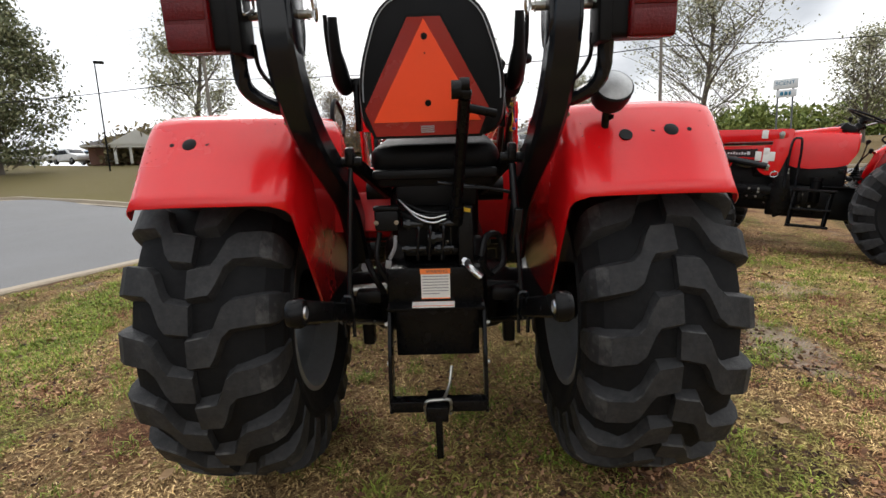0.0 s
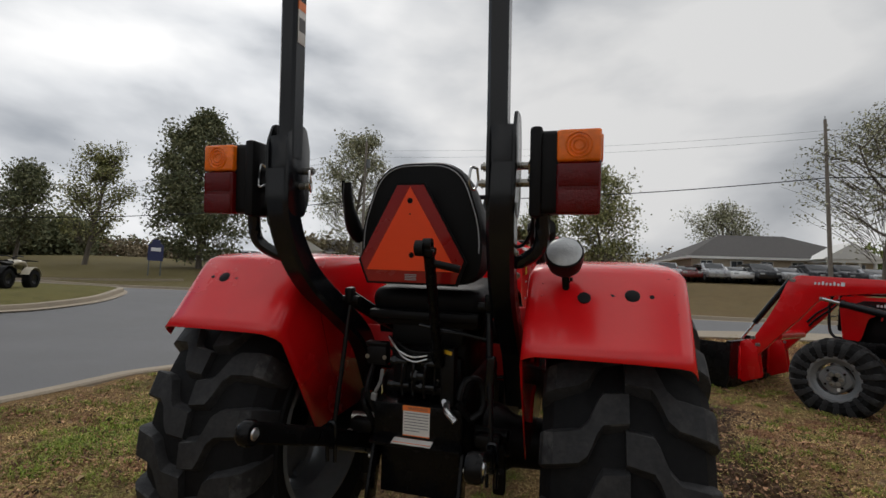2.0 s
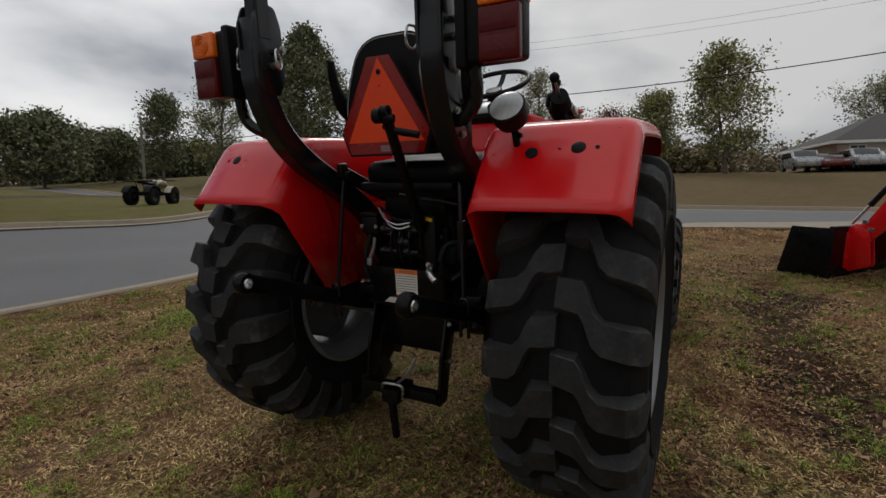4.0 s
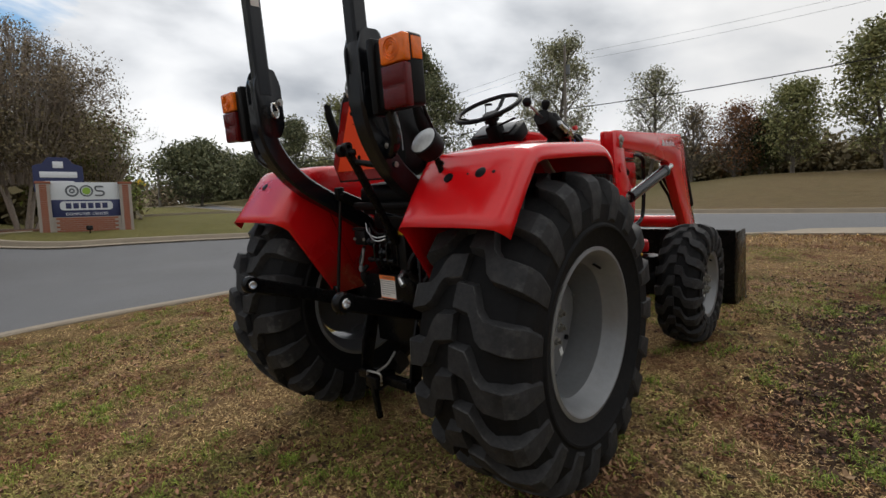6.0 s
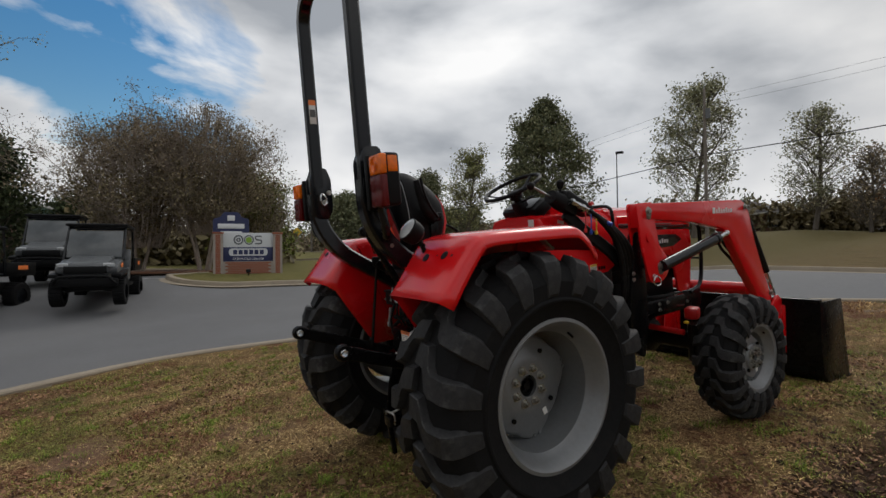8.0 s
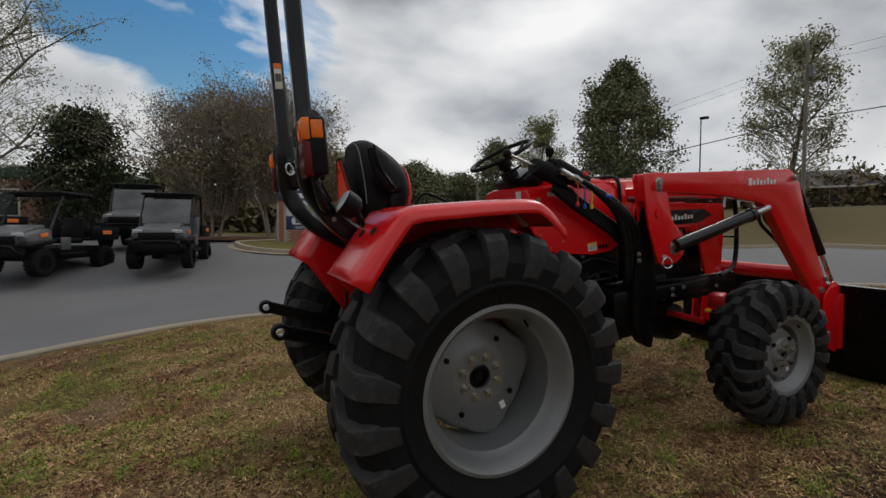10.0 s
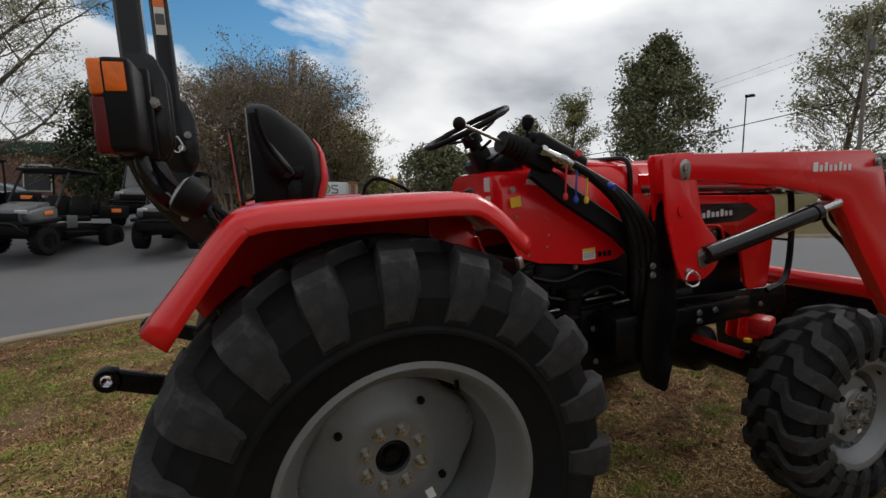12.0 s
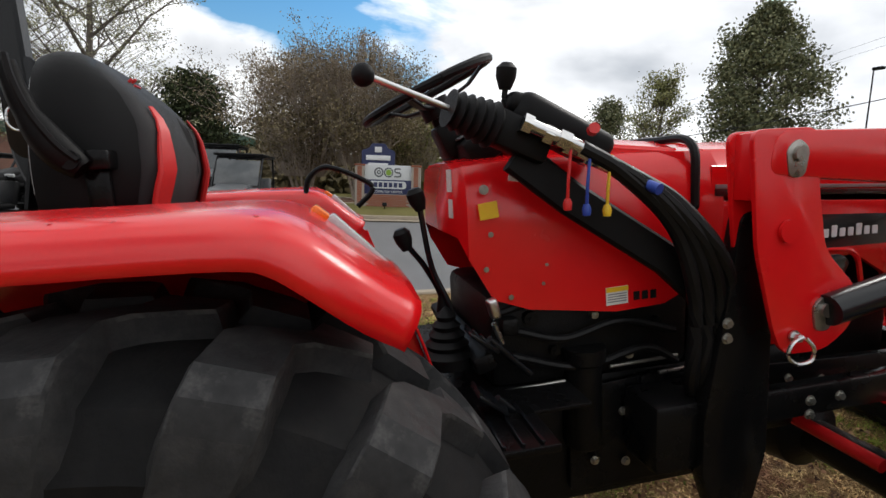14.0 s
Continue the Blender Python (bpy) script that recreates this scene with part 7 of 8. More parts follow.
def street_lamp(at, tall):
    x, y = at
    T = thing("street_lamp", "dark metal car park lamp post with a box head", "lamp", (x, y, ground_at(x, y)))
    bm = bm_new()
    rod(bm, (0, 0, 0), (0, 0, tall), 0.07, 10, 0.05)
    part("post", bm, BLACK, T)
    bm = bm_new()
    box(bm, 0.75, 0.35, 0.22, (0.35, 0, tall), (0, 4, 0), 0.03)
    part("lamp_head", bm, BLACK, T)
    return T


street_lamp(polar(36.5, 52), 11.7 - ground_at(*polar(36.5, 52)))


# ---------------------------------------------------------------- buildings
def house(at, rz, w, d, wall_h, roof_h, wall, label, porch=False, windows=5, hip=True):
    x, y = at
    T = thing("house", label, "house", (x, y, ground_at(x, y)), rz)
    bm = bm_new()
    box(bm, w, d, wall_h, (0, 0, wall_h / 2))
    part("wall", bm, wall, T, smooth=False)
    bm = bm_new()
    e = 0.6
    a = [(-w / 2 - e, -d / 2 - e, wall_h), (w / 2 + e, -d / 2 - e, wall_h), (w / 2 + e, d / 2 + e, wall_h), (-w / 2 - e, d / 2 + e, wall_h)]
    r = max(w / 2 - d / 2, 0.2) if hip else w / 2 + e
    top = [(-r, 0, wall_h + roof_h), (r, 0, wall_h + roof_h)]
    lo = [bm.verts.new((p[0], p[1], p[2] - 0.16)) for p in a]
    va = [bm.verts.new(p) for p in a]
    vt = [bm.verts.new(p) for p in top]
    bm.faces.new([va[0], va[1], vt[1], vt[0]])
    bm.faces.new([va[2], va[3], vt[0], vt[1]])
    bm.faces.new([va[1], va[2], vt[1]])
    bm.faces.new([va[3], va[0], vt[0]])
    for i in range(4):
        bm.faces.new([lo[i], lo[(i + 1) % 4], va[(i + 1) % 4], va[i]])
    bm.faces.new(lo[::-1])
    part("roof", bm, SHINGLE, T, "dark grey shingle roof", smooth=False)
    bm = bm_new()
    box(bm, w + 1.24, d + 1.24, 0.20, (0, 0, wall_h - 0.09))
    part("fascia", bm, TRIM, T, "white fascia board", smooth=False)
    for k in range(windows):
        px = -w / 2 + w * (k + 0.5) / windows
        bm = bm_new()
        box(bm, 1.15, 0.10, 1.45, (px, -d / 2 - 0.02, wall_h * 0.52), (0, 0, 0), 0.02)
        win = part("window", bm, TRIM, T, "white framed window")
        for dx in (-0.26, 0.26):
            bm = bm_new()
            box(bm, 0.46, 0.04, 1.25, (px + dx, -d / 2 - 0.07, wall_h * 0.52))
            part("pane", bm, GLASS, win)
    if porch:
        bm = bm_new()
        box(bm, 4.6, 2.4, 0.3, (porch, -d / 2 - 1.2, wall_h - 0.25))
        plate(bm, [(-2.6, 0), (2.6, 0), (0, 1.5)], 2.6, Matrix.Translation((porch, -d / 2 - 1.2, wall_h - 0.1)) @ BACK)
        pr = part("porch", bm, TRIM, T, "white gabled porch")
        for k in range(4):
            bm = bm_new()
            rod(bm, (porch - 2.0 + 1.33 * k, -d / 2 - 2.2, 0), (porch - 2.0 + 1.33 * k, -d / 2 - 2.2, wall_h - 0.3), 0.14, 12)
            part("column", bm, TRIM, pr)
    return T


house(polar(-15.0, 59), 13, 16.5, 10, 2.1, 2.75, TAN, "low tan office with dark hip roof and white porch", porch=4.6, windows=6)
house(polar(29.0, 67), 29, 19, 9, 2.0, 2.0, WALL_BRICK, "low brick house with white columned porch", porch=-5.0, windows=5)


def flat_building(at, rz):
    x, y = at
    T = thing("building", "low brown building with green metal fascia behind the car park", "building", (x, y, ground_at(x, y)), rz)
    bm = bm_new()
    box(bm, 18, 8, 3.0, (0, 0, 1.5))
    part("wall", bm, WALL_BRICK, T, smooth=False)
    bm = bm_new()
    box(bm, 18.8, 8.8, 0.7, (0, 0, 3.3), (0, 0, 0), 0.05)
    part("fascia", bm, GREEN_METAL, T, "dark green metal fascia")
    bm = bm_new()
    box(bm, 18.9, 8.9, 0.12, (0, 0, 3.7), (0, 0, 0), 0.02)
    part("roof_edge", bm, TRIM, T)
    for k in range(5):
        bm = bm_new()
        box(bm, 1.6, 0.1, 1.7, (-7 + 3.5 * k, -4.0, 1.5), (0, 0, 0), 0.03)
        w_ = part("window", bm, TRIM, T)
        bm = bm_new()
        box(bm, 1.4, 0.06, 1.5, (-7 + 3.5 * k, -4.06, 1.5))
        part("pane", bm, GLASS, w_)
    return T


flat_building(polar(108.4, 44), 80)
bm = bm_new()
box(bm, 4, 3, 4.6, (0, 0, 2.3), (0, 0, 0), 0.05)
tw = tagged(finish("building", bm, TAN), "tan rendered wing behind the trees", "building")
tw.matrix_world = pose(*polar(102.7, 50), -0.3, 0, 0, 60)


# ---------------------------------------------------------------- signs
def brick_sign(at, rz):
    x, y = at
    T = thing("brick_sign", "brick entrance sign with white and navy panel", "sign", (x, y, ground_at(x, y) - 0.02), rz)
    bm = bm_new()
    box(bm, 2.40, 0.30, 0.54, (0, 0, 0.27))
    box(bm, 0.40, 0.44, 1.72, (-1.26, 0, 0.86))
    box(bm, 0.40, 0.44, 1.72, (1.26, 0, 0.86))
    body = part("brick_body", bm, MORTAR, T, "red brick base and piers", smooth=False)
    b0 = bm_new()
    box(b0, 0.205, 0.012, 0.062, (0, 0, 0), (0, 0, 0), 0.004, 1)
    first = None
    for px, w_, d_, z0, z1 in ((0, 2.05, 0.30, 0.0, 0.54), (-1.26, 0.40, 0.44, 0.0, 1.72), (1.26, 0.40, 0.44, 0.0, 1.72)):
        rows_ = int((z1 - z0) / 0.0735)
        for r in range(rows_):
            n_ = max(int(w_ / 0.215), 1)
            for c in range(n_ if r % 2 == 0 or w_ < 1 else n_ - 1):
                cx = px + (c - (n_ - 1) / 2) * 0.2 * (1 if w_ < 1 else 1.075) + (0.1 if r % 2 and w_ > 1 else 0)
                if first is None:
                    first = part("brick", b0, BRICK, body)
                    ob = first
                else:
                    ob = new("brick", first.data)
                    ob.parent = body
                ob.location = (cx, -d_ / 2 - 0.004, z0 + 0.04 + r * 0.0735)
    for px in (-1.26, 1.26):
        bm = bm_new()
        box(bm, 0.46, 0.50, 0.08, (px, 0, 1.76), (0, 0, 0), 0.01)
        part("cap", bm, BRICK, T)
    bm = bm_new()
    box(bm, 2.12, 0.12, 1.24, (0, 0, 1.16), (0, 0, 0), 0.01)
    pan = part("panel", bm, SIGN_WHITE, T, "white upper sign panel with grey shapes")
    bm = bm_new()
    box(bm, 2.125, 0.124, 0.62, (0, 0, 0.85), (0, 0, 0), 0.01)
    low = part("lower_panel", bm, NAVY, T, "navy lower sign panel")
    def ring(px, pz, r, t, mat_, par, fill=False):
        b = bm_new()
        if fill:
            lathe(b, [(0, 0), (r, 0), (r, 0.01), (0, 0.01)], 28, axis_to((px, -0.06, pz), (px, -1, pz)))
        else:
            lathe(b, [(r - t, 0), (r, 0), (r, 0.01), (r - t, 0.01)], 28, axis_to((px, -0.06, pz), (px, -1, pz)), closed=True)
        part("logo_ring", b, mat_, par)
    ring(-0.42, 1.47, 0.21, 0.06, GREY_INK, pan)
    ring(-0.42, 1.47, 0.09, 0.05, GREY_INK, pan)
    ring(0.02, 1.47, 0.21, 0.05, GREY_INK, pan)
    ring(0.02, 1.47, 0.13, 0.02, SIGN_GREEN, pan, True)
    bm = bm_new()
    tube(bm, [(0.56, -0.065, 1.63), (0.34, -0.065, 1.63), (0.30, -0.065, 1.55), (0.36, -0.065, 1.48), (0.52, -0.065, 1.46), (0.57, -0.065, 1.38), (0.50, -0.065, 1.31), (0.28, -0.065, 1.31)], 0.030, 6)
    part("logo_stroke", bm, GREY_INK, pan)
    bm = bm_new()
    plate(bm, rounded([(-0.82, 0.78), (0.82, 0.78), (0.82, 1.10), (-0.82, 1.10)], 0.15, 6), 0.01, Matrix.Translation((0, -0.068, 0)) @ BACK)
    oval = part("logo_oval", bm, SIGN_WHITE, low)
    for k in range(6):
        bm = bm_new()
        box(bm, 0.17, 0.008, 0.20, (-0.56 + 0.225 * k, -0.076, 0.94), (0, 0, 0), 0.003)
        part("logo_block", bm, NAVY, oval)
    for word, size_, zz in (("COMPUTER CENTER", 0.145, 0.64),):
        txt = bpy.data.curves.new("sign_words", "FONT")
        txt.body, txt.size, txt.align_x, txt.align_y, txt.extrude = word, size_, "CENTER", "CENTER", 0.003
        txt.materials.append(WHITE_INK)
        tob = new("sign_words", txt)
        tob.parent = low
        tob.matrix_local = Matrix.Translation((0, -0.070, zz)) @ pose(0, 0, 0, 90, 0, 0)
    return T


entrance = brick_sign(polar(78.4, 18.5), 78)
entrance.scale = (0.80, 0.80, 0.84)


def shape_sign(at, rz, w, h_, z0, colour, label, strokes):
    x, y = at
    T = thing("road_sign", label, "sign", (x, y, ground_at(x, y)), rz)
    bm = bm_new()
    for sx in (-0.38, 0.38):
        rod(bm, (sx * w, 0, 0), (sx * w, 0, z0 + 0.1), 0.05)
    part("post", bm, GREY_PANEL, T)
    bm = bm_new()
    plate(bm, rounded([(-w / 2, z0), (w / 2, z0), (w / 2, z0 + h_ * 0.75), (w * 0.3, z0 + h_ * 0.82), (w * 0.2, z0 + h_), (-w * 0.2, z0 + h_), (-w * 0.3, z0 + h_ * 0.82), (-w / 2, z0 + h_ * 0.75)], 0.05), 0.16, BACK)
    pan = part("panel", bm, colour, T)
    for zc, ww, hh in strokes:
        bm = bm_new()
        box(bm, ww, 0.02, hh, (0, -0.09, zc), (0, 0, 0), 0.01)
        part("name_bar", bm, WHITE_INK, pan)
    return T


shape_sign(polar(80.2, 21.0), 78, 1.35, 1.15, 1.30, NAVY, "navy sign with pale emblem behind the brick sign", ((2.20, 0.28, 0.22), (1.87, 1.0, 0.20), (1.62, 0.8, 0.08), (1.47, 0.4, 0.05)))
shape_sign(polar(48.4, 46), 48, 1.1, 1.7, 1.2, NAVY, "small blue sign on the far lawn", ((2.1, 0.7, 0.3),))


def pylon_sign(at, rz):
    x, y = at
    T = thing("pylon_sign", "white two-panel roadside sign with blue lettering", "sign", (x, y, ground_at(x, y)), rz)
    bm = bm_new()
    for sx in (-0.7, 0.7):
        rod(bm, (sx, 0, -3.6), (sx, 0, 3.9), 0.09)
    part("post", bm, GREY_PANEL, T)
    bm = bm_new()
    box(bm, 2.3, 0.4, 1.05, (0, 0, 4.4), (0, 0, 0), 0.05)
    p1 = part("upper_panel", bm, SIGN_WHITE, T)
    bm = bm_new()
    box(bm, 1.9, 0.35, 0.8, (0.1, 0, 3.35), (0, 0, 0), 0.05)
    p2 = part("lower_panel", bm, SIGN_WHITE, T)
    for word, size_, px, zz, par, dy in (("SCENT", 0.60, -0.05, 4.48, p1, 0.205),):
        txt = bpy.data.curves.new("sign_word", "FONT")
        txt.body, txt.size, txt.align_x, txt.align_y, txt.extrude = word, size_, "CENTER", "CENTER", 0.004
        txt.materials.append(BLUE_SIGN)
        tob = new("sign_word", txt)
        tob.parent = par
        tob.matrix_local = Matrix.Translation((px, -dy, zz)) @ pose(0, 0, 0, 90, 0, 0)
    for k, (px, ww) in enumerate(((-0.35, 0.3), (0.05, 0.3), (0.4, 0.2))):
        bm = bm_new()
        box(bm, ww, 0.02, 0.42, (px, -0.19, 3.35), (0, 0, 0), 0.01)
        part("name_bar", bm, BLUE_SIGN, p2)
    return T


BLUE_SIGN = surface("teal_sign_ink", (0.02, 0.16, 0.26), 0.4, var=0.05)
far_sign = pylon_sign(polar(-31.9, 40), -23)
far_sign.matrix_world = pose(*polar(-31.9, 40), 3.45, 0, 0, -30) @ Matrix.Scale(0.6, 4)


def warning_sign(at, rz):
    x, y = at
    T = thing("warning_sign", "yellow diamond road sign on a thin post", "sign", (x, y, ground_at(x, y)), rz)
    bm = bm_new()
    rod(bm, (0, 0, 0), (0, 0, 2.6), 0.04)
    part("post", bm, GREY_PANEL, T)
    bm = bm_new()
    plate(bm, rounded([(0, 1.75), (0.55, 2.3), (0, 2.85), (-0.55, 2.3)], 0.06), 0.02, Matrix.Translation((0, -0.05, 0)) @ BACK)
    face_ = part("diamond", bm, STICKER_YELLOW, T)
    bm = bm_new()
    box(bm, 0.10, 0.01, 0.42, (0, -0.066, 2.3))
    part("mark", bm, INK, face_)
    return T


warning_sign(polar(73.4, 58), 70)
utility_pole(polar(71.8, 62), 4.3, "short pale pole with a small box across the lot")
x0, y0 = polar(78.4, 17.4)
spot = thing("spot_lamp", "small black spot lamp on the bed before the sign", "lamp", (x0, y0, ground_at(x0, y0)), 78)
bm = bm_new()
box(bm, 0.16, 0.10, 0.12, (0, 0, 0.17), (-25, 0, 0), 0.02)
part("lamp_body", bm, BLACK, spot)
bm = bm_new()
rod(bm, (0, 0, 0), (0, 0, 0.14), 0.02)
part("stake", bm, BLACK, spot)
bm = bm_new()
lane = []
for k in range(25):
    px, py = polar(46 + 1.7 * k, 41)
    lane.append(Vector((px, py, ground_at(px, py) + 0.05)))
sweep(bm, lane, [(-1.3, -0.6), (1.3, -0.6), (1.3, 0.03), (-1.3, 0.03)])
tagged(finish("far_lane", bm, CONCRETE), "pale lane curving across the far lawn", "road", kind="structure")


# ---------------------------------------------------------------- utility vehicles
BLOCK_MESHES = {}


def utv_wheel(parent, at, R=0.32, w=0.25):
    bm = bm_new()
    lathe(bm, [(R * 0.55, -w / 2), (R * 0.9, -w / 2), (R * 0.985, -w * 0.36), (R, 0), (R * 0.985, w * 0.36), (R * 0.9, w / 2), (R * 0.55, w / 2)], 28)
    wh = part("wheel", bm, RUBBER, parent, "knobbly black tyre")
    wh.matrix_local = pose(*at)
    for k in range(22):
        if (R, w) not in BLOCK_MESHES:
            bm = bm_new()
            box(bm, w * 0.9, 0.05, 0.02, (0, 0, R + 0.004))
            ob = part("tread_block", bm, RUBBER, wh)
            BLOCK_MESHES[(R, w)] = ob.data
        else:
            ob = new("tread_block", BLOCK_MESHES[(R, w)])
            ob.parent = wh
        ob.matrix_local = Matrix.Rotation(2 * math.pi * k / 22, 4, "X")
    bm = bm_new()
    lathe(bm, [(0, -w * 0.3), (R * 0.56, -w * 0.42), (R * 0.58, w * 0.42), (R * 0.3, w * 0.30), (0, w * 0.32)], 18)
    part("rim", bm, BLACK_SATIN, wh)


def utv(at, rz, label, glass=True, body=GREY_PANEL):
    """A side-by-side utility vehicle facing local -y."""
    x, y = at
    T = thing("utility_vehicle", label, "utility vehicle", (x, y, ground_at(x, y) - 0.11), rz, "parked utility vehicles")
    for sx in (-0.62, 0.62):
        for sy in (-1.0, 1.0):
            utv_wheel(T, (sx, sy, 0.32))
    bm = bm_new()
    box(bm, 1.0, 2.3, 0.30, (0, 0, 0.50), (0, 0, 0), 0.04)
    box(bm, 1.28, 0.9, 0.10, (0, 0.05, 0.46), (0, 0, 0), 0.03)
    part("chassis", bm, PLASTIC, T)
    bm = bm_new()
    hood_ = [(-1.36, 0.74), (-1.44, 0.90), (-1.38, 1.02), (-0.74, 1.19), (-0.60, 1.19), (-0.60, 0.62), (-1.10, 0.62)]
    side_plate(bm, rounded(hood_, 0.05), 0, 0.86, 0.03)
    wing = [(-1.30, 0.76), (-1.34, 0.90), (-1.24, 0.98), (-0.74, 1.10), (-0.60, 1.10), (-0.60, 0.70)]
    for sx in (-0.51, 0.51):
        side_plate(bm, rounded(wing, 0.05), sx, 0.20, 0.03)
    part("hood", bm, body, T, "grey moulded front body")
    bm = bm_new()
    box(bm, 0.84, 0.06, 0.17, (0, -1.425, 0.85), (0, 0, 0), 0.02)
    box(bm, 1.30, 0.10, 0.20, (0, -1.42, 0.56), (0, 0, 0), 0.04)
    tube(bm, [(-0.62, -1.40, 0.50), (-0.55, -1.56, 0.60), (-0.40, -1.58, 0.70), (0.40, -1.58, 0.70), (0.55, -1.56, 0.60), (0.62, -1.40, 0.50)], 0.03, 8)
    part("front_bumper", bm, PLASTIC, T, "black front guard and grille")
    for sx in (-0.45, 0.45):
        bm = bm_new()
        box(bm, 0.24, 0.06, 0.09, (sx, -1.365, 0.965), (12, 0, 16 if sx > 0 else -16), 0.02)
        part("headlight", bm, CLEAR, T, "clear headlight")
        bm = bm_new()
        box(bm, 0.22, 0.85, 0.10, (sx * 1.36, -1.02, 0.76), (6, 0, 0), 0.05)
        part("front_fender", bm, PLASTIC, T)
        bm = bm_new()
        rod(bm, (sx * 0.6, -1.0, 0.36), (sx * 1.3, -1.0, 0.33), 0.03)
        part("axle_arm", bm, BLACK, T)
        bm = bm_new()
        box(bm, 0.55, 0.5, 0.14, (sx * 0.72, 0.15, 0.80), (0, 0, 0), 0.05)
        box(bm, 0.55, 0.14, 0.55, (sx * 0.72, 0.42, 1.10), (-10, 0, 0), 0.05)
        part("bench_seat", bm, GREY_PANEL if glass else VINYL, T)
    bm = bm_new()
    for sx in (-0.62, 0.62):
        tube(bm, [(sx, -0.66, 1.08), (sx * 0.97, -0.30, 1.80), (sx * 0.95, -0.18, 1.90), (sx * 0.95, 0.50, 1.92), (sx * 0.97, 0.60, 1.85), (sx, 0.62, 0.80)], 0.028, 8)
    for yy, zz in ((-0.22, 1.89), (0.55, 1.91)):
        rod(bm, (-0.59, yy, zz), (0.59, yy, zz), 0.026)
    part("roll_cage", bm, BLACK_SATIN, T, "black tubular roll cage")
    bm = bm_new()
    box(bm, 1.32, 1.05, 0.07, (0, 0.15, 1.96), (-1.5, 0, 0), 0.03)
    part("roof", bm, PLASTIC, T, "black moulded roof")
    if glass:
        bm = bm_new()
        box(bm, 1.14, 0.012, 0.72, (0, -0.475, 1.49), (-22, 0, 0), 0.005)
        part("windscreen", bm, UTV_GLASS, T, "pale reflective windscreen")
    bm = bm_new()
    tube(bm, [(-0.30 + 0.16 * math.cos(a * math.pi / 8), -0.28 + 0.05 * math.sin(a * math.pi / 8), 1.16 + 0.15 * math.sin(a * math.pi / 8)) for a in range(17)], 0.014, 6, 0)
    part("steering_wheel", bm, PLASTIC, T)
    bm = bm_new()
    box(bm, 1.30, 1.0, 0.06, (0, 1.12, 0.82), (0, 0, 0), 0.01)
    for sx in (-0.64, 0.64):
        box(bm, 0.05, 1.0, 0.30, (sx, 1.12, 0.98), (0, 0, 0), 0.01)
    box(bm, 1.30, 0.05, 0.30, (0, 1.60, 0.98), (0, 0, 0), 0.01)
    bed = part("cargo_bed", bm, PLASTIC, T, "black cargo bed with red mark")
    for sx in (-0.668, 0.668):
        bm = bm_new()
        box(bm, 0.006, 0.34, 0.10, (sx, 1.15, 1.00), (0, 0, 0), 0.002)
        part("side_mark", bm, STICKER_ORANGE, bed)
        bm = bm_new()
        box(bm, 0.030, 0.30, 0.30, (sx * 0.99, -0.28, 0.74), (0, 0, 0), 0.02)
        part("door_panel", bm, body, T)
        bm = bm_new()
        box(bm, 0.012, 0.22, 0.09, (sx * 0.935, -0.86, 0.95), (8, 0, 0), 0.004)
        part("wing_mark", bm, STICKER_ORANGE, T, "orange mark on the wing")
        bm = bm_new()
        rod(bm, (sx * 0.75, -1.06, 0.34), (sx * 0.62, -0.98, 0.72), 0.028)
        part("shock_absorber", bm, RIM, T, "silver shock absorber")
    return T


UTV_GLASS = surface("pale_windscreen", (0.10, 0.108, 0.112), 0.10, var=0.3, fine=3, coarse=1, spec=0.6)
utv((-12.9, -2.2), 80, "grey utility vehicle with windscreen and black roof", True)
utv((-16.1, -3.4), 82, "grey utility vehicle parked behind another", True)
utv((-12.6, -4.9), 64, "grey open utility vehicle without windscreen", False)
utv((-14.2, -7.4), 62, "dark open utility vehicle at the end of the row", False, PLASTIC)
utv((-11.5, -7.6), 62, "blue open utility vehicle", False, BLUE_CAP)


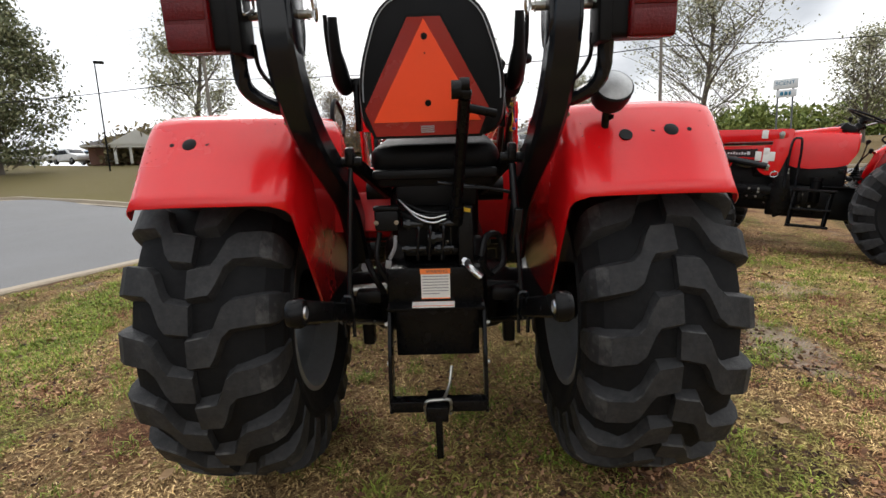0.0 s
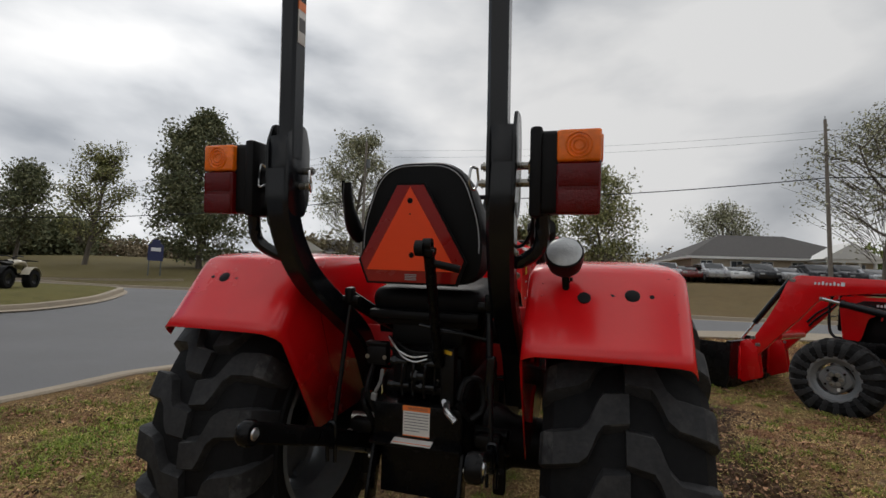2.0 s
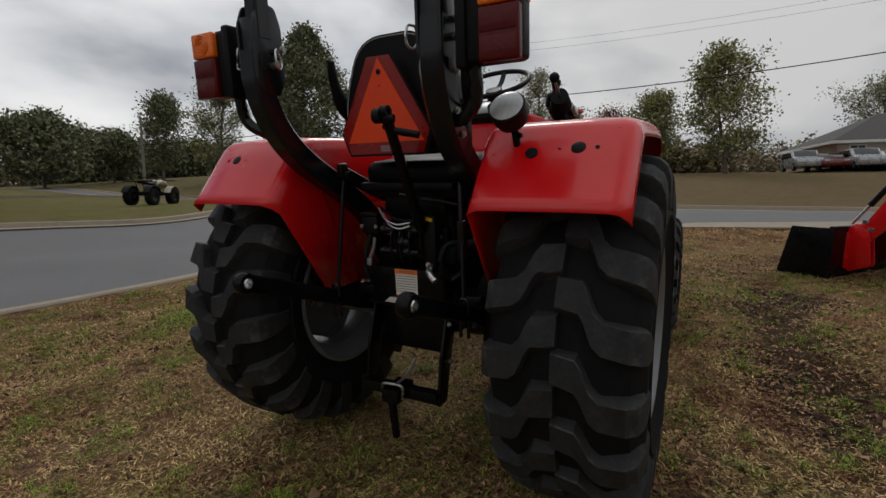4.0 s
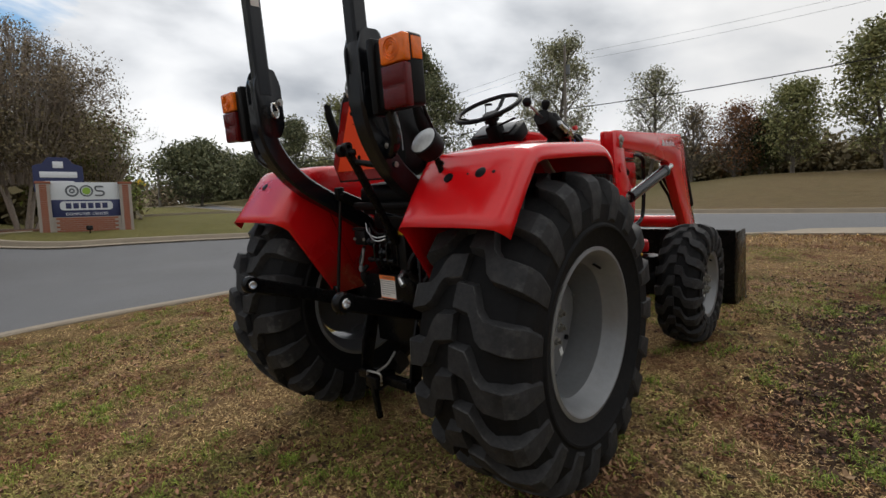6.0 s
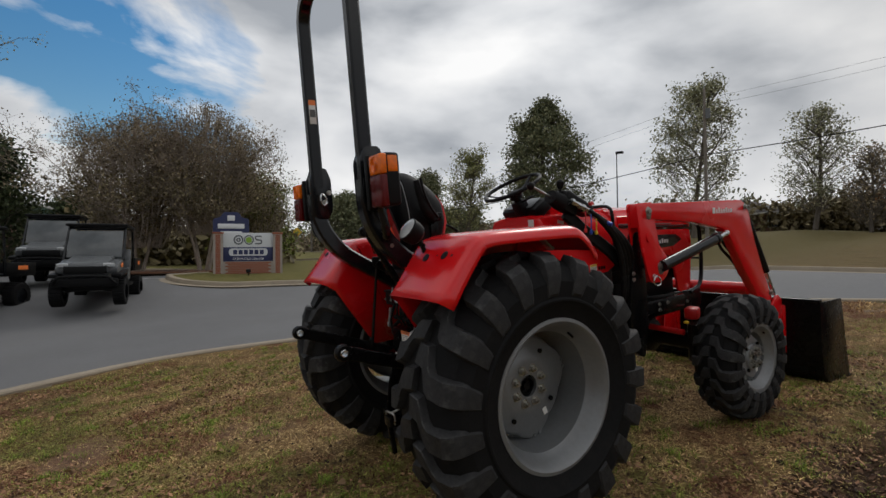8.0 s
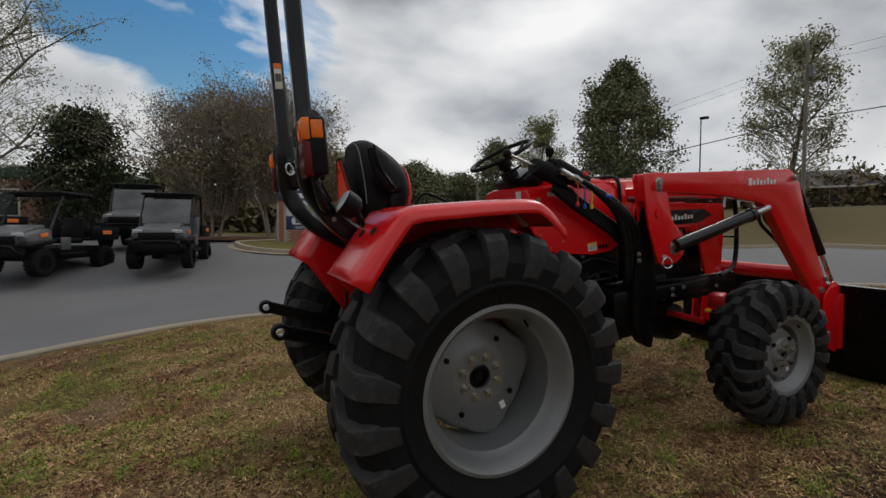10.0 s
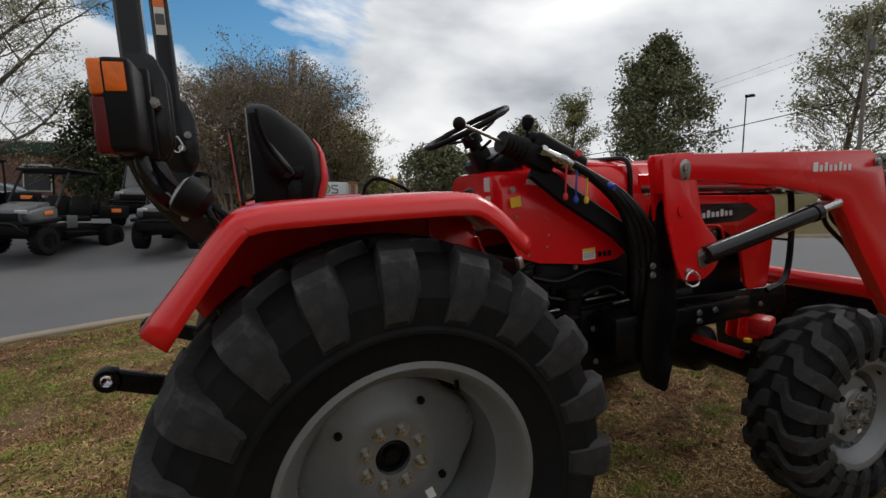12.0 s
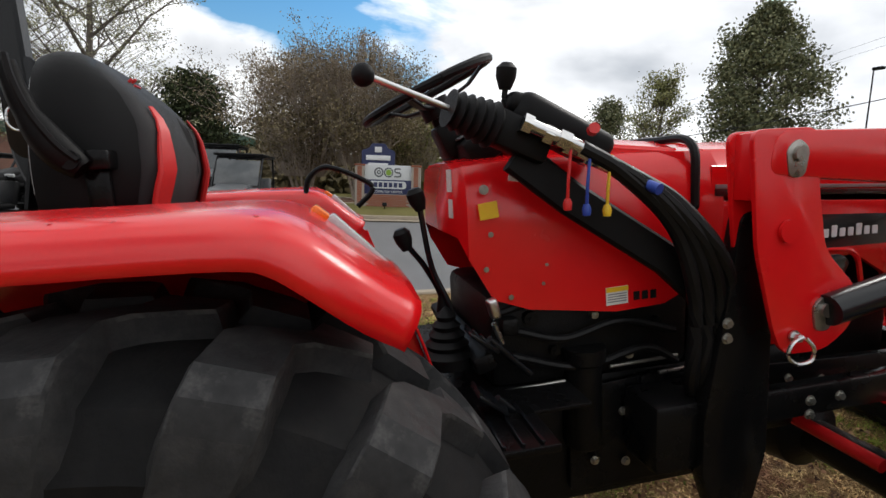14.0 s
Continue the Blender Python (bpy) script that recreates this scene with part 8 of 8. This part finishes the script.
def quad_bike(at, rz):
    """A four-wheeled bike with racks front and back, nose towards local +y."""
    x, y = at
    T = thing("quad_bike", "cream and black quad bike with racks on the grass island", "quad bike", (x, y, ground_at(x, y)), rz)
    for sx in (-0.40, 0.40):
        for sy in (-0.62, 0.62):
            utv_wheel(T, (sx, sy, 0.31), 0.30, 0.24)
    bm = bm_new()
    box(bm, 0.34, 1.30, 0.16, (0, 0, 0.42), (0, 0, 0), 0.04)
    box(bm, 0.30, 0.60, 0.22, (0, 0.05, 0.55), (0, 0, 0), 0.05)
    part("frame", bm, PLASTIC, T)
    bm = bm_new()
    sweep(bm, [(0, 0.10, 0.78), (0, 0.34, 0.86), (0, 0.62, 0.82), (0, 0.86, 0.66)], rect_section(0.40, 0.16, 0.05), scale=[0.7, 1.0, 1.05, 0.7])
    part("bonnet", bm, CREAM, T, "cream front bodywork")
    for sx in (1, -1):
        for sy in (1, -1):
            bm = bm_new()
            sweep(bm, [(sx * 0.40, sy * 0.62 + 0.36 * math.cos(q), 0.33 + 0.38 * math.sin(q)) for q in (0.3, 0.8, 1.3, 1.8, 2.3, 2.8)], rect_section(0.26, 0.02, 0.006), side=(1, 0, 0))
            part("mudguard", bm, CREAM if sy > 0 else PLASTIC, T, "cream mudguard" if sy > 0 else "")
    bm = bm_new()
    sweep(bm, [(0, -0.62, 0.84), (0, -0.30, 0.80), (0, 0.02, 0.78), (0, 0.16, 0.84)], rect_section(0.27, 0.11, 0.04))
    part("seat", bm, VINYL, T)
    for sy, z, w_ in ((-0.74, 0.86, 0.82), (0.72, 0.92, 0.70)):
        bm = bm_new()
        tube(bm, [(-w_ / 2, sy - 0.24, z), (w_ / 2, sy - 0.24, z), (w_ / 2, sy + 0.24, z), (-w_ / 2, sy + 0.24, z), (-w_ / 2, sy - 0.24, z)], 0.018, 6, smooth_n=1)
        rack = part("rack", bm, BLACK, T, "black tubular rack")
        for k in range(5):
            bm = bm_new()
            rod(bm, (-w_ / 2 + w_ * (k + 0.5) / 5, sy - 0.24, z), (-w_ / 2 + w_ * (k + 0.5) / 5, sy + 0.24, z), 0.012, 6)
            part("rack_bar", bm, BLACK, rack)
        for sx in (0.12, -0.12):
            bm = bm_new()
            rod(bm, (sx, sy, z), (sx, sy * 0.8, 0.50), 0.015, 6)
            part("rack_stay", bm, BLACK, rack)
    bm = bm_new()
    tube(bm, [(-0.40, 0.12, 1.03), (-0.16, 0.24, 1.05), (0.0, 0.30, 1.00), (0.16, 0.24, 1.05), (0.40, 0.12, 1.03)], 0.016, 8)
    rod(bm, (0, 0.30, 1.0), (0, 0.36, 0.80), 0.02, 8)
    part("handlebar", bm, BLACK, T)
    return T


CREAM = surface("cream_bodywork", (0.46, 0.41, 0.31), 0.4, var=0.1, coat=0.2)
quad = quad_bike((-19.2, 10.2), 26)
quad.matrix_world = quad.matrix_world @ Matrix.Scale(1.1, 4)


# ---------------------------------------------------------------- parked cars
def car(at, rz, paint, label, van=False, pickup=False):
    """A parked car, nose towards local -y."""
    x, y = at
    T = thing("car", label, "car", (x, y, ground_at(x, y)), rz, "parked cars")
    L, W, H = 4.6, 1.8, 1.45 if not (van or pickup) else 1.8
    if pickup:
        out_ = [(-2.6, 0.35), (-2.65, 0.75), (-2.5, 0.98), (-1.3, 1.08), (-0.75, 1.72), (0.55, 1.76), (0.75, 1.10), (2.6, 1.10), (2.65, 0.45), (2.5, 0.35)]
    elif van:
        out_ = [(-2.3, 0.32), (-2.36, 0.70), (-2.2, 0.98), (-1.2, 1.10), (-0.65, 1.68), (1.9, 1.70), (2.25, 1.10), (2.3, 0.45), (2.2, 0.32)]
    else:
        out_ = [(-2.2, 0.30), (-2.3, 0.55), (-2.15, 0.80), (-1.1, 0.94), (-0.45, 1.38), (0.75, 1.42), (1.5, 1.02), (2.2, 0.98), (2.3, 0.6), (2.2, 0.30)]
    bm = bm_new()
    side_plate(bm, rounded(out_, 0.12, 4), 0, W, 0.07)
    body = part("body", bm, paint, T)
    top = max(z for _, z in out_)
    gl = [(y_, z_) for y_, z_ in out_ if z_ > 0.93 and -1.4 < y_ < 2.3]
    bm = bm_new()
    cy = sum(p[0] for p in gl) / len(gl)
    pts = [(cy + (y_ - cy) * 0.86, 0.98 + (z_ - 0.98) * 0.80) for y_, z_ in gl if not (pickup and y_ > 1.0)]
    side_plate(bm, pts, 0, W + 0.012, 0.0)
    part("side_glass", bm, GLASS, body)
    bm = bm_new()
    i = out_.index(max((p for p in out_ if p[0] < 0.8 and p[1] > 1.3), key=lambda p: -p[0]))
    a, b = Vector((0, *out_[i - 1])), Vector((0, *out_[i]))
    m_ = a.lerp(b, 0.5)
    ang = math.degrees(math.atan2(b.z - a.z, b.y - a.y))
    box(bm, W * 0.84, (b - a).length * 0.84, 0.02, (0, m_.y - 0.005, m_.z + 0.006), (ang, 0, 0), 0.005)
    part("windscreen", bm, GLASS, body)
    for sx in (-0.62, 0.62):
        bm = bm_new()
        box(bm, 0.36, 0.08, 0.14, (sx, out_[1][0] + 0.05, 0.72), (0, 0, 0), 0.03)
        part("headlight", bm, CLEAR, body)
        for sy in (-1.4, 1.4):
            bm = bm_new()
            lathe(bm, [(0, -0.11), (0.22, -0.11), (0.33, -0.10), (0.34, 0), (0.33, 0.10), (0.22, 0.11), (0, 0.11)], 24, Matrix.Translation((sx * 1.32, sy, 0.34)))
            wh = part("wheel", bm, RUBBER, T)
            bm = bm_new()
            lathe(bm, [(0, -0.125), (0.20, -0.118), (0.20, 0.118), (0, 0.125)], 18, Matrix.Translation((sx * 1.32, sy, 0.34)))
            part("rim", bm, RIM, wh)
    return T


CAR_WHITE = surface("white_car_paint", (0.70, 0.70, 0.70), 0.25, var=0.03, coat=0.6)
CAR_SILVER = surface("silver_car_paint", (0.42, 0.43, 0.45), 0.28, metal=0.4, var=0.04, coat=0.6)
CAR_DARK = surface("dark_car_paint", (0.02, 0.022, 0.028), 0.2, var=0.05, coat=0.7)
CAR_RED = surface("dark_red_car_paint", (0.16, 0.015, 0.015), 0.25, var=0.05, coat=0.6)
for k, (az, d, paint, kind_) in enumerate(((-6.8, 50, CAR_SILVER, 1), (-8.7, 50, CAR_RED, 0), (-11.1, 50, CAR_SILVER, 1), (-13.2, 50, CAR_WHITE, 0), (-15.3, 50, CAR_DARK, 1), (-17.4, 50, CAR_SILVER, 0), (-19.8, 50, CAR_DARK, 1),
                                           (-21.9, 50, CAR_DARK, 1), (-23.7, 50, CAR_SILVER, 0))):
    car(polar(az, d), 8, paint, ("white", "silver", "dark", "dark red")[[CAR_WHITE, CAR_SILVER, CAR_DARK, CAR_RED].index(paint)] + " parked car in front of the office", van=kind_ == 1)
for az, d, paint in ((41.5, 72, CAR_WHITE), (38.8, 72, CAR_WHITE), (36.8, 74, CAR_SILVER), (13.8, 76, CAR_WHITE)):
    car(polar(az, d), 70, paint, "pale parked car on the far lawn edge", van=True)
car(polar(112.1, 27), 120, CAR_WHITE, "white pickup parked beside the lot", pickup=True)
car(polar(109.3, 33), 150, CAR_DARK, "dark parked car at the back of the lot")


# ---------------------------------------------------------------- planting bed and grass
bm = bm_new()
cx, cy = polar(86.5, 24.0)
plate(bm, rounded([(cx - 2.6, cy - 3.2), (cx + 2.2, cy - 2.2), (cx + 3.2, cy + 1.6), (cx + 0.5, cy + 3.4), (cx - 3.4, cy + 1.8)], 1.2, 6), 0.06, Matrix.Translation((0, 0, ground_at(cx, cy) + 0.02)))
tagged(finish("planting_bed", bm, MULCH), "pine straw bed round the crape myrtles", "planting bed", kind="structure")


def blades(name, count, x0, x1, y0, y1, lo, hi, material, seed, label, keep=None, width=0.0035, lie=(0.3, 1.6)):
    """Short grass blades, one bent strip each, thinned by patches."""
    rng = np.random.default_rng(seed)
    x, y = rng.uniform(x0, x1, count), rng.uniform(y0, y1, count)
    ok = ~inside(ROAD_OUTLINE, x + 0.25, y) & ~inside(ROAD_OUTLINE, x - 0.25, y)
    if keep is not None:
        ok &= keep(x, y, rng)
    x, y = x[ok], y[ok]
    n = len(x)
    z = lawn_height(x, y) - 0.004
    h = rng.uniform(lo, hi, n)
    a = rng.uniform(0, 2 * np.pi, n)
    lean = rng.uniform(*lie, n) * h
    w = width * rng.uniform(0.6, 1.5, n)
    dx, dy = np.cos(a), np.sin(a)
    p = np.stack([x, y, z], 1)
    side = np.stack([-dy, dx, 0 * x], 1) * w[:, None]
    fwd = np.stack([dx, dy, 0 * x], 1)
    up = np.array([0, 0, 1.0])
    midp = p + fwd * (lean * 0.3)[:, None] + up * (h * 0.6)[:, None]
    tip = p + fwd * lean[:, None] + up * (h * rng.uniform(0.5, 1.0, n))[:, None]
    verts = np.stack([p, midp + side, tip, midp - side], 1).reshape(-1, 3)
    me = bpy.data.meshes.new(name)
    me.from_pydata(verts.tolist(), [], np.arange(n * 4).reshape(-1, 4).tolist())
    me.materials.append(material)
    ob = new(name, me)
    return tagged(ob, label, "grass", kind="stuff")


def patch(scale, seed, cut):
    def f(x, y, rng):
        v = (np.sin(x * scale + seed) * np.sin(y * scale * 1.1 + 2 * seed) + 0.6 * np.sin(2.3 * scale * x - 1.7 * scale * y + seed) + rng.normal(0, 0.45, len(x)))
        return v > cut
    return f


def off_mud(keep):
    """Thins the blades where wheels have churned the lawn or the soil lies bare."""
    def f(x, y, rng):
        q = np.exp(-((x - 1.7 - 0.12 * np.sin(2 * y)) / 0.36) ** 2) * ramp(y, 0.3, 1.2) * (1 - ramp(y, 4.0, 5.0))
        q = np.maximum(q, np.exp(-((x - 2.18) / 0.25) ** 2 - ((y - 1.0) / 0.5) ** 2))
        q = np.maximum(q, np.exp(-((x + 2.05) / 0.30) ** 2 - ((y + 1.95) / 0.25) ** 2))
        return keep(x, y, rng) & (rng.random(len(x)) > 0.9 * q)
    return f


BRIGHT_GRASS = leaf_material("bright_grass", (0.125, 0.185, 0.020), (0.27, 0.33, 0.055))
STRAW = grass_material("dry_grass", ((0.36, 0.215, 0.085), (0.80, 0.57, 0.27), (0.28, 0.110, 0.060), (0.22, 0.24, 0.045), (0.070, 0.038, 0.023)), ((1.6, 0.49, 0.58, 0.75), (1.1, 0.51, 0.59, 0.8), (5.0, 0.55, 0.63, 0.85)))
GRASS = grass_material("green_grass", ((0.115, 0.170, 0.018), (0.34, 0.37, 0.070), (0.36, 0.230, 0.095)), ((2.5, 0.48, 0.60, 0.8),))
blades("dry_grass", 285000, -3.6, 3.8, -2.6, 3.6, 0.006, 0.018, STRAW, 71, "matted short dry straw-coloured grass", off_mud(patch(0.9, 2.1, -1.0)), width=0.0024, lie=(1.0, 3.4))
blades("dry_grass", 170000, -5.5, 5.5, -3.4, 7.5, 0.008, 0.026, STRAW, 75, "short dry straw-coloured grass", off_mud(patch(0.9, 2.1, -1.0)), width=0.003, lie=(0.6, 2.4))
blades("green_grass", 250000, -5.6, 5.5, -3.4, 7.5, 0.010, 0.034, GRASS, 72, "patches of short green grass", off_mud(patch(1.7, 0.8, 0.3)), width=0.0026, lie=(0.5, 2.4))
blades("green_grass", 70000, -4.2, -0.9, 0.2, 2.8, 0.014, 0.045, BRIGHT_GRASS, 73, "brighter green strip of grass near the kerb", lambda x, y, rng: np.abs(x + 2.85 + 0.10 * (y - 1.0) + rng.normal(0, 0.18, len(x))) < 0.16 * (0.4 + ramp(y, 0.2, 0.9) * (1 - ramp(y, 1.8, 2.8))) + 0.10 * np.sin(9 * x + 5 * y))
blades("dry_grass", 60000, -12, 12, 7.5, 13, 0.02, 0.06, STRAW, 74, "dry grass on the slope to the road", width=0.008)

def tufts(count, seed):
    """Small bunches of longer green blades standing out of the mown lawn."""
    rng = np.random.default_rng(seed)
    cx_, cy_ = rng.uniform(-4.6, 4.2, count), rng.uniform(-2.6, 5.0, count)
    each = 46
    x = np.repeat(cx_, each) + rng.normal(0, 1, count * each) * np.repeat(rng.uniform(0.02, 0.055, count), each)
    y = np.repeat(cy_, each) + rng.normal(0, 1, count * each) * np.repeat(rng.uniform(0.02, 0.055, count), each)
    ok = ~inside(ROAD_OUTLINE, x - 0.25, y) & ~inside(ROAD_OUTLINE, x + 0.25, y)
    x, y = x[ok], y[ok]
    n = len(x)
    a, h = rng.uniform(0, 2 * np.pi, n), rng.uniform(0.018, 0.055, n)
    p = np.stack([x, y, lawn_height(x, y) - 0.004], 1)
    fwd = np.stack([np.cos(a), np.sin(a), 0 * x], 1)
    side = np.stack([-np.sin(a), np.cos(a), 0 * x], 1) * 0.0022
    midp = p + fwd * (0.25 * h)[:, None] + np.array([0, 0, 1.0]) * (0.65 * h)[:, None]
    tip = p + fwd * (rng.uniform(0.4, 1.5, n) * h)[:, None] + np.array([0, 0, 1.0]) * (rng.uniform(0.6, 1.0, n) * h)[:, None]
    verts = np.stack([p, midp + side, tip, midp - side], 1).reshape(-1, 3)
    me = bpy.data.meshes.new("green_grass")
    me.from_pydata(verts.tolist(), [], np.arange(n * 4).reshape(-1, 4).tolist())
    me.materials.append(BRIGHT_GRASS)
    return tagged(new("green_grass", me), "scattered tufts of longer green grass", "grass", kind="stuff")


tufts(1150, 78)


def litter(count, seed):
    """Small curled bits of leaf lying in drifts on the lawn."""
    rng = np.random.default_rng(seed)
    x, y = rng.uniform(-4.5, 4.8, count), rng.uniform(-3.0, 6.5, count)
    v = np.sin(1.9 * x + 0.8) * np.sin(1.5 * y + 2.0) + 0.5 * np.sin(3.7 * x - 2.9 * y) + rng.normal(0, 0.5, count)
    ok = (v > 0.1) & ~inside(ROAD_OUTLINE, x - 0.3, y) & ~inside(ROAD_OUTLINE, x + 0.3, y)
    x, y = x[ok], y[ok]
    n = len(x)
    p = np.stack([x, y, lawn_height(x, y) + rng.uniform(0.006, 0.022, n)], 1)
    a = rng.uniform(0, 2 * np.pi, n)
    s = rng.uniform(0.005, 0.019, n)[:, None]
    tip = rng.uniform(-0.7, 0.7, n)
    u = np.stack([np.cos(a), np.sin(a), tip], 1) * s
    w = np.stack([-np.sin(a), np.cos(a), rng.uniform(-0.7, 0.7, n)], 1) * s * 0.55
    verts = np.stack([p - u, p + w, p + u, p - w], 1).reshape(-1, 3)
    me = bpy.data.meshes.new("leaf_litter")
    me.from_pydata(verts.tolist(), [], np.arange(n * 4).reshape(-1, 4).tolist())
    me.materials.append(LITTER)
    return tagged(new("leaf_litter", me), "scattered reddish-brown leaf litter on the lawn", "leaves", kind="stuff")


LITTER = leaf_material("leaf_litter", (0.085, 0.037, 0.020), (0.40, 0.22, 0.125))
litter(110000, 91)


def clods(count, seed):
    """Lumps of churned earth, thickest along the wheel tracks."""
    rng = np.random.default_rng(seed)
    y = rng.uniform(-1.6, 5.2, count)
    x = np.where(rng.random(count) < 0.6, 1.7 + 0.12 * np.sin(2 * y) + rng.normal(0, 0.26, count), rng.uniform(-3.6, 3.6, count))
    v = np.sin(2.3 * x + 0.3) * np.sin(2.9 * y + 1.0) + 0.6 * np.sin(5.7 * x + 4.1 * y) + rng.normal(0, 0.4, count)
    ok = (v > 0.25) & ~inside(ROAD_OUTLINE, x - 0.3, y) & ~inside(ROAD_OUTLINE, x + 0.3, y)
    x, y = x[ok], y[ok]
    n = len(x)
    r = rng.uniform(0.004, 0.017, n) * np.where(rng.random(n) < 0.1, 1.7, 1.0)
    base_ = np.stack([x, y, lawn_height(x, y)], 1)
    shape_ = np.array([(1, 0, 0), (0, 1, 0), (-1, 0, 0), (0, -1, 0), (0, 0, 0.75), (0, 0, -0.5)])
    verts = base_[:, None, :] + shape_[None] * r[:, None, None] * rng.uniform(0.6, 1.3, (n, 6, 3)) + rng.normal(0, 0.25, (n, 6, 3)) * r[:, None, None]
    tri = np.array([(0, 1, 4), (1, 2, 4), (2, 3, 4), (3, 0, 4), (1, 0, 5), (2, 1, 5), (3, 2, 5), (0, 3, 5)])
    me = bpy.data.meshes.new("soil_clods")
    me.from_pydata(verts.reshape(-1, 3).tolist(), [], (tri[None] + 6 * np.arange(n)[:, None, None]).reshape(-1, 3).tolist())
    me.materials.append(EARTH)
    return tagged(new("soil_clods", me), "dark crumbs of churned damp soil", "soil", kind="stuff")


EARTH = leaf_material("damp_earth", (0.040, 0.022, 0.014), (0.105, 0.060, 0.038))
clods(26000, 95)
LEAF_FALLEN = leaf_material("fallen_leaves", (0.16, 0.085, 0.04), (0.30, 0.20, 0.11))
leaf_rng = random.Random(81)
leaf_mesh = None
for k in range(170):
    x, y = leaf_rng.uniform(-3.8, 4.5), leaf_rng.uniform(-2.2, 6.0)
    if leaf_mesh is None:
        bm = bm_new()
        n_ = 9
        cen = bm.verts.new((0, 0, 0.004))
        rim_ = []
        for i in range(n_):
            a = 2 * math.pi * i / n_
            r = 0.021 * (0.7 + 0.5 * abs(math.cos(1.5 * a))) * (1.4 if i == 0 else 1)
            rim_.append(bm.verts.new((r * math.cos(a) * 1.3, r * math.sin(a), 0.012 + 0.010 * math.sin(2 * a))))
        for i in range(n_):
            bm.faces.new([cen, rim_[i], rim_[(i + 1) % n_]])
        ob = finish("fallen_leaf", bm, LEAF_FALLEN)
        leaf_mesh = ob.data
    else:
        ob = new("fallen_leaf", leaf_mesh)
    zz = float(lawn_height(np.array([x]), np.array([y]))[0])
    ob.matrix_world = pose(x, y, zz + 0.012, leaf_rng.uniform(-20, 20), leaf_rng.uniform(-20, 20), leaf_rng.uniform(0, 360)) @ Matrix.Scale(leaf_rng.uniform(0.5, 1.25), 4)
    tagged(ob, "curled brown fallen leaf on the grass", "leaf", "fallen leaves")
